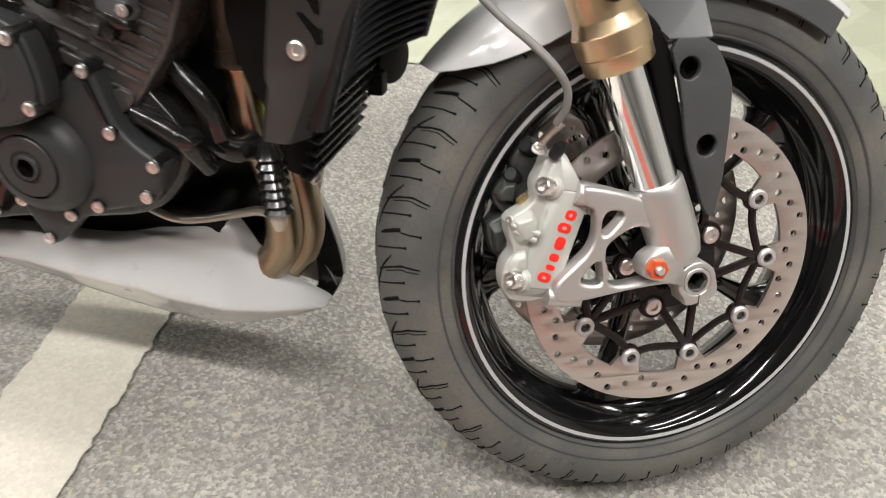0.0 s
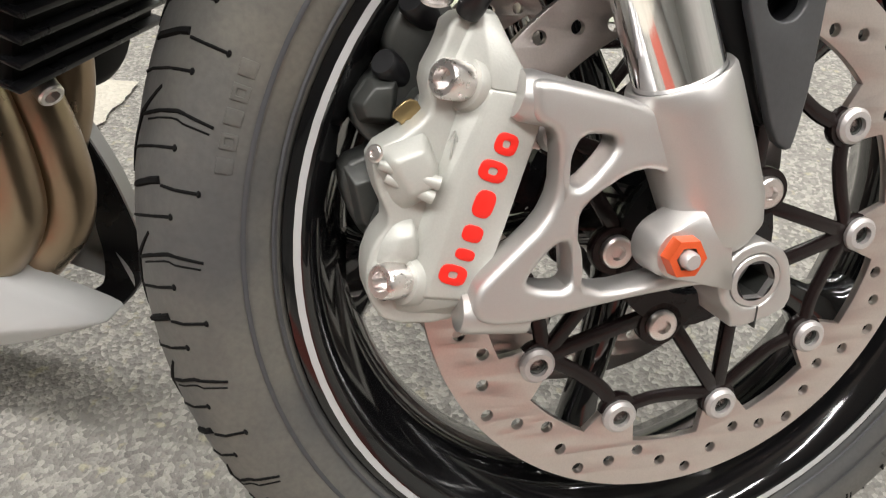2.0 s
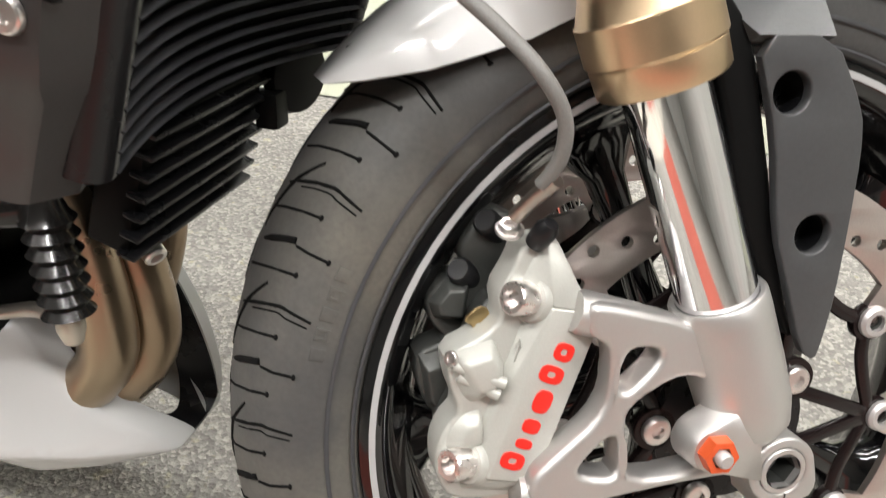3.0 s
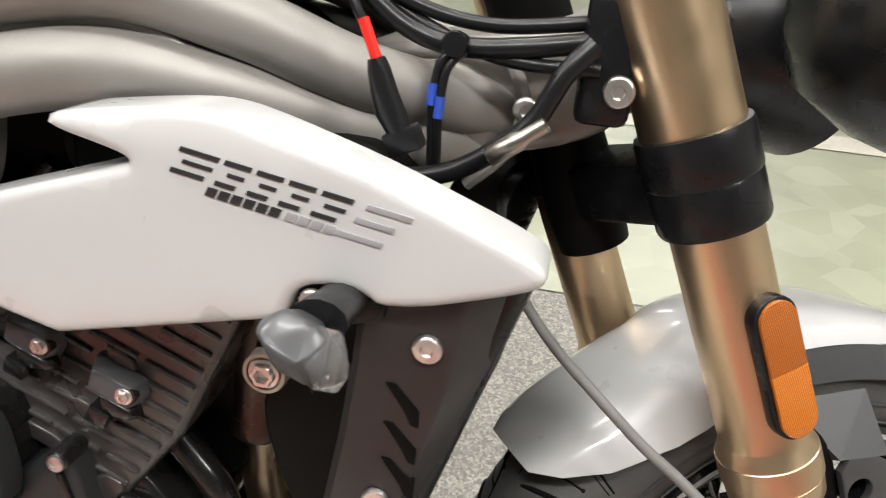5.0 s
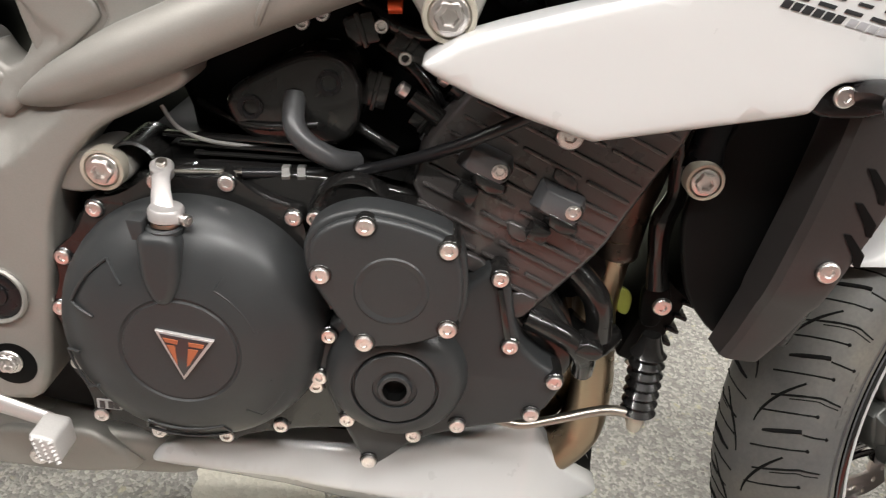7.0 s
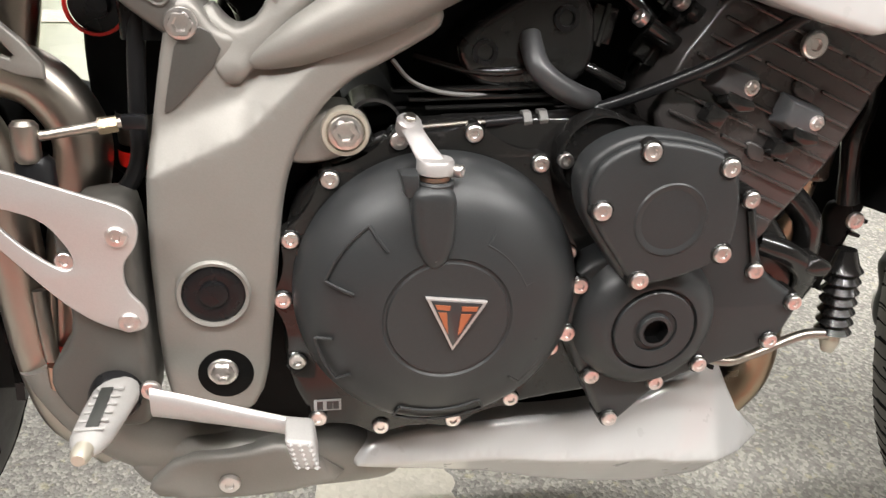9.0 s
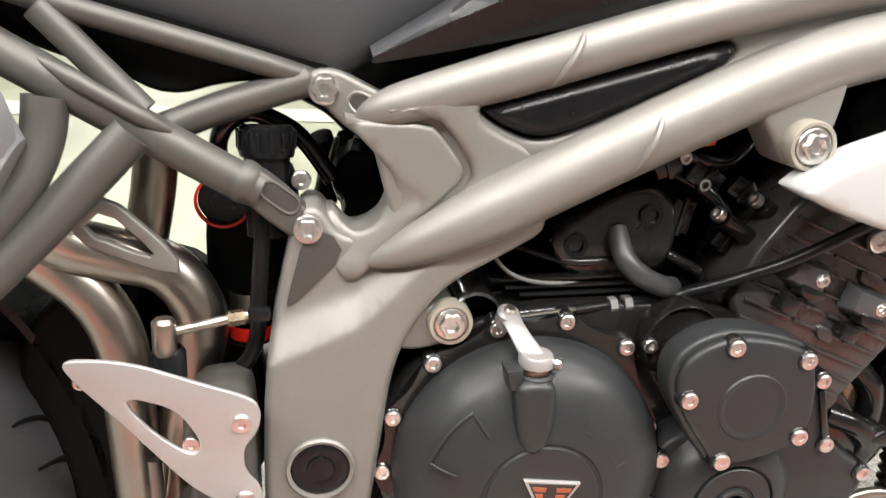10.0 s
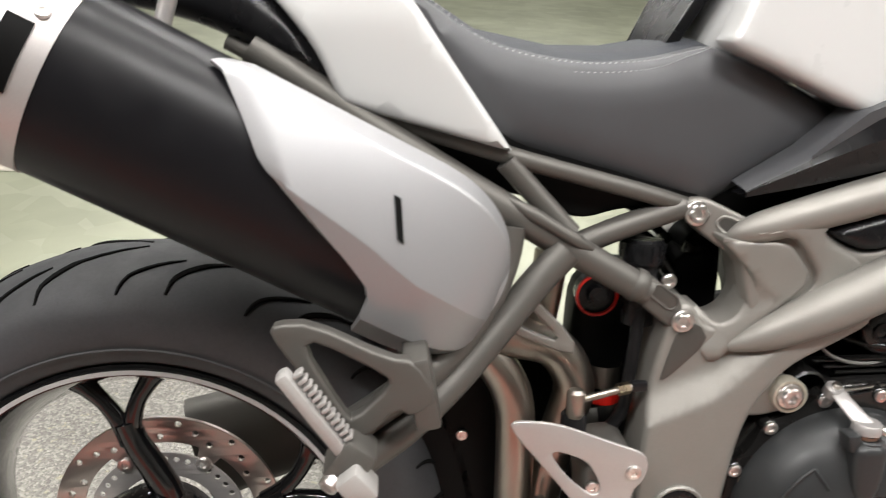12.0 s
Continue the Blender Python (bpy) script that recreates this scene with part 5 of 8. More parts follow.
part("side_skin", panel([(-0.925, 0.868), (-0.918, 0.88), (-0.903, 0.921), (-0.870, 0.950), (-0.82, 0.968), (-0.70, 0.985), (-0.60, 0.99), (-0.45, 0.98), (-0.38, 0.94), (-0.42, 0.88), (-0.56, 0.875), (-0.621, 0.880), (-0.70, 0.848), (-0.792, 0.813), (-0.800, 0.814), (-0.875, 0.848)],
                       -0.127, 0.009, 0.012, 0.03, 0.012, lean=lambda x, z: -0.35 * max(0, (0.93 - 0.2 * (x + 0.87)) - z) * 0.35 + 0.22 * max(0, z - (0.93 - 0.2 * (min(x, -0.75) + 0.87)))), WHITE, tank, "gloss white tank side")
part("tank_pad", loft([[(-0.952 + 0.045 * t + 0.02 * t * t, y, 0.868 + 0.10 * t) for y in np.linspace(-0.062 - 0.02 * t, 0.062 + 0.02 * t, 9)] + [(-0.940 + 0.045 * t + 0.02 * t * t, y, 0.868 + 0.10 * t) for y in np.linspace(0.062 + 0.02 * t, -0.062 - 0.02 * t, 9)] for t in (0, 0.35, 0.7, 1.0)]), PLASTIC, tank, "black pad at the back of the tank")
def strip(lines):
    """A faceted skin between lines that run along the bike."""
    return loft([[tuple(p) for p in q] for q in zip(*lines)], closed=False)


tx = [-0.896, -0.845, -0.800, -0.736, -0.658, -0.600, -0.546, -0.42]
low = [(x, -0.147, float(np.interp(x, [-0.892, -0.813, -0.736, -0.658, -0.546, -0.42], [0.740, 0.757, 0.775, 0.796, 0.826, 0.84]))) for x in tx]
mid_line = [(x, y, z) for x, y, z in zip(tx, [-0.148, -0.156, -0.161, -0.163, -0.164, -0.164, -0.163, -0.15], [0.7445, 0.770, 0.791, 0.811, 0.8325, 0.844, 0.853, 0.862])]
high = [(x, y, z) for x, y, z in zip([-0.896, -0.845, -0.793, -0.736, -0.658, -0.600, -0.546, -0.42], [-0.1465, -0.153, -0.1575, -0.159, -0.160, -0.160, -0.159, -0.145], [0.745, 0.775, 0.811, 0.836, 0.866, 0.868, 0.858, 0.866])]
top_line = [(x, y, z) for x, y, z in zip([-0.896, -0.845, -0.804, -0.740, -0.655, -0.598, -0.546, -0.42], [-0.144, -0.152, -0.158, -0.160, -0.161, -0.161, -0.160, -0.145], [0.7455, 0.778, 0.8165, 0.845, 0.877, 0.8765, 0.865, 0.872])]
inner = [(x, -0.115, z + 0.004) for x, y, z in top_line]
under = [(x, -0.115, z) for x, y, z in low]
trim = part("tank_trim", strip([under, low, mid_line]), PLASTIC, bike, "satin black tank side trim")
part("upper_facet", strip([mid_line, high]), PLASTIC, trim, "matt upper face of the trim")
# Near-black fill, added to keep the gap under the tank in shade.
part("tank_underside", plate([(-0.88, 0.77), (-0.62, 0.86), (-0.40, 0.88), (-0.36, 0.84), (-0.44, 0.80), (-0.60, 0.79), (-0.80, 0.745)], -0.118, 0.11, 0.004), DEEP, bike, "near-black fill under the tank")
part("trim_edge", strip([high, top_line, inner]), VINYL, trim, "grey edge of the trim")

# subframe
part("subframe_tube", tube([(-0.972, -0.137, 0.650), (-1.00, -0.138, 0.664), (-1.11, -0.140, 0.727), (-1.20, -0.140, 0.780), (-1.32, -0.135, 0.855)], 0.0140, 16), SUBFRAME, bike, "matt titanium grey subframe tube")
lug = part("subframe_lug", plate([(-0.985, 0.664), (-0.972, 0.668), (-0.940, 0.640), (-0.930, 0.626), (-0.936, 0.614), (-0.948, 0.614), (-0.984, 0.642)], -0.146, -0.128, 0.004), SUBFRAME, bike, "flattened tube end with a slot")
slot_line = stadium(Vector((-0.9645, 0, 0.6515)), Vector((-0.9515, 0, 0.6420)), 0.0068)
# No cut here: the darker plate stands for the slot's shade.
part("slot", plate(slot_line, -0.1465, -0.140, 0.0003, soft=0), FRAMESHADE, lug, "shallow slot with its shade painted on")
part("slot_edge", tube([(x, -0.1462, z) for x, z in slot_line], 0.0013, 8, 1, closed=True), SUBFRAME, lug)
part("collar", lathe([(0.0140, -0.006), (0.0156, -0.003), (0.0158, 0.003), (0.0140, 0.007)], (-0.982, -0.1375, 0.6555), (-0.87, 0, 0.49), 24), SUBFRAME, lug)
bolt((-0.939, -0.147, 0.624), 0.0105, lug, "flange")
part("seat_rail", tube([(-0.935, -0.112, 0.724), (-0.98, -0.122, 0.738), (-1.11, -0.132, 0.772), (-1.24, -0.135, 0.812), (-1.34, -0.125, 0.86)], 0.0082, 14), SUBFRAME, bike, "matt grey upper seat rail")
part("subframe_brace", tube([(-1.107, -0.134, 0.766), (-1.078, -0.134, 0.735), (-1.046, -0.136, 0.702)], 0.0100, 14), SUBFRAME, bike, "matt grey subframe brace")
part("subframe_brace", tube([(-1.062, -0.130, 0.682), (-1.038, -0.124, 0.6885), (-0.992, -0.120, 0.7065), (-0.938, -0.114, 0.7240)], 0.0112, 16), SUBFRAME, bike, "matt grey subframe brace")
part("weld", tube([(-1.105, -0.147, 0.735), (-1.085, -0.150, 0.7235), (-1.065, -0.151, 0.712), (-1.045, -0.150, 0.7005), (-1.028, -0.146, 0.691)], [0.003, 0.0065, 0.0060, 0.0065, 0.003], 10, 4), SUBFRAME, bike, "long raised weld bead")
bolt((-0.9275, -0.1225, 0.7195), 0.0118, side_plate, "flange")
# Dark backing below the seat; also closes gaps the floor shows through.
part("battery_box", plate([(-1.34, 0.875), (-1.16, 0.80), (-1.10, 0.79), (-1.0, 0.775), (-0.92, 0.745), (-0.925, 0.722), (-0.99, 0.722), (-1.035, 0.708), (-1.075, 0.728), (-1.11, 0.735), (-1.20, 0.775), (-1.32, 0.845)], -0.112, 0.10, 0.004), DEEP, bike, "black battery box with gap filling under the seat")

# Near-black fill, added so the gap behind the tube reads as shade.
part("wiring_tray", plate([(-0.955, 0.742), (-0.90, 0.752), (-0.78, 0.772), (-0.74, 0.765), (-0.80, 0.735), (-0.87, 0.712), (-0.895, 0.715), (-0.93, 0.728)], -0.105, 0.10, 0.004), DEEP, bike, "near-black fill behind the upper tube")
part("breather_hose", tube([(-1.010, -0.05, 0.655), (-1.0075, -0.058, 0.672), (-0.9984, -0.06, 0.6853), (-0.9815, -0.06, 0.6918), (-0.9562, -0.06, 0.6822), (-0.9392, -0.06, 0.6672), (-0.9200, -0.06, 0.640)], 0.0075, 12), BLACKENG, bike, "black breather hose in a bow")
# Dark clump, no known part, added to fill the frame opening.
part("regulator", plate([(-0.9172, 0.6519), (-0.9100, 0.6590), (-0.9039, 0.6635), (-0.8960, 0.6600), (-0.8860, 0.6700), (-0.868, 0.6500), (-0.868, 0.6003), (-0.8987, 0.5956), (-0.9125, 0.6027), (-0.9080, 0.6200), (-0.9216, 0.6334)], -0.055, 0.02, 0.004, soft=1), DEEP, bike, "dark clump filling the frame opening")

# radiator and its guard
rows_g = []
for z, xl, xc, xr, yo in ((0.693, -0.315, -0.258, -0.230, 0.0), (0.64, -0.319, -0.264, -0.241, 0.0), (0.59, -0.325, -0.277, -0.257, 0.0), (0.54, -0.333, -0.291, -0.275, 0.0), (0.522, -0.336, -0.296, -0.281, 0.002), (0.515, -0.336, -0.2985, -0.284, 0.006), (0.486, -0.343, -0.311, -0.298, 0.008), (0.463, -0.349, -0.322, -0.309, 0.012)):
    rows_g.append([(xl - 0.003, -0.160, z), (xl - 0.001, -0.194 + yo, z), (xl + 0.004, -0.199 + yo, z), (xc - 0.004, -0.2005 + yo, z), (xc + 0.001, -0.199 + yo, z), (xr, -0.168, z), (xr - 0.003, -0.160, z)])
guard = part("radiator_guard", loft(rows_g), GUARD, bike, "black radiator side guard with slots")
for z0 in (0.631, 0.606, 0.582):
    part("slot", plate([(-0.2985, z0 + 0.0015), (-0.2930, z0 + 0.0015), (-0.2785, z0 - 0.013), (-0.2785, z0 - 0.0235), (-0.2830, z0 - 0.0225), (-0.2870, z0 - 0.0145)], -0.2012, -0.195, 0.0003, soft=0), DEEP, guard, "dark open slot")
bolt((-0.277, -0.2005, 0.658), 0.0085, guard, "button")
bolt((-0.300, -0.2008, 0.553), 0.0085, guard, "button")
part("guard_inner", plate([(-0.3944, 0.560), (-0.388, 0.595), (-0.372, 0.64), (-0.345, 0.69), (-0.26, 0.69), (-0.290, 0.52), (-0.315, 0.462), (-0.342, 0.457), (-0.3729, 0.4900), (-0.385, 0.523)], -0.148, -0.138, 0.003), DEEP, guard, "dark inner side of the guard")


def rad_x(y, z):
    return -0.232 - 0.30 * (0.68 - z) - 0.035 * (1 - (y / 0.165) ** 2)


radiator = part("radiator", loft([[(rad_x(y, z) - 0.006, y, z) for y in np.linspace(-0.165, 0.165, 13)] + [(rad_x(y, z) - 0.04, y, z) for y in np.linspace(0.165, -0.165, 13)] for z in (0.468, 0.52, 0.60, 0.66, 0.695)]), DEEP, bike, "black finned radiator")
for i in range(21):
    z = 0.473 + 0.0106 * i
    part("fin", loft([[(rad_x(y, z) + dx, y, z + dz) for dx, dz in ((0.001, -0.0016), (0.005, 0.0), (0.001, 0.0018), (-0.008, 0.0))] for y in np.linspace(-0.160, 0.160, 13)]), VINYL, radiator)
for s in (-1, 1):
    part("side_tank", tube([(rad_x(0.165, 0.475) - 0.012, s * 0.165, 0.475), (rad_x(0.165, 0.692) - 0.012, s * 0.165, 0.692)], 0.014, 12, 2), PLASTIC, radiator)
cooler = part("oil_cooler", box((-0.02, -0.070, -0.054), (0.012, 0.085, 0.045), 0.004, Matrix.Translation((-0.360, 0.0, 0.425)) @ Matrix.Rotation(radians(17), 4, "Y")), DEEP, bike, "black ribbed oil cooler")
for i in range(7):
    part("cooler_rib", box((0.006, -0.074, -0.0018), (0.020, 0.088, 0.0022), 0.0012, Matrix.Translation((-0.360, 0.0, 0.425)) @ Matrix.Rotation(radians(17), 4, "Y") @ Matrix.Translation((0, 0, -0.051 + 0.0152 * i))), PLASTIC, cooler)
part("cooler_bracket", box((-0.01, 0.075, -0.02), (0.015, 0.098, 0.03), 0.004, Matrix.Translation((-0.335, 0.0, 0.43)) @ Matrix.Diagonal((0.8, 1, 0.6, 1))), DEEP, cooler)
bolt((-0.3700, -0.037, 0.3600), 0.0085, cooler, "socket", axis=(0.75, -0.35, -0.5))
part("oil_filter", lathe([(0.0, -0.03), (0.040, -0.03), (0.042, 0.0), (0.040, 0.022), (0.030, 0.030), (0.0, 0.031)], (-0.445, 0.100, 0.352), (0.95, -0.2, -0.1), 32), DEEP, bike, "round black oil filter")
part("horn", lathe([(0.0, 0.0), (0.03, 0.0), (0.032, 0.006), (0.03, 0.012), (0.01, 0.016), (0, 0.016)], (-0.330, 0.115, 0.455), (0.9, -0.3, 0), 28), DEEP, bike, "round black horn")

# indicator
stalk = part("indicator", loft([[(c[0] + r * math.cos(a), c[1], c[2] + r * 0.75 * math.sin(a)) for a in np.linspace(0, 2 * math.pi, 13)[:-1]] for c, r in (((-0.322, -0.195, 0.683), 0.014), ((-0.321, -0.215, 0.685), 0.0130), ((-0.320, -0.236, 0.690), 0.0135), ((-0.320, -0.252, 0.692), 0.0145))]), PLASTIC, bike, "black indicator with a smoked lens")
part("lamp_body", hull([(-0.3407, -0.266, 0.6850), (-0.3435, -0.266, 0.6901), (-0.3416, -0.266, 0.6961), (-0.3323, -0.264, 0.7018), (-0.3177, -0.266, 0.6979), (-0.3085, -0.268, 0.6915), (-0.3140, -0.270, 0.6690), (-0.3169, -0.270, 0.6664), (-0.3261, -0.268, 0.6720), (-0.3369, -0.266, 0.6783),
                      (-0.3318, -0.285, 0.6951), (-0.3150, -0.287, 0.6872), (-0.3262, -0.287, 0.6841), (-0.3395, -0.279, 0.6965), (-0.3200, -0.245, 0.690), (-0.3290, -0.246, 0.694)], 0.0020, 3), LENS, stalk, "smoked grey back of the lamp")
part("lens", hull([(-0.3190, -0.265, 0.6975), (-0.3067, -0.268, 0.6906), (-0.2996, -0.268, 0.6817), (-0.2994, -0.268, 0.6745), (-0.3043, -0.269, 0.6656), (-0.3170, -0.271, 0.6668), (-0.3152, -0.286, 0.6868), (-0.3080, -0.250, 0.688), (-0.3080, -0.252, 0.672)], 0.0014), CLEAR, stalk, "clear front lens")
part("reflector", hull([(-0.3120, -0.262, 0.6900), (-0.3055, -0.264, 0.6840), (-0.3060, -0.270, 0.6720), (-0.3110, -0.272, 0.6690), (-0.3150, -0.268, 0.6800), (-0.3110, -0.256, 0.6760)], 0.0008), CHROME, stalk, "bright reflector inside the lens")

# headstock with its cables
head = part("headstock", joined(plate([(-0.385, 0.79), (-0.30, 0.80), (-0.20, 0.83), (-0.175, 0.775), (-0.215, 0.742), (-0.30, 0.722), (-0.36, 0.735)], -0.062, 0.062, 0.012, steps=3)), FRAME, bike, "matt grey frame head with weld seams")
part("gusset", panel([(-0.345, 0.785), (-0.295, 0.79), (-0.270, 0.775), (-0.262, 0.75), (-0.285, 0.715), (-0.325, 0.715)], -0.062, 0.018, 0.03, 0.02, 0.01), FRAME, head, "matt grey head gusset")
part("weld", tube([(-0.262, -0.070, 0.79), (-0.252, -0.072, 0.765), (-0.262, -0.071, 0.735), (-0.285, -0.068, 0.71)], 0.0045, 8), FRAME, head, "raised weld seam")
part("clip_block", box((-0.222, -0.10, 0.765), (-0.190, -0.06, 0.84), 0.006), PLASTIC, bike, "black cable guide block")
bolt((-0.198, -0.1005, 0.787), 0.0095, bike, "button", name="bolt")
bolt((-0.250, -0.090, 0.768), 0.008, bike, "button", name="bolt")
for k, pts in enumerate(([(-0.36, -0.09, 0.835), (-0.33, -0.095, 0.812), (-0.295, -0.10, 0.802), (-0.25, -0.10, 0.806), (-0.20, -0.09, 0.815)],
                         [(-0.37, -0.085, 0.845), (-0.32, -0.09, 0.822), (-0.27, -0.09, 0.815), (-0.20, -0.085, 0.825)],
                         [(-0.34, -0.08, 0.822), (-0.30, -0.095, 0.806), (-0.26, -0.10, 0.797), (-0.21, -0.10, 0.797)],
                         [(-0.291, -0.108, 0.802), (-0.300, -0.112, 0.794), (-0.303, -0.114, 0.777), (-0.303, -0.113, 0.762), (-0.302, -0.11, 0.733), (-0.305, -0.10, 0.715)],
                         [(-0.289, -0.108, 0.800), (-0.296, -0.113, 0.790), (-0.298, -0.115, 0.772), (-0.2985, -0.114, 0.758), (-0.298, -0.11, 0.733), (-0.30, -0.10, 0.715)])):
    part("wiring", tube(pts, (0.0062, 0.0045, 0.0042, 0.0026, 0.0026)[k], 10), CABLE, bike, "black wiring loom")
part("cable_clip", lathe([(0.008, -0.008), (0.0085, 0.006), (0.007, 0.010), (0, 0.010)], (-0.293, -0.104, 0.803), (0, -1, 0.15), 18), PLASTIC, bike, "black cable clip")
for p in ((-0.3032, -0.114, 0.775), (-0.2984, -0.115, 0.768)):
    part("tape", lathe([(0.0029, -0.006), (0.0029, 0.007)], p, (0.05, 0, 1), 12), BLUE, bike, "blue tape on a wire")
lead = part("battery_lead", tube([(-0.350, -0.150, 0.862), (-0.338, -0.163, 0.829), (-0.331, -0.165, 0.817)], 0.0026, 8), CABLE, bike, "thin black lead with a capped plug")
part("sleeve", tube([(-0.3315, -0.165, 0.819), (-0.3235, -0.165, 0.800)], 0.0030, 14, 1), RED, lead, "red sleeve")
part("plug", loft([[(c[0] + w * math.cos(a), c[1] + 0.006 * math.sin(a), c[2] + 0.3 * w * math.cos(a)) for a in np.linspace(0, 2 * math.pi, 11)[:-1]] for c, w in (((-0.3235, -0.165, 0.800), 0.0045), ((-0.3220, -0.165, 0.795), 0.0060), ((-0.3190, -0.165, 0.785), 0.0070), ((-0.3140, -0.165, 0.772), 0.0080), ((-0.3085, -0.165, 0.762), 0.0065))]), CABLE, lead, "black rubber plug cap")
part("plug_end", box((-0.010, -0.006, -0.0065), (0.010, 0.006, 0.0065), 0.0015, Matrix.Translation((-0.306, -0.165, 0.759)) @ Matrix.Rotation(radians(-25), 4, "Y")), CABLE, lead)
part("fork_cable", tube([(-0.215, -0.112, 0.812), (-0.229, -0.118, 0.795), (-0.244, -0.12, 0.766), (-0.274, -0.12, 0.740), (-0.304, -0.12, 0.727), (-0.35, -0.11, 0.72)], 0.0062, 12), CABLE, bike, "black cable curving past the fork")
part("cable_end", joined(lathe([(0.0048, -0.016), (0.006, -0.014), (0.006, 0.004), (0.0045, 0.008), (0.0045, 0.022)], (-0.252, -0.13, 0.756), (0.8, 0, 0.62), 14)), SATINSTEEL, bike, "pale brass cable end")

# ---------------------------------------------------------------- engine
part("engine_block", plate([(-0.885, 0.36), (-0.88, 0.49), (-0.845, 0.535), (-0.79, 0.56), (-0.68, 0.565), (-0.60, 0.56), (-0.50, 0.50), (-0.45, 0.44), (-0.455, 0.40), (-0.50, 0.345), (-0.60, 0.325), (-0.69, 0.315), (-0.76, 0.292), (-0.86, 0.305)], -0.146, 0.14, 0.006), BLACKENG, bike, "satin black three-cylinder engine")
CX, CZ = -0.771, 0.432
CCB = [(-0.846, 0.521), (-0.875, 0.476), (-0.882, 0.428), (-0.873, 0.375), (-0.858, 0.321), (-0.808, 0.309), (-0.748, 0.311), (-0.700, 0.328), (-0.670, 0.375), (-0.664, 0.459), (-0.693, 0.531), (-0.744, 0.554), (-0.7975, 0.549)]
rim = []
for i, (x, z) in enumerate(CCB):
    n = CCB[(i + 1) % len(CCB)]
    o = Vector((x - CX, z - CZ)).normalized()
    rim += [(x + o.x * 0.008 - o.y * 0.004, z + o.y * 0.008 + o.x * 0.004), (x + o.x * 0.008 + o.y * 0.004, z + o.y * 0.008 - o.x * 0.004)]
    mx, mz = (x + n[0]) / 2, (z + n[1]) / 2
    o = Vector((mx - CX, mz - CZ)).normalized()
    rim.append((mx - o.x * 0.001, mz - o.y * 0.001))
clutch = part("clutch_cover", plate(rim, -0.157, -0.144, 0.002, soft=2), BLACKENG, bike, "round satin black clutch cover")
part("dome", lathe([(0.1085, -0.004), (0.1080, 0.006), (0.1060, 0.018), (0.1010, 0.030), (0.092, 0.040), (0.075, 0.0495), (0.056, 0.0545), (0.047, 0.0558), (0.0455, 0.0545), (0.0440, 0.0545), (0.0430, 0.0560), (0.0, 0.0565)], (CX + 0.004, -0.155, CZ + 0.002), (0, -1, 0), 96), COVER, clutch, "domed satin black centre")
for x, z in CCB:
    part("bolt_boss", lathe([(0.0085, -0.010), (0.0080, 0.0045), (0.0070, 0.0055), (0, 0.0055)], (x, -0.153, z), (0, -1, 0), 20), BLACKENG, clutch)
    bolt((x, -0.158, z), 0.0066, clutch, "button")
# raised arcs on the dome
def dome_y(r):
    return -0.155 - float(np.interp(r, [0.043, 0.056, 0.075, 0.092, 0.101, 0.106, 0.108], [0.0560, 0.0545, 0.0495, 0.040, 0.030, 0.018, 0.006]))


def arc(r, a0, a1, tails=True, name="raised_line"):
    pts = [(CX + r * math.cos(radians(a)), dome_y(r) - 0.0002, CZ + r * math.sin(radians(a))) for a in np.linspace(a0, a1, 9)]
    ends = []
    if tails:
        for a in (a0, a1):
            ends.append([(CX + q * math.cos(radians(a)), dome_y(q) - 0.0002, CZ + q * math.sin(radians(a))) for q in (r, (r + tails) / 2, tails)])
    return part(name, joined(tube(pts, 0.0013, 6, 2), *[tube(e, 0.0013, 6, 2) for e in ends]), COVER, clutch)


arc(0.088, 22, 62, 0.064)
arc(0.064, 22, 62, False)
arc(0.086, 126, 160, 0.066)
arc(0.092, 250, 294, 0.080)
arc(0.080, 250, 294, False)
arc(0.090, 190, 214, 0.078)
arc(0.088, 316, 344, 0.074)
# triangular badge as plain shapes
badge = part("badge", plate([(-0.784, 0.4535), (-0.740, 0.4485), (-0.7635, 0.4105)], -0.2145, -0.2085, 0.0006, soft=0), SILVER, clutch, "small triangular badge in red, black and silver")
part("badge_field", plate([(-0.7805, 0.4515), (-0.7435, 0.4475), (-0.7635, 0.4145)], -0.2152, -0.2140, 0.0002, soft=0), DECAL, badge)
for q in ([(-0.7775, 0.4485), (-0.7665, 0.4472), (-0.7672, 0.4435), (-0.7760, 0.4450)], [(-0.7750, 0.4425), (-0.7690, 0.4420), (-0.7675, 0.4250), (-0.7690, 0.4280)],
          [(-0.7585, 0.4463), (-0.7470, 0.4455), (-0.7480, 0.4420), (-0.7585, 0.4428)], [(-0.7590, 0.4405), (-0.7515, 0.4400), (-0.7585, 0.4260), (-0.7605, 0.4240)]):
    part("badge_mark", plate(q, -0.2158, -0.2150, 0.0001, soft=0), BADGE, badge, "red badge mark")
part("notice", plate([(-0.8615, 0.3375), (-0.8400, 0.3375), (-0.8400, 0.3275), (-0.8615, 0.3275)], -0.1583, -0.1565, 0.0002, soft=0), THREAD, clutch, "small white warning label")
for x in (-0.8565, -0.8490, -0.8440):
    part("notice_mark", plate([(x - 0.0025, 0.3362), (x + 0.0022, 0.3362), (x + 0.0022, 0.3288), (x - 0.0025, 0.3288)], -0.1587, -0.1582, 0.0001, soft=0), DECAL, clutch)
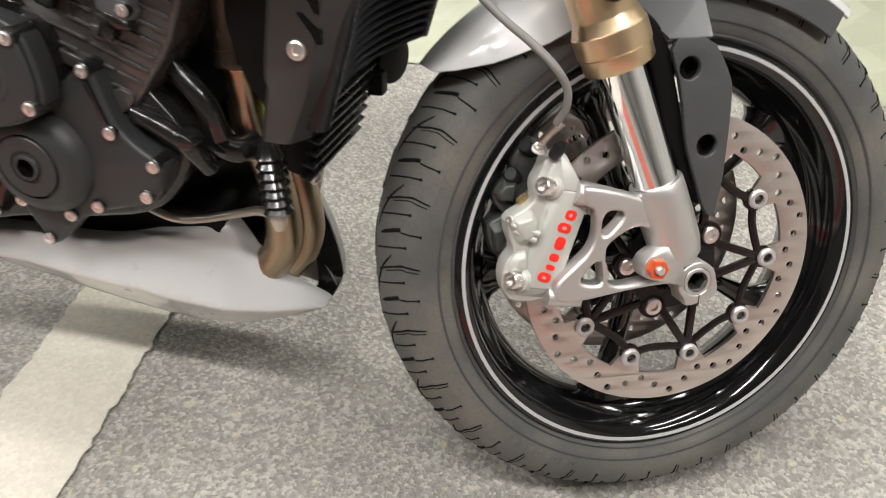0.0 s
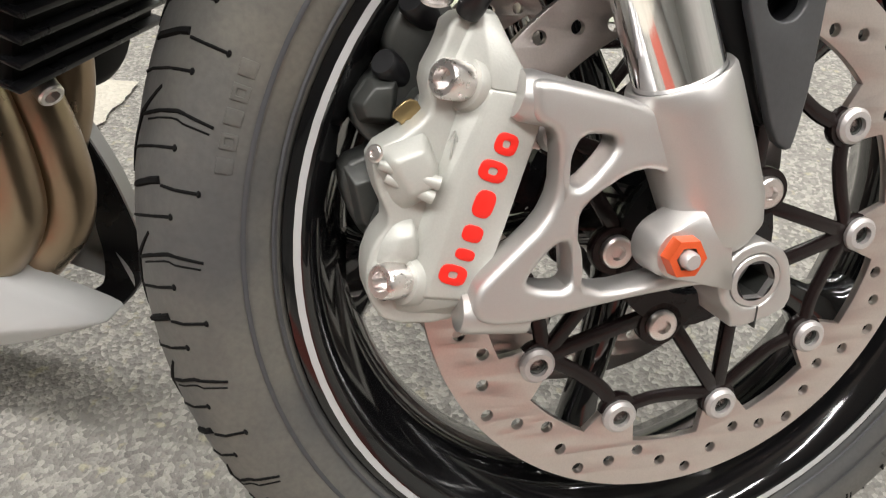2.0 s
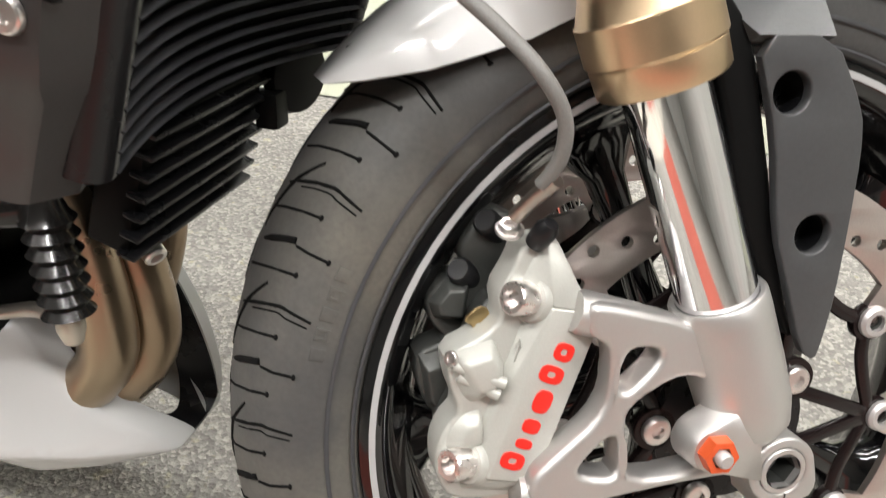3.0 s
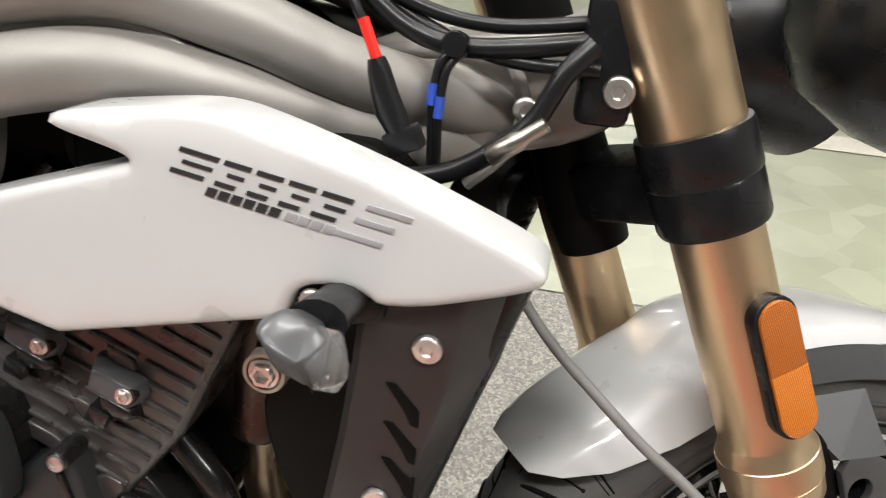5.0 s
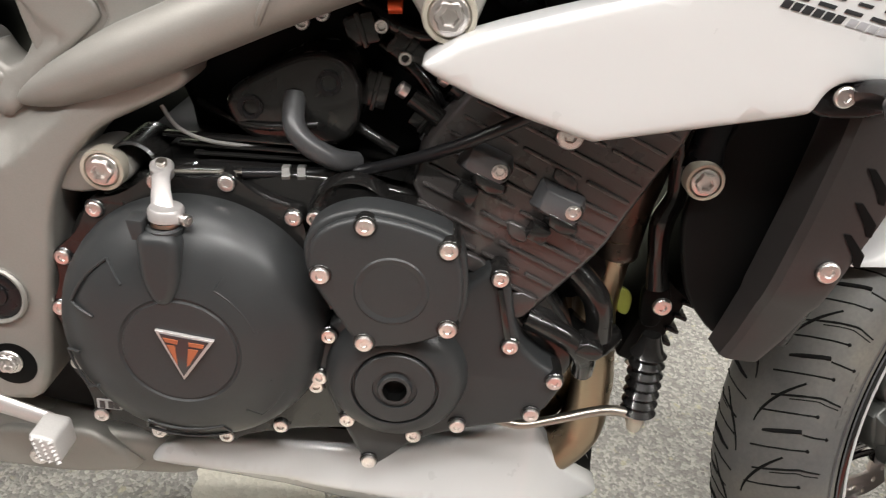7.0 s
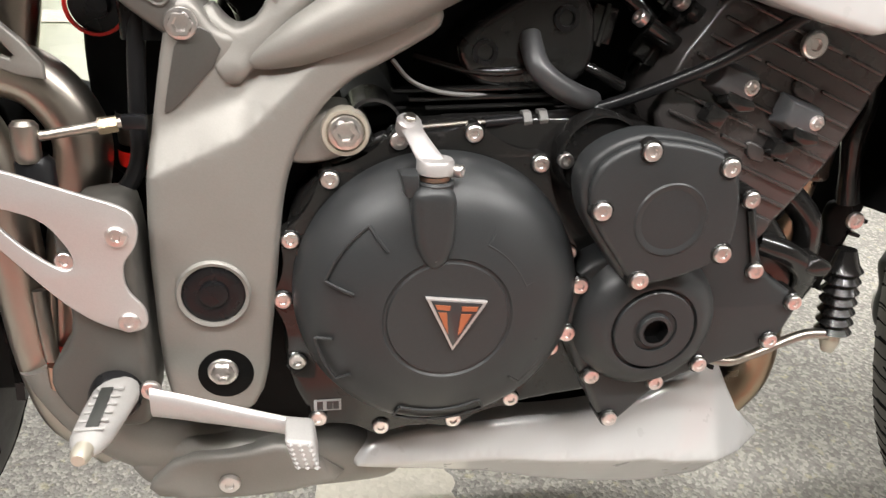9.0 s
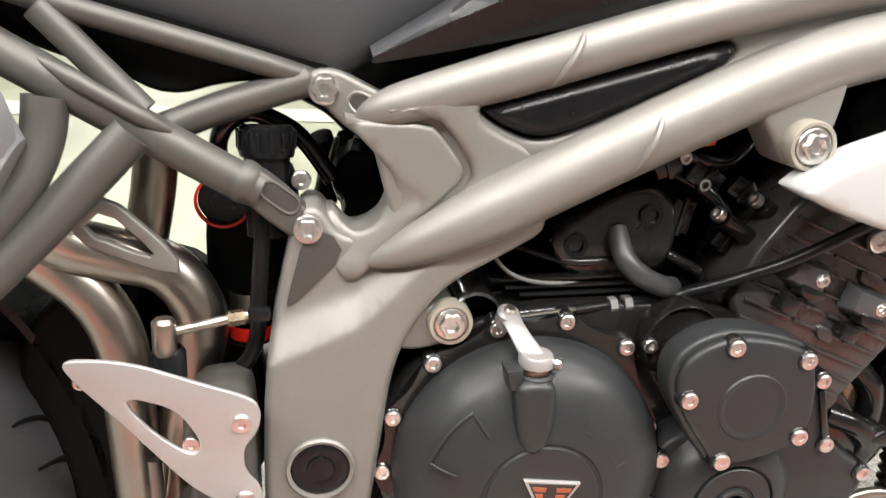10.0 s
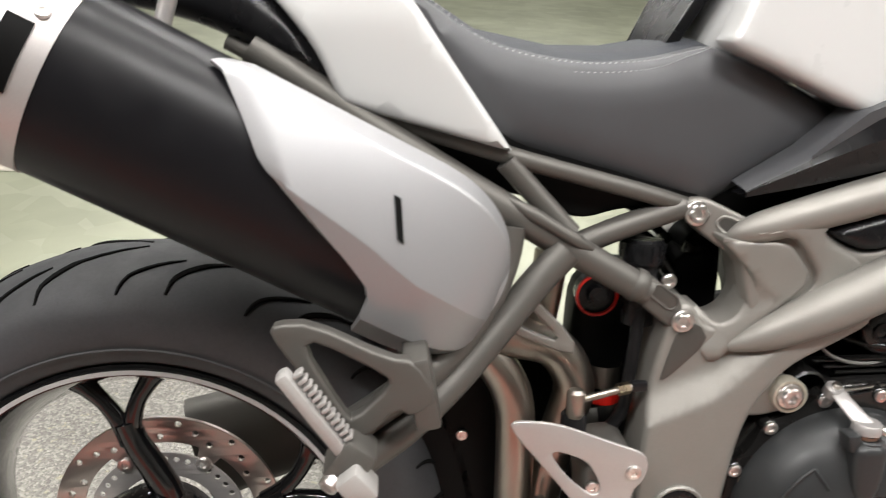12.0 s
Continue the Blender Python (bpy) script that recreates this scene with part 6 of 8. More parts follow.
# release arm on top of the cover
part("arm_pod", plate([(-0.7945, 0.532), (-0.7645, 0.532), (-0.7640, 0.500), (-0.7655, 0.486), (-0.7715, 0.4745), (-0.7790, 0.4720), (-0.7860, 0.4760), (-0.7920, 0.490), (-0.7945, 0.510)], -0.2145, -0.190, 0.008, soft=2, steps=4), COVER, clutch, "black release shaft housing")
part("pod_lug", hull(raised([(-0.8030, 0.5400), (-0.7900, 0.5400), (-0.7900, 0.5220), (-0.7985, 0.5220)], -0.192, [(-0.8020, 0.5395), (-0.7900, 0.5395), (-0.7900, 0.5240), (-0.7980, 0.5240)], -0.2085), 0.001), COVER, clutch)
part("pod_mouth", lathe([(0.0125, -0.002), (0.0130, 0.002), (0.0110, 0.0035), (0.0090, 0.0025), (0.0090, -0.002)], (-0.7780, -0.198, 0.530), (0, 0, 1), 28), COVER, clutch)
part("shaft", lathe([(0.0085, -0.004), (0.0085, 0.010), (0.0105, 0.011), (0.0105, 0.014)], (-0.7780, -0.195, 0.522), (0, 0, 1), 20), COPPER, clutch, "copper coloured shaft")
lever = part("release_arm", joined(lathe([(0.0, 0.0), (0.0105, 0.0), (0.0128, 0.0015), (0.0128, 0.0085), (0.0115, 0.0105), (0.0, 0.0110)], (-0.7775, -0.194, 0.5360), (0, 0, 1), 32),
             loft([[(c[0] + w * math.cos(a), c[1] + 0.0055 * math.sin(a), c[2] + 0.3 * w * math.cos(a)) for a in np.linspace(0, 2 * math.pi, 15)[:-1]] for c, w in (((-0.7785, -0.196, 0.5385), 0.0100), ((-0.7805, -0.193, 0.5450), 0.0082), ((-0.7850, -0.182, 0.5515), 0.0072), ((-0.7885, -0.171, 0.5570), 0.0066), ((-0.7905, -0.163, 0.5610), 0.0072), ((-0.7910, -0.160, 0.5630), 0.0060))]),
             lathe([(0.0, -0.006), (0.0078, -0.006), (0.0088, -0.004), (0.0088, 0.004), (0.0070, 0.006), (0.0, 0.006)], (-0.7915, -0.159, 0.5600), (0.1, -0.4, 0.9), 24),
             hull([(-0.7775, -0.204, 0.5345), (-0.7775, -0.190, 0.5345), (-0.7650, -0.200, 0.5350), (-0.7640, -0.192, 0.5350), (-0.7775, -0.204, 0.5430), (-0.7775, -0.190, 0.5430), (-0.7655, -0.199, 0.5435), (-0.7640, -0.192, 0.5435)], 0.0015)), SILVER, bike, "silver clutch release arm")
part("pivot_pin", lathe([(0.0042, 0.0), (0.0042, 0.0085), (0.0030, 0.0095), (0, 0.0095)], (-0.7915, -0.159, 0.5600), (0.1, -0.4, 0.9), 16), SATINSTEEL, lever, "steel pin")
bolt((-0.7640, -0.197, 0.5390), 0.0046, lever, "socket", axis=(0.85, -0.5, 0))
cab = part("clutch_cable", tube([(-0.660, -0.140, 0.564), (-0.640, -0.142, 0.571), (-0.616, -0.152, 0.583), (-0.575, -0.168, 0.606), (-0.53, -0.178, 0.635), (-0.50, -0.18, 0.655)], 0.0048, 12), CABLE, bike, "black clutch cable with steel adjuster")
part("inner_wire", tube([(-0.788, -0.158, 0.5585), (-0.745, -0.150, 0.5600), (-0.715, -0.143, 0.5595)], 0.0017, 8, 2), SATINSTEEL, cab, "thin steel wire")
part("adjuster", joined(tube([(-0.735, -0.146, 0.5585), (-0.705, -0.141, 0.560)], 0.0042, 12, 1), tube([(-0.692, -0.140, 0.561), (-0.655, -0.140, 0.5655)], 0.0046, 12, 1)), CABLE, cab, "threaded steel adjuster")
for x, z in ((-0.702, 0.560), (-0.690, 0.5612)):
    part("nut", lathe([(0.004, -0.003), (0.0072, -0.003), (0.0072, 0.003), (0.004, 0.003)], (x, -0.1405, z), (1, 0.05, 0.1), 6), HOSE, cab)

# small upper cover
pick_pts = [(-0.678, 0.530), (-0.672, 0.548), (-0.655, 0.560), (-0.633, 0.5665), (-0.602, 0.563), (-0.574, 0.555), (-0.562, 0.543), (-0.556, 0.520), (-0.554, 0.495), (-0.558, 0.477), (-0.575, 0.463), (-0.600, 0.454), (-0.622, 0.450), (-0.637, 0.455), (-0.650, 0.474), (-0.664, 0.492), (-0.674, 0.510)]
pick = part("pickup_cover", plate(pick_pts, -0.204, -0.178, 0.004, steps=3), COVER, bike, "small satin black upper engine cover")
part("cover_base", plate([(-0.615 + 0.86 * (x + 0.615), 0.508 + 0.86 * (z - 0.508)) for x, z in pick_pts], -0.180, -0.140, 0.003), BLACKENG, pick, "glossy black base of the cover")
part("cover_face", plate([(-0.613 + 0.93 * (x + 0.613), 0.507 + 0.93 * (z - 0.507)) for x, z in pick_pts], -0.2105, -0.202, 0.004, steps=4), COVER, pick)
part("cover_ring", lathe([(0.0285, -0.001), (0.0265, 0.0012), (0.0240, 0.0012), (0.0215, -0.0004), (0.0190, -0.0006), (0, 0.0)], (-0.611, -0.2105, 0.505), (0, -1, 0), 48), COVER, pick)
for x, z in ((-0.633, 0.555), (-0.573, 0.543), (-0.567, 0.478), (-0.628, 0.459), (-0.663, 0.513)):
    part("bolt_boss", lathe([(0.0092, -0.03), (0.0086, 0.002), (0.0078, 0.003), (0, 0.003)], (x, -0.2085, z), (0, -1, 0), 20), BLACKENG, pick)
    bolt((x, -0.2110, z), 0.0068, pick, "button")
part("timing_hub", lathe([(0.034, 0.0), (0.034, 0.02), (0.031, 0.024), (0.030, 0.020), (0, 0.020)], (-0.648, -0.140, 0.536), (0, -1, 0), 40), BLACKENG, bike, "round black hub behind the cover")
bolt((-0.676, -0.160, 0.535), 0.0058, pick, "socket")
# lower cover with its plug
lower = part("starter_cover", plate([(-0.672, 0.405), (-0.664, 0.447), (-0.640, 0.462), (-0.560, 0.49), (-0.538, 0.512), (-0.524, 0.514), (-0.508, 0.45), (-0.485, 0.430), (-0.464, 0.420), (-0.464, 0.41), (-0.480, 0.374), (-0.546, 0.355), (-0.580, 0.340), (-0.612, 0.306), (-0.622, 0.306), (-0.646, 0.352), (-0.660, 0.385)], -0.175, -0.140, 0.006, steps=3), COVER, bike, "satin black lower engine cover")
part("plug_boss", lathe([(0.060, -0.002), (0.056, 0.010), (0.050, 0.018), (0.042, 0.0225), (0.0362, 0.0240), (0.0352, 0.0238), (0.0348, 0.0200), (0.0328, 0.0200), (0.0324, 0.0242), (0.0316, 0.0250), (0.0180, 0.0252), (0.0176, 0.0232), (0.0140, 0.0232), (0.0136, 0.0262), (0.0130, 0.0270), (0.010, 0.0270)], (-0.602, -0.173, 0.409), (0, -1, 0), 56), COVER, lower, "round screwed plug")
part("plug_socket", lathe([(0.0102, 0.027), (0.0098, 0.018), (0, 0.018)], (-0.602, -0.173, 0.409), (0, -1, 0), 6), DEEP, lower, "dark hexagon socket")
for x, z in ((-0.665, 0.399), (-0.659, 0.440), (-0.514, 0.447), (-0.473, 0.417), (-0.487, 0.382), (-0.547, 0.363), (-0.583, 0.348), (-0.619, 0.315), (-0.640, 0.358), (-0.530, 0.507)):
    part("bolt_boss", lathe([(0.0085, -0.02), (0.0080, 0.003), (0.0070, 0.004), (0, 0.004)], (x, -0.1735, z), (0, -1, 0), 20), BLACKENG, lower)
    bolt((x, -0.1775, z), 0.0066, lower, "button")
part("rib", bar((-0.529, -0.1755, 0.498), (-0.516, -0.1755, 0.452), 0.006, 0.005, 0.001), BLACKENG, lower)

# cylinder head and block, tilted forwards, with ribs
BLOCK_EDGE = [(-0.606, 0.556), (-0.598, 0.600), (-0.560, 0.655), (-0.50, 0.70), (-0.395, 0.69), (-0.403, 0.630), (-0.4235, 0.589), (-0.440, 0.553), (-0.450, 0.529), (-0.4734, 0.497), (-0.505, 0.455), (-0.53, 0.47)]
head_block = part("cylinder_block", plate(BLOCK_EDGE, -0.152, 0.15, 0.005, soft=1), BLOCK, bike, "satin black ribbed cylinder block")
fin_dir, fin_up = Vector((0.925, -0.380)), Vector((0.380, 0.925))
for i in range(12):
    o = Vector((-0.51, 0.57)) + fin_up * (-0.078 + 0.0150 * i)
    hits = []
    for a, b in zip(BLOCK_EDGE, BLOCK_EDGE[1:] + BLOCK_EDGE[:1]):
        da, db = (Vector(a) - o).dot(fin_up), (Vector(b) - o).dot(fin_up)
        if (da < 0) != (db < 0):
            hits.append((Vector(a).lerp(Vector(b), da / (da - db)) - o).dot(fin_dir))
    t0, t1 = min(hits) + 0.005, max(hits) - 0.003
    stops_ = [t0] + [t0 + (t1 - t0) * f for f in ((0.34, 0.71) if i % 2 else (0.52,))] + [t1]
    for u0, u1 in zip(stops_, stops_[1:]):
        a, b = o + fin_dir * (u0 + 0.002), o + fin_dir * (u1 - 0.003)
        part("rib", bar((a.x, -0.152, a.y), (b.x, -0.152, b.y), 0.0060, 0.0030, 0.0012), BLOCK, head_block)
for q, d in (([(-0.500, 0.595), (-0.482, 0.586), (-0.480, 0.574), (-0.500, 0.582)], 0.004), ([(-0.513, 0.488), (-0.492, 0.480), (-0.508, 0.458), (-0.524, 0.470)], 0.005), ([(-0.575, 0.524), (-0.537, 0.509), (-0.541, 0.496), (-0.570, 0.508)], 0.006), ([(-0.530, 0.548), (-0.512, 0.541), (-0.512, 0.528), (-0.527, 0.533)], 0.004)):
    part("pad", plate(q, -0.152 - d, -0.148, 0.002, soft=1), BLOCK, head_block)
for bx, bz in ((-0.5415, 0.5895), (-0.4825, 0.5635)):
    at = Matrix.Translation((bx, -0.157, bz)) @ Matrix.Rotation(radians(23), 4, "Y")
    coil = part("coil_cover", hull([at @ Vector(p) for p in raised([(-0.032, 0.010), (0.006, 0.012), (0.012, 0.002), (0.010, -0.020), (-0.030, -0.014)], 0.004, [(-0.026, 0.006), (0.002, 0.008), (0.006, -0.012), (-0.024, -0.010)], -0.010)], 0.0015), COILGREY, bike, "small grey coil cover")
    part("coil_plug", hull([at @ Vector(p) for p in raised([(-0.020, -0.006), (0.010, -0.006), (0.016, -0.014), (0.000, -0.023), (-0.014, -0.020)], 0.0, [(-0.015, -0.009), (0.008, -0.008), (0.011, -0.014), (0.000, -0.019), (-0.011, -0.017)], -0.011)], 0.0012), BLACKENG, coil, "dark plug")
    part("coil_foot", box((-0.020, -0.009, -0.036), (-0.004, 0.006, -0.022), 0.002, at), BLACKENG, coil)
    part("coil_foot", lathe([(0.0085, -0.012), (0.0080, 0.004), (0.0, 0.004)], (bx, -0.162, bz), (0, -1, 0), 18), BLACKENG, coil)
    bolt((bx, -0.166, bz), 0.0062, coil, "flange")
bolt((-0.494, -0.158, 0.620), 0.0105, head_block, "button")
for i in range(2):
    p = Vector((-0.612 + 0.03 * i, -0.130, 0.628 + 0.012 * i))
    part("injector", tube([p, p + Vector((0.045, 0.0, -0.028))], 0.0075, 12, 1), BLACKENG, head_block, "black injector body")
    bolt(tuple(p + Vector((-0.004, 0, 0.003))), 0.0060, head_block, "socket", axis=(-0.85, -0.2, 0.5))
# dark inner masses, added to close gaps: air box area, gearbox top, inner frame
part("air_box", plate([(-0.80, 0.60), (-0.88, 0.70), (-0.60, 0.82), (-0.42, 0.80), (-0.40, 0.68), (-0.55, 0.60), (-0.60, 0.56), (-0.70, 0.55), (-0.79, 0.55)], -0.075, 0.10, 0.01), DEEP, bike, "near-black mass filling the air box area")
part("air_box", plate([(-0.54, 0.74), (-0.40, 0.76), (-0.30, 0.74), (-0.34, 0.66), (-0.40, 0.62), (-0.50, 0.66)], -0.14, 0.12, 0.01), DEEP, bike, "near-black mass filling behind the side panel")
# Two fillers, added to keep see-through gaps as dark as shade.
part("engine_filler", plate([(-0.97, 0.30), (-0.95, 0.56), (-0.86, 0.585), (-0.82, 0.55), (-0.82, 0.285), (-0.90, 0.285)], -0.11, 0.05, 0.004), DEEP, bike, "near-black fill behind the gearbox")
part("head_filler", plate([(-0.50, 0.45), (-0.50, 0.68), (-0.40, 0.70), (-0.385, 0.62), (-0.41, 0.56), (-0.43, 0.45)], -0.095, 0.10, 0.006), DEEP, bike, "near-black fill at the cylinder head")
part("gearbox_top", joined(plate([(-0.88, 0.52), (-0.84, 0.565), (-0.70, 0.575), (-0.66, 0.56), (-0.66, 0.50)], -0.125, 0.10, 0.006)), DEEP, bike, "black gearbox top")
for k in range(4):
    part("gearbox_rib", bar((-0.80 + 0.012 * k, -0.128, 0.578 - 0.006 * k), (-0.690 + 0.01 * k, -0.128, 0.582 - 0.006 * k), 0.010, 0.003, 0.001), BLACKENG, bike, "black casting rib")
throttle = part("throttle_body", plate([(-0.755, 0.607), (-0.744, 0.623), (-0.70, 0.650), (-0.672, 0.655), (-0.652, 0.640), (-0.648, 0.603), (-0.66, 0.583), (-0.70, 0.575), (-0.742, 0.582)], -0.128, -0.06, 0.006), BLACKENG, bike, "black plastic throttle housing")
for x, z in ((-0.733, 0.606), (-0.674, 0.631)):
    part("socket_ring", lathe([(0.0095, -0.004), (0.0095, 0.003), (0.0060, 0.003), (0.0055, -0.001), (0, -0.001)], (x, -0.1275, z), (0, -1, 0), 24), PLASTIC, throttle)
part("vent_hose", tube([(-0.700, -0.125, 0.618), (-0.697, -0.142, 0.600), (-0.685, -0.148, 0.588), (-0.665, -0.146, 0.578), (-0.650, -0.132, 0.572)], 0.0085, 14), STAY, throttle, "bent grey-black hose")
part("thin_cable", tube([(-0.800, -0.13, 0.600), (-0.785, -0.135, 0.585), (-0.755, -0.135, 0.577), (-0.70, -0.12, 0.574)], 0.0017, 8), HOSE, bike, "thin grey wire")
for x, z in ((-0.620, 0.650), (-0.640, 0.672), (-0.700, 0.668), (-0.685, 0.676)):
    bolt((x, -0.10, z), 0.0055, bike, "socket", name="screw")
part("clip", lathe([(0.006, -0.005), (0.006, 0.005)], (-0.630, -0.115, 0.690), (1, 0, 0.1), 14), ORANGE, bike, "small orange hose clip")
for k in range(3):
    part("rocker_bump", lathe([(0.026, -0.03), (0.026, 0.0), (0.022, 0.008), (0, 0.010)], (-0.525 + 0.055 * k, -0.105, 0.715 + 0.012 * k), (0.2, -0.95, 0.2), 24), PLASTIC, bike, "round black cap behind the panel")

# exhaust headers
HEADERS = (
    (-0.085, [(-0.425, -0.078, 0.50), (-0.424, -0.066, 0.43), (-0.412, -0.054, 0.37), (-0.4055, -0.050, 0.31), (-0.410, -0.050, 0.267), (-0.437, -0.050, 0.233), (-0.475, -0.050, 0.217), (-0.56, -0.050, 0.215)]),
    (-0.020, [(-0.425, -0.020, 0.50), (-0.420, -0.020, 0.43), (-0.404, -0.018, 0.36), (-0.395, -0.014, 0.31), (-0.397, -0.011, 0.265), (-0.413, -0.018, 0.232), (-0.452, -0.026, 0.208), (-0.56, -0.030, 0.208)]),
    (0.045, [(-0.425, 0.043, 0.50), (-0.420, 0.040, 0.43), (-0.407, 0.034, 0.36), (-0.412, 0.023, 0.31), (-0.430, 0.015, 0.27), (-0.460, 0.010, 0.24), (-0.50, 0.005, 0.23), (-0.56, 0.0, 0.23)]))
for y, way in HEADERS:
    pipe = part("header_pipe", tube([(-0.435, y, 0.605), (-0.418, y, 0.580), (-0.420, y, 0.552)] + way, [0.0195, 0.020, 0.019, 0.0195, 0.020, 0.0205, 0.0215, 0.022, 0.0225, 0.0225, 0.0225], 18), HEADER, bike, "heat-tinted steel exhaust header pipe")
    part("header_flange", lathe([(0.0, -0.03), (0.024, -0.03), (0.025, 0.0), (0.0225, 0.022), (0.0212, 0.030), (0.0210, 0.074), (0.0218, 0.078), (0.0205, 0.082)], (-0.4185, y, 0.578), (-0.07, 0, -1), 24), SLEEVE, pipe, "black header collar")
    part("weld_ring", lathe([(0.0195, -0.003), (0.0212, 0.0), (0.0195, 0.003)], (-0.4235, y, 0.515), (-0.1, 0, 1), 24), HEADER, pipe, "golden weld ring")
# inner chin of the belly panel
def belly_lean(x, z):
    zc = float(np.interp(x, [-0.83, -0.70, -0.55, -0.369], [0.252, 0.250, 0.232, 0.176]))
    yc = float(np.interp(x, [-0.83, -0.65, -0.58, -0.52, -0.465, -0.42, -0.369], [-0.134, -0.139, -0.137, -0.129, -0.112, -0.082, -0.036]))
    return yc + (0.36 * (z - zc) if z > zc else 0.80 * (zc - z))


belly_out = [(-0.832, 0.250), (-0.808, 0.274), (-0.719, 0.282), (-0.606, 0.281), (-0.568, 0.287), (-0.468, 0.304), (-0.462, 0.300), (-0.437, 0.254), (-0.409, 0.217), (-0.368, 0.178), (-0.370, 0.172), (-0.545, 0.153), (-0.553, 0.154), (-0.605, 0.171), (-0.735, 0.222), (-0.817, 0.241)]
belly_crease = [(-0.83, 0.252), (-0.70, 0.250), (-0.55, 0.232), (-0.37, 0.1765)]
belly = part("belly_panel", panel(belly_out, 0.004, 0.005, 0.005, 0.022, 0.010, lean=belly_lean, crease=belly_crease), WHITE, bike, "gloss white pointed belly panel")
mirror = panel(belly_out, 0.004, 0.005, 0.005, 0.022, 0.014, lean=belly_lean)
mirror.transform(Matrix.Diagonal((1, -1, 1, 1)))
bmesh.ops.reverse_faces(mirror, faces=mirror.faces)
part("belly_panel", mirror, WHITE, bike, "gloss white belly panel of the far side")
edge_a = curve_points([(-0.403, 0.030, 0.306), (-0.3925, 0.030, 0.284), (-0.383, 0.030, 0.260), (-0.3725, 0.030, 0.222), (-0.3675, 0.028, 0.190), (-0.3690, 0.012, 0.176), (-0.3720, -0.012, 0.172), (-0.3770, -0.038, 0.1765)], 6)
edge_b = curve_points([(-0.4065, 0.030, 0.304), (-0.4000, 0.030, 0.280), (-0.4015, 0.030, 0.250), (-0.4060, 0.030, 0.221), (-0.4010, 0.024, 0.197), (-0.3955, 0.008, 0.178), (-0.4000, -0.014, 0.181), (-0.4060, -0.042, 0.192)], 6)
edge_c = curve_points([(-0.408, 0.042, 0.3125), (-0.3845, 0.042, 0.262), (-0.3715, 0.038, 0.217), (-0.3680, 0.030, 0.188)], 10)
edge_d = curve_points([(-0.404, 0.029, 0.306), (-0.386, 0.029, 0.266), (-0.3735, 0.029, 0.222), (-0.3685, 0.027, 0.188)], 10)
chin = loft([list(q) for q in zip(edge_a, edge_b)], closed=False)
bmesh.ops.solidify(chin, geom=list(chin.faces), thickness=0.003)
part("chin", chin, PLASTIC, bike, "black inner chin of the belly panel")
lip = loft([list(q) for q in zip(edge_d, edge_c)], closed=False)
bmesh.ops.solidify(lip, geom=list(lip.faces), thickness=0.003)
part("chin_edge", lip, WHITE, bike, "white edge of the belly panel")
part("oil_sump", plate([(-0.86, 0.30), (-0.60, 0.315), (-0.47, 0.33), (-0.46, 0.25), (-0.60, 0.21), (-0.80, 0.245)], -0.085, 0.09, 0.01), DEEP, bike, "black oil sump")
# corrugated boot and its steel link
boot = part("corrugated_boot", lathe([(0.006, -0.062)] + [((0.0125 if i % 2 else 0.0165), -0.060 + 0.0052 * i) for i in range(14)] + [(0.010, 0.016), (0.008, 0.022), (0, 0.022)], (-0.380, -0.114, 0.412), (-0.06, 0.02, 1), 24), BLACKENG, bike, "black corrugated rubber boot")
part("boot_tip", lathe([(0.0085, 0.0), (0.0090, 0.014), (0.006, 0.024), (0.002, 0.026), (0, 0.026)], (-0.377, -0.1155, 0.354), (0.02, 0, -1), 18), CREAM, boot, "pale pink rubber end")
bolt((-0.3765, -0.106, 0.459), 0.0085, boot, "button")
part("boot_mount", joined(plate([(-0.392, 0.470), (-0.362, 0.470), (-0.366, 0.425), (-0.386, 0.425)], -0.088, -0.078, 0.003)), DEEP, boot)
part("boot_mount", plate([(-0.409, 0.458), (-0.392, 0.449), (-0.393, 0.425), (-0.406, 0.43)], -0.072, -0.066, 0.002), YELLOW, boot, "yellow-green painted bracket")
part("link_pipe", tube([(-0.535, -0.128, 0.345), (-0.493, -0.131, 0.334), (-0.460, -0.122, 0.334), (-0.419, -0.114, 0.343), (-0.400, -0.116, 0.349), (-0.384, -0.121, 0.351)], [0.0042, 0.0045, 0.0046, 0.0052, 0.005], 12), SATINSTEEL, bike, "pale steel link pipe")
# water hose and small parts in front of the cylinders
for pts, r in (([(-0.50, -0.15, 0.46), (-0.47, -0.155, 0.450), (-0.448, -0.150, 0.430), (-0.44, -0.13, 0.40)], 0.010), ([(-0.47, -0.12, 0.50), (-0.44, -0.125, 0.47), (-0.43, -0.12, 0.43)], 0.012), ([(-0.46, -0.10, 0.43), (-0.43, -0.10, 0.41), (-0.41, -0.08, 0.41)], 0.015)):
    part("water_hose", tube(pts, r, 12), BLACKENG, bike, "short black water hose")
part("hose_lug", joined(plate([(-0.462, 0.438), (-0.440, 0.430), (-0.432, 0.442), (-0.450, 0.452)], -0.165, -0.140, 0.003)), BLACKENG, bike, "small black casting lug")
# sight hole in the clutch cover
part("sight_ring", lathe([(0.0125, -0.004), (0.0130, 0.002), (0.0115, 0.003), (0.0105, 0.001), (0.0105, -0.004)], (-0.858, -0.1575, 0.463), (0, -1, 0), 28), SATINSTEEL, clutch, "thin steel ring of the oil sight hole")
part("sight_recess", lathe([(0.0105, 0.0), (0, 0.0)], (-0.858, -0.1578, 0.463), (0, -1, 0), 24), DEEP, clutch, "dark oil sight hole")
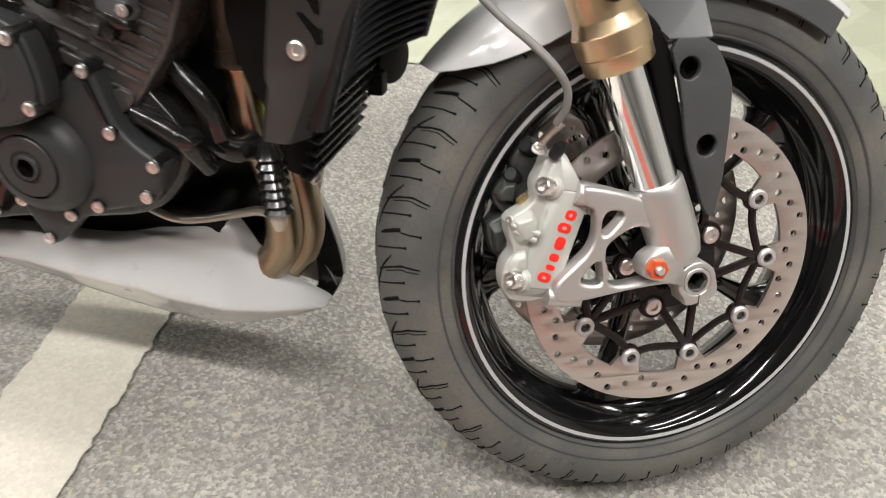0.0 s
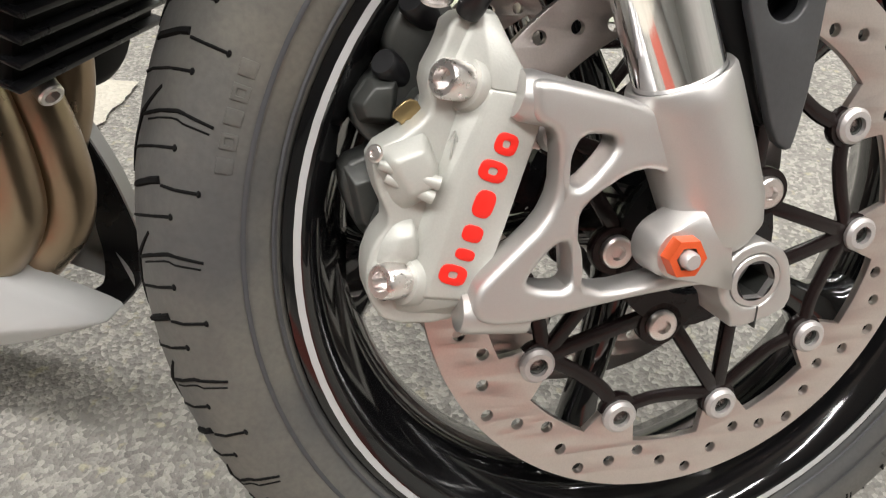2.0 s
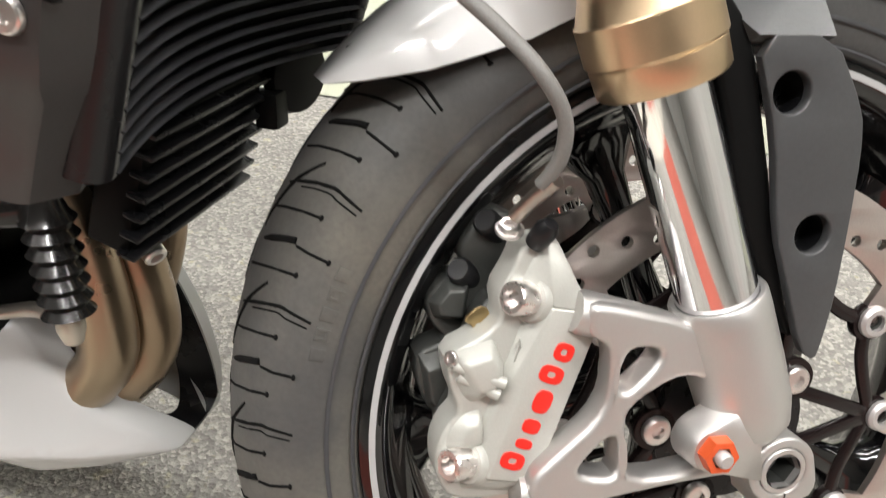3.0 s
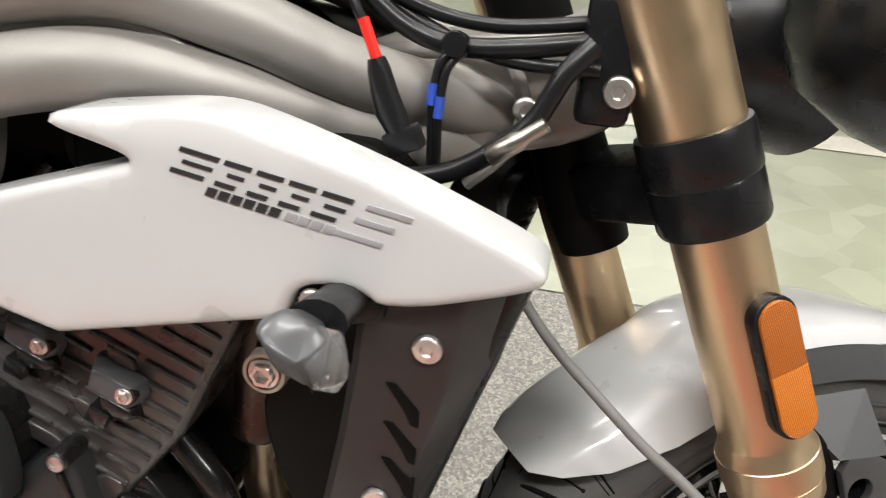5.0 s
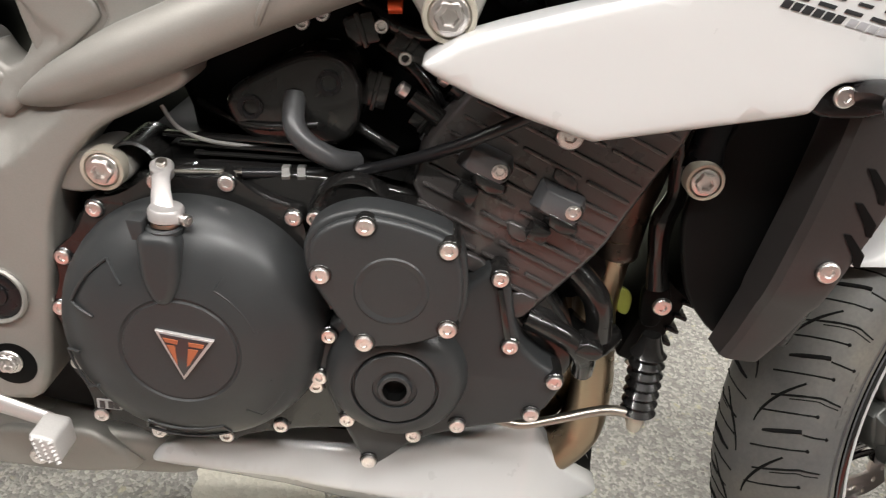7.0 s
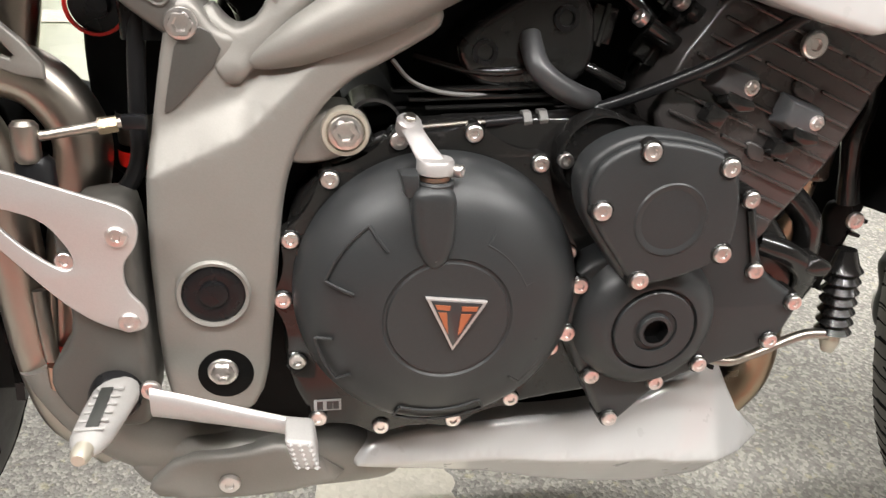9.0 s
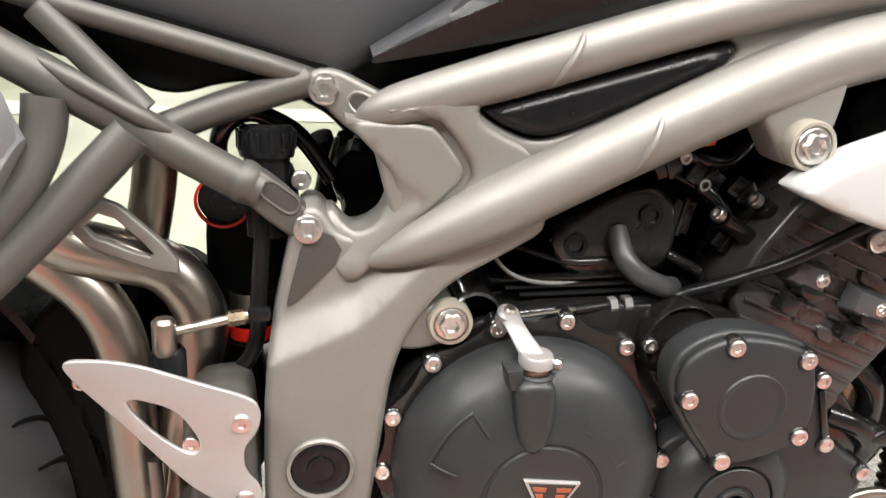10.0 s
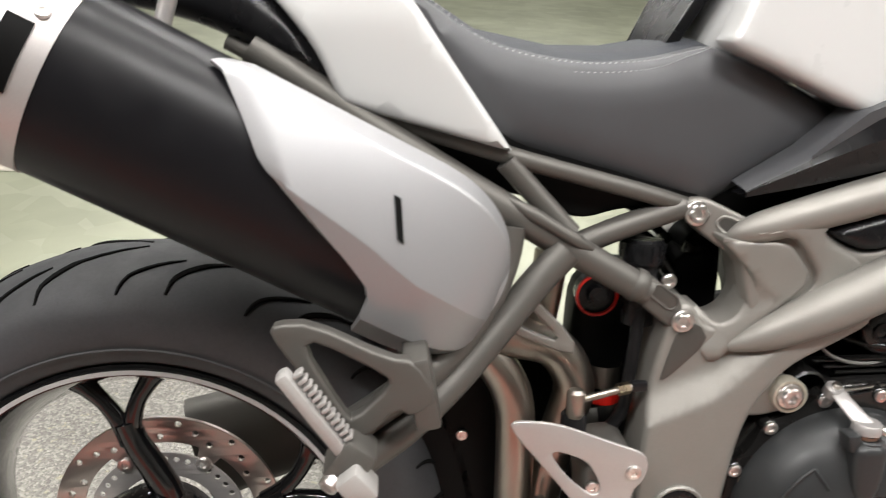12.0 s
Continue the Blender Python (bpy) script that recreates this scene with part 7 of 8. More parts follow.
# pipes and plugs in the dark above the gearbox
for pts, r in (([(-0.660, -0.085, 0.690), (-0.630, -0.095, 0.672), (-0.600, -0.095, 0.668), (-0.575, -0.09, 0.690)], 0.0075),
               ([(-0.640, -0.088, 0.655), (-0.610, -0.10, 0.640), (-0.590, -0.10, 0.612), (-0.600, -0.09, 0.585)], 0.0065),
               ([(-0.80, -0.082, 0.640), (-0.775, -0.09, 0.655), (-0.745, -0.09, 0.668), (-0.70, -0.085, 0.672)], 0.0060),
               ([(-0.560, -0.09, 0.735), (-0.520, -0.11, 0.728), (-0.490, -0.115, 0.735), (-0.46, -0.11, 0.755)], 0.0110),
               ([(-0.670, -0.10, 0.600), (-0.645, -0.115, 0.592), (-0.620, -0.118, 0.580)], 0.0045),
               ([(-0.78, -0.10, 0.598), (-0.74, -0.125, 0.592), (-0.70, -0.128, 0.594), (-0.66, -0.12, 0.602)], 0.0035)):
    part("engine_pipe", tube(pts, r, 12), BLACKENG, bike, "glossy black engine hose")
for (x, y, z), (w, h), t in (((-0.618, -0.095, 0.655), (0.016, 0.010), 30), ((-0.655, -0.098, 0.668), (0.012, 0.012), -20), ((-0.585, -0.10, 0.645), (0.014, 0.009), 35), ((-0.60, -0.11, 0.605), (0.012, 0.008), 29), ((-0.640, -0.105, 0.625), (0.010, 0.014), 10)):
    plug = part("wiring_plug", box((-w, -0.008, -h), (w, 0.008, h), 0.002, Matrix.Translation((x, y, z)) @ Matrix.Rotation(radians(t), 4, "Y")), BLACKENG, bike, "small glossy black connector")
    part("plug_rib", box((-w * 0.2, -0.010, -h * 1.15), (w * 0.2, 0.008, h * 1.15), 0.001, Matrix.Translation((x, y, z)) @ Matrix.Rotation(radians(t), 4, "Y")), BLACKENG, plug)

# ---------------------------------------------------------------- rear end
RX, RZ = -1.453, 0.326
rear_rim = [(0.2265, -0.082), (0.2275, -0.086), (0.2225, -0.0885), (0.2165, -0.088), (0.211, -0.080), (0.205, -0.066), (0.194, -0.045), (0.188, 0.0)]
rear_rim = rear_rim + [(r, -y) for r, y in reversed(rear_rim[:-1])] + [(0.222, 0.07), (0.20, 0.03), (0.20, -0.03), (0.222, -0.07)]
rear_wheel = part("rear_wheel", wheel_ring(rear_rim, 96, RX, RZ), GLOSSBLACK, bike, "gloss black cast rear wheel rim")
part("rim_stripe", wheel_ring([(0.2225, -0.0894), (0.2180, -0.0892), (0.2180, -0.0880), (0.2225, -0.0882)], 96, RX, RZ), STRIPE, rear_wheel, "thin silver rim stripe")
rear_tyre = part("tyre", wheel_ring(tyre_profile(0.324, 0.096, 0.2235, 0), 96, RX, RZ), RUBBER, rear_wheel, "wide black sports tyre with curved grooves")
gr = []
for i in range(46):
    a = 360 / 46 * i
    for s in (-1, 1):
        long = (i + (s > 0)) % 3
        pts, n = [], 9
        for t in np.linspace(0, 1, n):
            w = (0.008, 0.026, 0.036)[long] + (0.074, 0.050, 0.048)[long] * t
            ang = a + (17, 9, 10)[long] * (1 - (1 - t) ** 2) * 1.0 + 4 * s
            f = w / 0.096
            r = 0.2235 + 0.1005 * float(np.interp(f, [0, 0.12, 0.40, 0.70, 0.90, 0.985], [1.0, 1.0, 0.96, 0.86, 0.72, 0.56])) + 0.0003
            u, v = polar(r, ang, RX, RZ)
            pts.append((u, s * w, v))
        gr.append(tube(pts, [0.0012, 0.0022, 0.0025, 0.0022, 0.0014], 6, 1))
tagged(part("tread_groove", joined(*gr), SIPE, rear_tyre, "dark tread grooves"), kind="stuff")
part("sidewall_ring", wheel_ring([(0.2480, -0.0955), (0.2465, -0.0962), (0.2450, -0.0955), (0.2465, -0.0945)], 96, RX, RZ), RUBBER, rear_tyre)
for k in range(5):
    a = radians(-46.5 + 72 * k)
    q = [Vector((RX + r * math.cos(a - w), y, RZ + r * math.sin(a - w))) for r, w, y in ((0.045, 0.52, -0.050), (0.065, 0.36, -0.053), (0.09, 0.19, -0.056), (0.13, 0.03, -0.059), (0.155, 0.0, -0.060))]
    stem = part("spoke", tube(q, [0.020, 0.0165, 0.0150, 0.0135, 0.0130], 14, 5), GLOSSBLACK, rear_wheel)
    for sgn in (-1, 1):
        q = [Vector((RX + r * math.cos(a + w * sgn), y, RZ + r * math.sin(a + w * sgn))) for r, w, y in ((0.130, 0.02, -0.059), (0.155, 0.045, -0.060), (0.178, 0.095, -0.060), (0.197, 0.155, -0.058), (0.210, 0.20, -0.055))]
        part("spoke_branch", tube(q, [0.010, 0.0095, 0.0085, 0.010, 0.014], 12, 5), GLOSSBLACK, stem)
part("hub", wheel_ring([(0.068, -0.075), (0.072, -0.05), (0.060, -0.02), (0.03, -0.02), (0.03, -0.085), (0.055, -0.085)], 48, RX, RZ), GLOSSBLACK, rear_wheel)
brake_disc(1, 0.1275, 0.097, 6, 0.08, "brake_disc", rear_wheel, -0.003, RX, RZ, None, 36, (0.104, 0.112, 0.120))
part("sensor_ring", plate(circle(RX, RZ, 0.088, 60), -0.012, -0.009, 0.0005, [circle(RX, RZ, 0.060, 48)] + [circle(*polar(0.080, 9 * k, RX, RZ), 0.0032, 8) for k in range(40)], soft=0), SILVER, rear_wheel, "slotted silver sensor ring")
for k in range(6):
    u, v = polar(0.085, 60 * k, RX, RZ)
    bolt((u, -0.012, v), 0.009, rear_wheel, "button")
# single-sided swinging arm and the hugger behind
part("swinging_arm", tube([(-0.93, 0.02, 0.40), (-1.10, 0.10, 0.40), (-1.25, 0.15, 0.385), (-1.45, 0.13, 0.335)], [0.05, 0.055, 0.064, 0.072], 18, 6, 0.6), SUBFRAME, bike, "dark swinging arm")
part("hugger", loft([[(RX + r * math.cos(a), y, RZ + r * math.sin(a)) for r, y in ((0.345, -0.06), (0.350, 0.0), (0.345, 0.06), (0.338, 0.06), (0.343, 0.0), (0.338, -0.06))] for a in np.linspace(radians(-6), radians(48), 12)]), PLASTIC, bike, "near-black backing behind the pipes before the rear tyre")
part("splash_panel", plate([(-1.18, 0.30), (-1.18, 0.50), (-1.12, 0.56), (-1.08, 0.56), (-1.06, 0.30)], -0.06, 0.02, 0.008), DEEP, bike, "black splash panel")
# Near-black plate, added so the space behind the pipes stays dark.
part("inner_mudguard", plate([(-1.13, 0.28), (-1.12, 0.54), (-1.05, 0.565), (-0.985, 0.50), (-0.975, 0.30)], 0.0, 0.03, 0.006), DEEP, bike, "near-black backing behind the pipes")
bolt((-1.128, -0.062, 0.462), 0.0062, bike, "button", name="bolt")

# silencer
P0, P1 = Vector((-1.185, -0.185, 0.697)), Vector((-1.447, -0.201, 0.829))
ax = (P1 - P0).normalized()
up = Vector((ax.z, 0, -ax.x)).normalized()
side = up.cross(ax)


def oval(c, a, b, n=36):
    return [c + up * (a * math.cos(2 * math.pi * k / n)) + side * (b * math.sin(2 * math.pi * k / n)) for k in range(n)]


can = part("silencer", loft([oval(P0.lerp(P1, t), 0.073, 0.055) for t in (0.0, 0.02, 0.5, 1.0)]), CANBLACK, bike, "satin black silencer with a silver heat shield")
part("front_cone", loft([oval(P0 + ax * 0.012, 0.0715, 0.0535), oval(P0 + ax * -0.012, 0.068, 0.051), oval(P0 + ax * -0.035, 0.058, 0.045), oval(P0 + ax * -0.056, 0.042, 0.036), oval(P0 + ax * -0.072, 0.028, 0.028)]), SHIELD, can, "silver front cone")
part("end_band", loft([oval(P1 + ax * -0.002, 0.0742, 0.0562), oval(P1 + ax * 0.040, 0.0742, 0.0562), oval(P1 + ax * 0.043, 0.073, 0.055), oval(P1 + ax * 0.055, 0.071, 0.053), oval(P1 + ax * 0.057, 0.055, 0.04)]), SILVER, can, "bright end band")
for a in (8, 78, 148):
    def band(t, d, k):
        return P1 + ax * t + up * (k * 0.0744 * math.cos(radians(a + d))) + side * (k * 0.0564 * math.sin(radians(a + d)))
    rows_s = [[band(t, d, k) for t in (0.013, 0.031)] for d in np.linspace(-20, 20, 11) for k in (1.0,)]
    skin = loft(rows_s, closed=False)
    bmesh.ops.solidify(skin, geom=list(skin.faces), thickness=-0.0012)
    part("slot", skin, DEEP, can, "long dark slot in the band")
bolt(tuple(P1 + ax * 0.013 + up * 0.048 + side * 0.0435), 0.0055, can, "button", axis=tuple(up * 0.6 + side * 0.8))
KNOTS = (8, 30, 80, 128, 168)          # the shield is folded along these angles


def shield_at(th, d=0.0):
    """The folded section of the shield, d along the can: along up and along side."""
    bend = 13.0 * min(1.0, max(0.0, 1 - d / 0.13))

    def on(a):
        a += bend * max(0.0, 1 - abs(a - 80) / 48)
        c, n = math.cos(radians(a)), math.sin(radians(a))
        return np.array((0.0785 * math.copysign(abs(c) ** 0.82, c), 0.0625 * n ** 0.78))
    for a, b in zip(KNOTS, KNOTS[1:]):
        if th <= b:
            t = (th - a) / (b - a)
            flat = on(a) * (1 - t) + on(b) * t
            return flat * 0.88 + on(th) * 0.12
    return on(th)


rings = []
turns = sorted(set([float(v) for v in np.linspace(8, 168, 21)] + [q + d for q in KNOTS[1:-1] for d in (-2.5, -0.8, 0.8, 2.5)]))
for th in turns:
    end = float(np.interp(th, [8, 23, 28, 54, 76, 82, 90, 98, 104, 112, 168], [0.190, 0.204, 0.194, 0.164, 0.140, 0.118, 0.084, 0.050, 0.036, 0.029, 0.022]))
    ring = []
    for t in np.concatenate((np.linspace(-0.070, 0.0, 15), np.linspace(0.0, 1.0, 14)[1:] * end)):
        d = float(t)
        s_ = max(0.0, (0.022 - d) / 0.094)
        k = math.sqrt(max(0.0, 1 - min(1.0, s_) ** 2.6)) * 0.62 + 0.38 - 0.045 * max(0.0, (d / end - 0.95) / 0.05)
        cu, cs = shield_at(th, d)
        drop = -0.012 * s_ ** 2
        ring.append(P0 + ax * d + up * (k * cu + drop) + side * (k * cs))
    rings.append(ring)
shell = loft(rings, closed=False)
bmesh.ops.solidify(shell, geom=list(shell.faces), thickness=0.003)
shield = part("heat_shield", shell, SHIELD, can, "silver heat shield with a slot")
sl = [P0 + ax * d + up * shield_at(th, d)[0] + side * (shield_at(th, d)[1] + 0.0004) for d, th in ((0.046, 50), (0.040, 50), (0.024, 68), (0.030, 68))]
part("slot", loft([sl, [v + side * 0.0012 for v in sl]]), DEEP, shield, "narrow dark slot")
part("can_strap", lathe([(0.007, 0), (0.007, 0.02), (0.005, 0.022)], (-1.385, -0.15, 0.872), (0.3, 0, 1), 16), SILVER, can)

# pipes to the silencer
part("exhaust_pipe", tube([(-1.150, -0.150, 0.660), (-1.12, -0.120, 0.610), (-1.085, -0.105, 0.592), (-1.045, -0.10, 0.578), (-1.022, -0.098, 0.540), (-1.030, -0.095, 0.49), (-1.045, -0.09, 0.42), (-1.055, -0.09, 0.30), (-1.03, -0.09, 0.26)], 0.0205, 18), SATINSTEEL, bike, "satin steel exhaust pipe")
part("exhaust_pipe", tube([(-1.165, -0.130, 0.640), (-1.13, -0.11, 0.592), (-1.10, -0.105, 0.560), (-1.082, -0.105, 0.52), (-1.078, -0.105, 0.45), (-1.075, -0.10, 0.36), (-1.06, -0.10, 0.300), (-1.02, -0.10, 0.275)], 0.0195, 18), SATINSTEEL, bike, "satin steel exhaust pipe")
part("exhaust_bend", tube([(-1.065, -0.10, 0.36), (-1.045, -0.10, 0.315), (-1.01, -0.10, 0.280), (-0.975, -0.095, 0.262), (-0.94, -0.09, 0.252)], 0.029, 20), FRAME, bike, "dull grey exhaust bend")
boxx = part("exhaust_box", panel([(-1.020, 0.262), (-0.985, 0.284), (-0.94, 0.276), (-0.87, 0.270), (-0.80, 0.266), (-0.785, 0.256), (-0.785, 0.222), (-0.868, 0.218), (-0.96, 0.222), (-1.004, 0.233)], -0.113, 0.012, 0.016, 0.06, 0.012), FRAME, bike, "dull grey exhaust collector box")
bolt((-0.934, -0.1335, 0.243), 0.0090, boxx, "button")
part("box_cover", panel([(-1.0038, 0.2418), (-0.9734, 0.2715), (-0.9224, 0.2698), (-0.8888, 0.2790), (-0.862, 0.262), (-0.830, 0.236), (-0.90, 0.222), (-0.99, 0.226)], -0.127, 0.006, 0.008, 0.012, 0.012, soft=1), FRAME, boxx, "raised cover of the collector box")
part("pipe_bracket", plate([(-1.112, 0.632), (-1.080, 0.645), (-1.032, 0.598), (-1.032, 0.579), (-1.112, 0.612)], -0.128, -0.120, 0.002, [[(-1.080, 0.632), (-1.048, 0.600), (-1.052, 0.596), (-1.098, 0.616)]], soft=1), FRAME, bike, "grey triangular pipe bracket")

part("exhaust_neck", tube([(-1.050, -0.082, 0.672), (-1.054, -0.086, 0.635), (-1.062, -0.092, 0.592)], 0.0165, 18), SATINSTEEL, bike, "brown steel exhaust neck")

# pillion peg hanger
part("hanger_tube", tube([(-1.103, -0.148, 0.712), (-1.107, -0.152, 0.685), (-1.120, -0.165, 0.655), (-1.150, -0.19, 0.620), (-1.19, -0.215, 0.592), (-1.237, -0.235, 0.566)], 0.0142, 16), SUBFRAME, bike, "matt grey curved hanger tube")
part("hanger_tube", tube([(-1.052, -0.148, 0.690), (-1.080, -0.155, 0.660), (-1.11, -0.170, 0.628), (-1.150, -0.195, 0.590), (-1.19, -0.22, 0.560), (-1.225, -0.235, 0.540)], 0.0142, 16), SUBFRAME, bike, "matt grey curved hanger tube")
hang = part("peg_hanger", plate([(-1.292, 0.660), (-1.288, 0.668), (-1.262, 0.669), (-1.206, 0.642), (-1.187, 0.640), (-1.168, 0.610), (-1.188, 0.594), (-1.200, 0.602), (-1.222, 0.578), (-1.240, 0.572), (-1.250, 0.585), (-1.27, 0.628)], -0.272, -0.258, 0.003, [[(-1.268, 0.650), (-1.258, 0.655), (-1.208, 0.628), (-1.205, 0.620), (-1.232, 0.592), (-1.240, 0.60)]], soft=1, steps=3), SUBFRAME, bike, "matt grey passenger peg hanger")
part("hanger_band", bar((-1.187, -0.240, 0.640), (-1.175, -0.240, 0.582), 0.062, 0.020, 0.004), SUBFRAME, hang)
peg = part("passenger_peg", bar((-1.282, -0.290, 0.640), (-1.238, -0.285, 0.575), 0.017, 0.011, 0.004), ALU, bike, "folded ridged silver passenger peg")
pd = (Vector((-1.238, -0.285, 0.575)) - Vector((-1.282, -0.290, 0.640))).normalized()
for k in range(12):
    c = Vector((-1.276, -0.290, 0.634)) + pd * (0.0056 * k) + Vector((0.006, 0, 0.005))
    part("tooth", bar(c - Vector((0.002, 0, 0.0015)), c + Vector((0.0035, 0, 0.0025)), 0.011, 0.0030, 0.0008), ALU, peg)
part("peg_clevis", box((-0.014, -0.018, -0.018), (0.014, 0.018, 0.018), 0.005, Matrix.Translation((-1.234, -0.278, 0.566)) @ Matrix.Rotation(radians(35), 4, "Y")), SUBFRAME, hang)
part("peg_foot", box((-0.013, -0.014, -0.010), (0.013, 0.014, 0.010), 0.003, Matrix.Translation((-1.228, -0.296, 0.556)) @ Matrix.Rotation(radians(50), 4, "Y")), ALU, peg)
bolt((-1.246, -0.292, 0.556), 0.0075, peg, "socket", axis=(-0.5, -0.7, -0.4))

# heel guard, gear lever and rider's peg
heel = part("heel_guard", plate([(-1.100, 0.538), (-1.096, 0.546), (-1.057, 0.543), (-1.01, 0.525), (-0.976, 0.513), (-0.971, 0.50), (-0.974, 0.486), (-0.984, 0.474), (-0.984, 0.455), (-0.972, 0.440), (-0.972, 0.426), (-0.984, 0.422), (-1.004, 0.430), (-1.025, 0.447), (-1.059, 0.490)], -0.188, -0.184, 0.0012,
                 [[(-1.062, 0.512), (-1.056, 0.516), (-1.028, 0.506), (-1.014, 0.483), (-1.014, 0.472), (-1.022, 0.470), (-1.045, 0.489)]], soft=2), SILVER, bike, "matt silver heel guard plate")
bolt((-0.985, -0.188, 0.494), 0.0072, heel, "button")
bolt((-0.984, -0.188, 0.431), 0.0072, heel, "button")
hm = part("peg_bracket", plate([(-1.03, 0.505), (-0.99, 0.512), (-0.978, 0.50), (-0.976, 0.35), (-0.985, 0.338), (-1.03, 0.345), (-1.048, 0.386), (-1.02, 0.42)], -0.182, -0.120, 0.006), SUBFRAME, bike, "dark grey peg bracket")
bolt((-1.020, -0.183, 0.476), 0.0065, hm, "button")
bolt((-1.024, -0.175, 0.510), 0.0065, hm, "button", axis=(0, -0.6, 0.8))
part("peg_boss", lathe([(0.018, -0.02), (0.018, 0.012), (0.016, 0.016), (0, 0.016)], (-1.000, -0.178, 0.372), (0, -1, 0), 28), PLASTIC, hm)
bolt((-0.976, -0.186, 0.375), 0.0075, hm, "button")
part("switch_rod", tube([(-1.0515, -0.12, 0.425), (-1.0527, -0.12, 0.412), (-1.0581, -0.12, 0.374)], 0.0026, 10, 2), SATINSTEEL, hm, "thin steel rod")
part("rod_end", box((-0.0055, -0.006, -0.010), (0.0055, 0.006, 0.010), 0.002, Matrix.Translation((-1.0583, -0.12, 0.3635))), RED, hm, "red rod end")
rp = part("rider_peg", loft([[(c[0] + w * math.cos(a), c[1], c[2] + w * 0.7 * math.sin(a)) for a in np.linspace(0, 2 * math.pi, 15)[:-1]] for c, w in (((-0.995, -0.188, 0.380), 0.012), ((-0.996, -0.20, 0.381), 0.0155), ((-0.998, -0.228, 0.383), 0.0145), ((-1.000, -0.254, 0.384), 0.0125), ((-1.000, -0.263, 0.385), 0.0098), ((-1.000, -0.270, 0.386), 0.006))]), ALU, bike, "silver rider's foot peg")
for k in range(6):
    part("tooth", box((-0.008, -0.0014, 0), (0.010, 0.0014, 0.0016), 0.0006, Matrix.Translation((-0.997 - 0.0006 * k, -0.210 - 0.009 * k, 0.3922))), ALU, rp)
part("peg_slot", box((-0.004, -0.022, 0), (0.004, 0.022, 0.0012), 0.0004, Matrix.Translation((-0.998, -0.232, 0.3930))), CALDARK, rp, "dark slot")
part("peg_tip", lathe([(0.006, 0), (0.006, 0.008), (0.004, 0.012), (0, 0.012)], (-1.000, -0.268, 0.388), (-0.05, -1, 0.02), 14), CREAM, rp, "pale worn peg tip")
gl = part("gear_lever", loft([[(c[0], c[1] + 0.0045 * math.cos(a), c[2] + w * math.sin(a)) for a in np.linspace(0, 2 * math.pi, 13)[:-1]] for c, w in (((-0.975, -0.195, 0.370), 0.012), ((-0.955, -0.197, 0.366), 0.011), ((-0.91, -0.199, 0.354), 0.0085), ((-0.878, -0.200, 0.345), 0.0075))]), SILVER, bike, "silver gear lever")
part("toe_pad", hull([(x, y, z) for x, z in ((-0.8830, 0.3560), (-0.8620, 0.3525), (-0.8590, 0.3285), (-0.8765, 0.3305)) for y in (-0.232, -0.200)], 0.0035, 3), ALU, gl, "ridged toe pad")
for i in range(3):
    for k in range(6):
        t, u = (k + 0.5) / 6, 0.18 + 0.32 * i
        x0, z0 = -0.8830 + 0.0060 * t + 0.0205 * u, 0.3550 - 0.0240 * t - 0.003 * u
        part("stud", hull([(x0 + dx, y, z0 + dz) for dx, dz, y in ((-0.0026, 0, -0.231), (0.0026, 0, -0.231), (0, 0.002, -0.231), (0, -0.002, -0.231), (0, 0, -0.2342))], 0.0), ALU, gl)

# rear brake cylinder, hose and linkage
mc = part("brake_reservoir", joined(lathe([(0.0195, -0.008), (0.0205, -0.004), (0.0205, 0.012), (0.018, 0.015), (0, 0.015)], (-0.969, -0.105, 0.675), (0, 0.12, 1), 28), lathe([(0.015, -0.06), (0.017, 0.0)], (-0.969, -0.105, 0.668), (0, 0.1, 1), 24)), PLASTIC, bike, "black brake fluid reservoir")
for k in range(14):
    a = 2 * math.pi * k / 14
    part("cap_rib", box((-0.0012, -0.0015, -0.004), (0.0012, 0.0015, 0.010), 0.0005, Matrix.Translation((-0.969 + 0.0205 * math.cos(a), -0.105 + 0.0205 * math.sin(a), 0.677)) @ Matrix.Rotation(a, 4, "Z")), PLASTIC, mc)
bolt((-0.944, -0.115, 0.652), 0.0075, mc, "button")
part("red_ring", lathe([(0.0212, -0.002), (0.0212, 0.002), (0.0190, 0.002), (0.0190, -0.002)], (-1.0035, -0.088, 0.6280), (0, -1, 0), 32, close=True), RED, bike, "thin red ring round a black spring seat")
part("spring_seat", lathe([(0.0190, -0.02), (0.0190, -0.004), (0.010, -0.004), (0.009, 0.004), (0, 0.004)], (-1.0035, -0.088, 0.6280), (0, -1, 0), 28), PLASTIC, bike, "black spring seat")
# Widened past the damper, as a dark fill for the gap beside it.
part("damper_body", plate([(-1.018, 0.640), (-0.950, 0.660), (-0.945, 0.58), (-0.955, 0.50), (-1.012, 0.49), (-1.022, 0.57)], -0.072, -0.02, 0.010), DEEP, bike, "black damper body widened to fill the gap")
part("damper_band", lathe([(0.018, -0.012), (0.0185, 0.0), (0.018, 0.012)], (-0.985, -0.07, 0.538), (0, 0, 1), 24), SATINSTEEL, bike, "steel damper collar")
part("damper_band", lathe([(0.019, -0.006), (0.0195, 0.0), (0.019, 0.006)], (-0.985, -0.07, 0.515), (0, 0, 1), 24), RED, bike, "red damper collar")
part("brake_line", tube([(-0.967, -0.115, 0.640), (-0.972, -0.122, 0.61), (-0.976, -0.125, 0.56), (-0.978, -0.125, 0.530), (-0.988, -0.125, 0.508), (-1.010, -0.12, 0.49)], 0.0062, 12), CABLE, bike, "black brake hose")
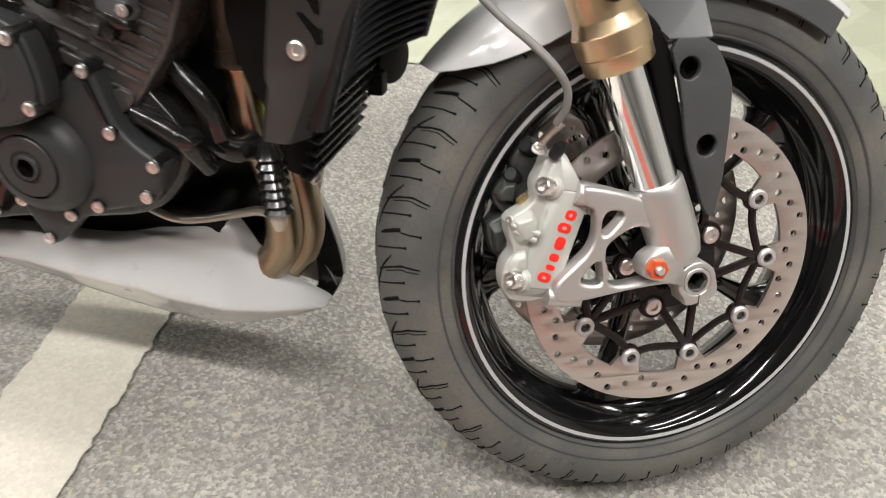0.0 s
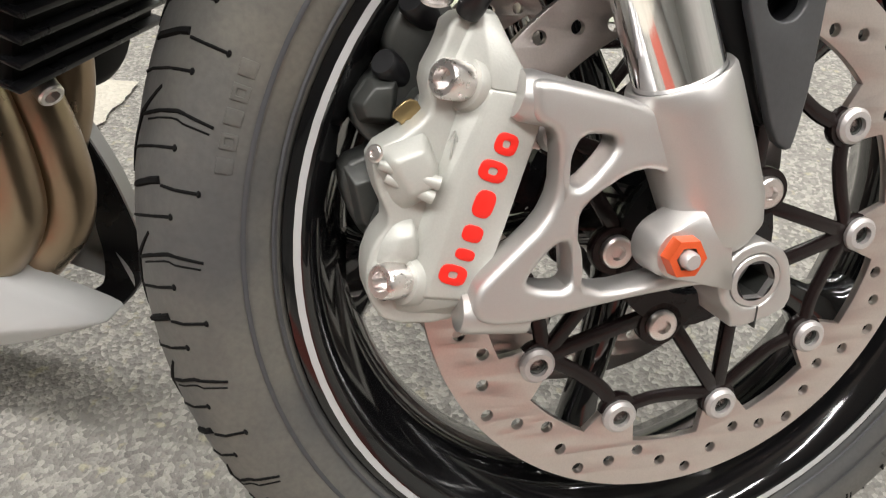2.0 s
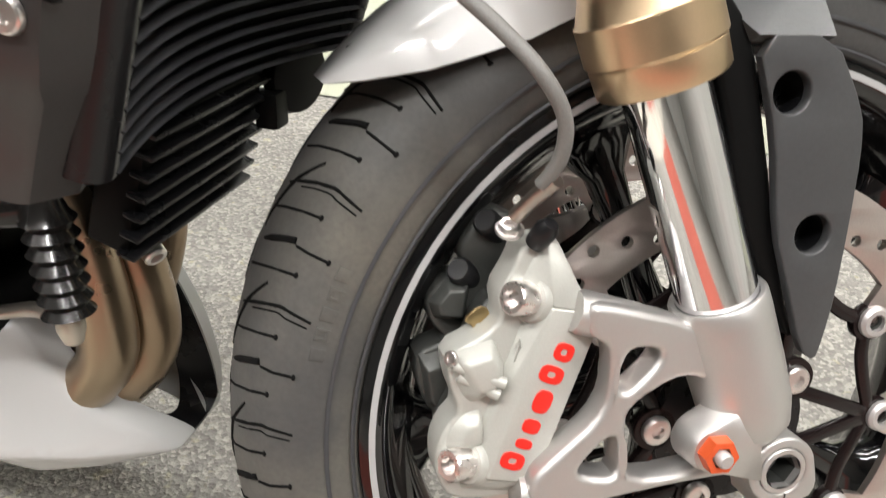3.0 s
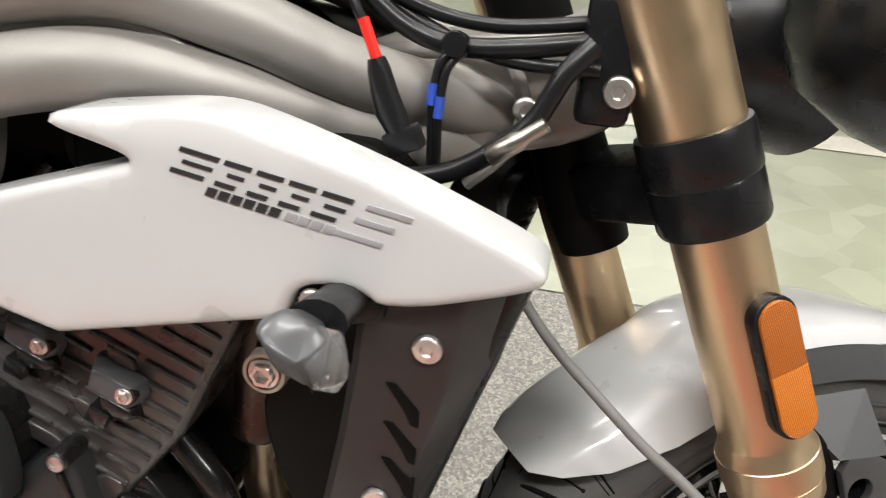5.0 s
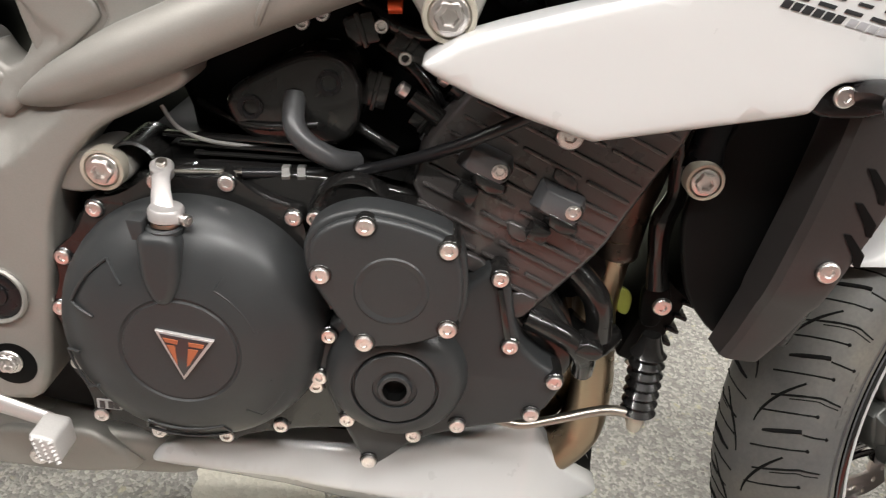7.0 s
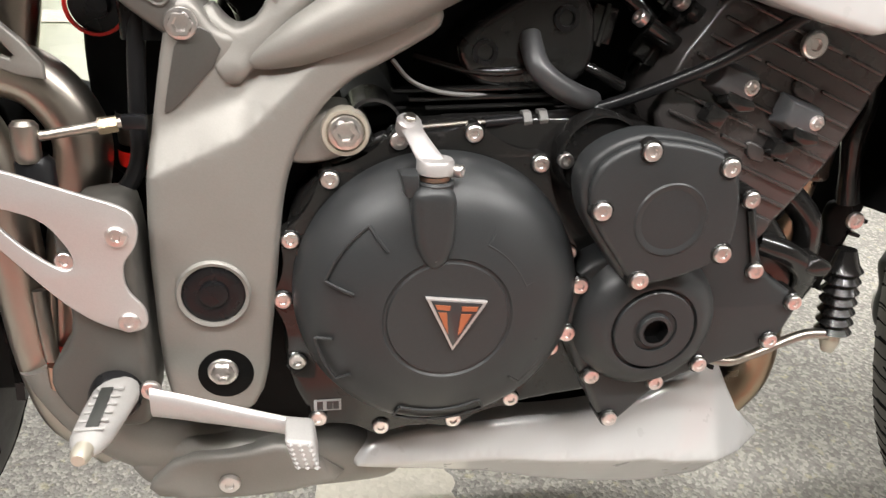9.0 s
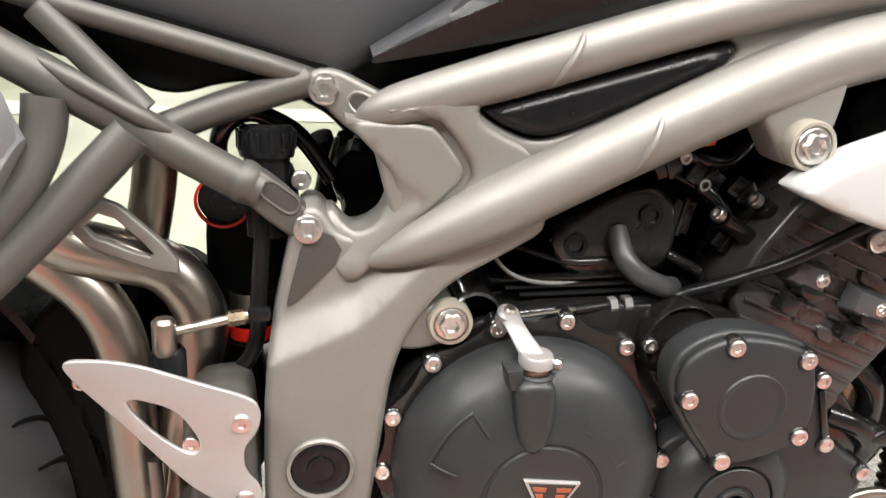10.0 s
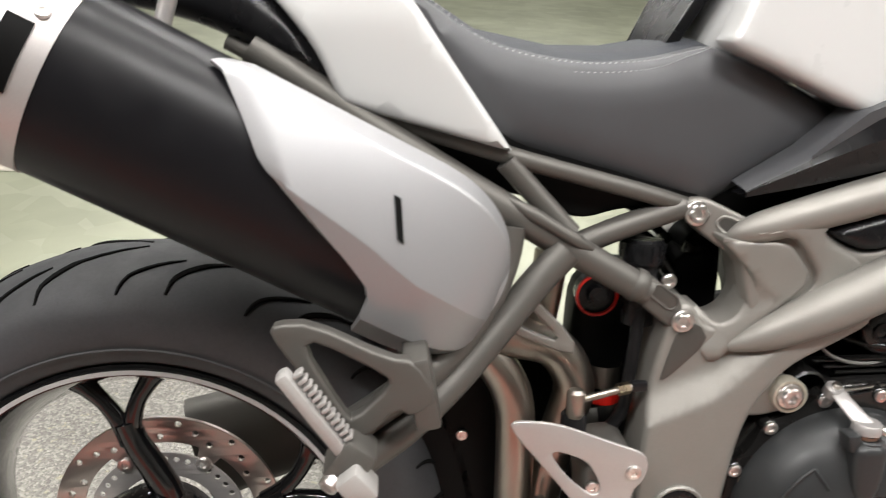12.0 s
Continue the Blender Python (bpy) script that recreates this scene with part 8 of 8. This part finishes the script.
rod = part("shift_rod", tube([(-1.034, -0.165, 0.554), (-0.982, -0.150, 0.560)], 0.0035, 12, 1), SATINSTEEL, bike, "brass coloured shift rod")
part("rod_joint", lathe([(0.006, -0.014), (0.0085, -0.010), (0.0085, 0.010), (0.006, 0.013), (0, 0.013)], (-1.037, -0.166, 0.552), (0, 0.1, 1), 18), SATINSTEEL, rod, "steel ball joint")
part("rod_nut", lathe([(0.0035, -0.006), (0.0058, -0.006), (0.0058, 0.006), (0.0035, 0.006)], (-0.990, -0.152, 0.559), (1, 0.2, 0.1), 6), HEADER, rod)
part("rod_end", box((-0.008, -0.004, -0.005), (0.008, 0.004, 0.005), 0.002, Matrix.Translation((-0.974, -0.148, 0.560))), CABLE, rod)
part("switch_boot", lathe([(0.012, -0.02), (0.012, 0.012), (0.009, 0.016)], (-1.036, -0.160, 0.525), (0, 0, 1), 18), CABLE, bike, "black rubber boot")
part("spring_hook", tube([(-1.058, -0.13, 0.43), (-1.056, -0.135, 0.40), (-1.054, -0.138, 0.375)], 0.0055, 10), SATINSTEEL, bike, "steel return spring")
part("copper_tip", lathe([(0.0065, 0.0), (0.0072, 0.010), (0.0065, 0.020), (0, 0.020)], (-1.052, -0.139, 0.352), (0, 0, 1), 14), COPPER, bike, "copper coloured spring end")
part("shock_linkage", plate([(-0.900, 0.676), (-0.86, 0.69), (-0.855, 0.60), (-0.895, 0.598), (-0.906, 0.625)], -0.03, 0.02, 0.004), DEEP, bike, "black shock linkage behind the frame")
for q, t in (((-0.900, -0.045, 0.662), 20), ((-0.897, -0.045, 0.640), -30), ((-0.908, -0.040, 0.628), 50)):
    part("link_end", box((-0.006, -0.006, -0.009), (0.006, 0.006, 0.009), 0.002, Matrix.Translation(q) @ Matrix.Rotation(radians(t), 4, "Y")), BLACKENG, bike, "small black linkage end")
for q in ((-0.904, -0.050, 0.648), (-0.892, -0.050, 0.625)):
    bolt(q, 0.0045, bike, "button", name="bolt")
part("far_linkage", joined(tube([(-0.93, 0.02, 0.66), (-0.92, 0.03, 0.63), (-0.925, 0.02, 0.60)], 0.012, 12), tube([(-0.905, 0.0, 0.665), (-0.91, 0.01, 0.63), (-0.90, 0.0, 0.60)], 0.010, 12), tube([(-0.96, 0.05, 0.70), (-0.92, 0.05, 0.68), (-0.89, 0.04, 0.65)], 0.006, 10)), BLACKENG, bike, "dark cables and linkage behind the frame")
part("thin_cable", tube([(-0.915, -0.01, 0.665), (-0.921, -0.015, 0.64), (-0.912, -0.012, 0.61)], 0.0022, 8), SILVER, bike, "bright cable")
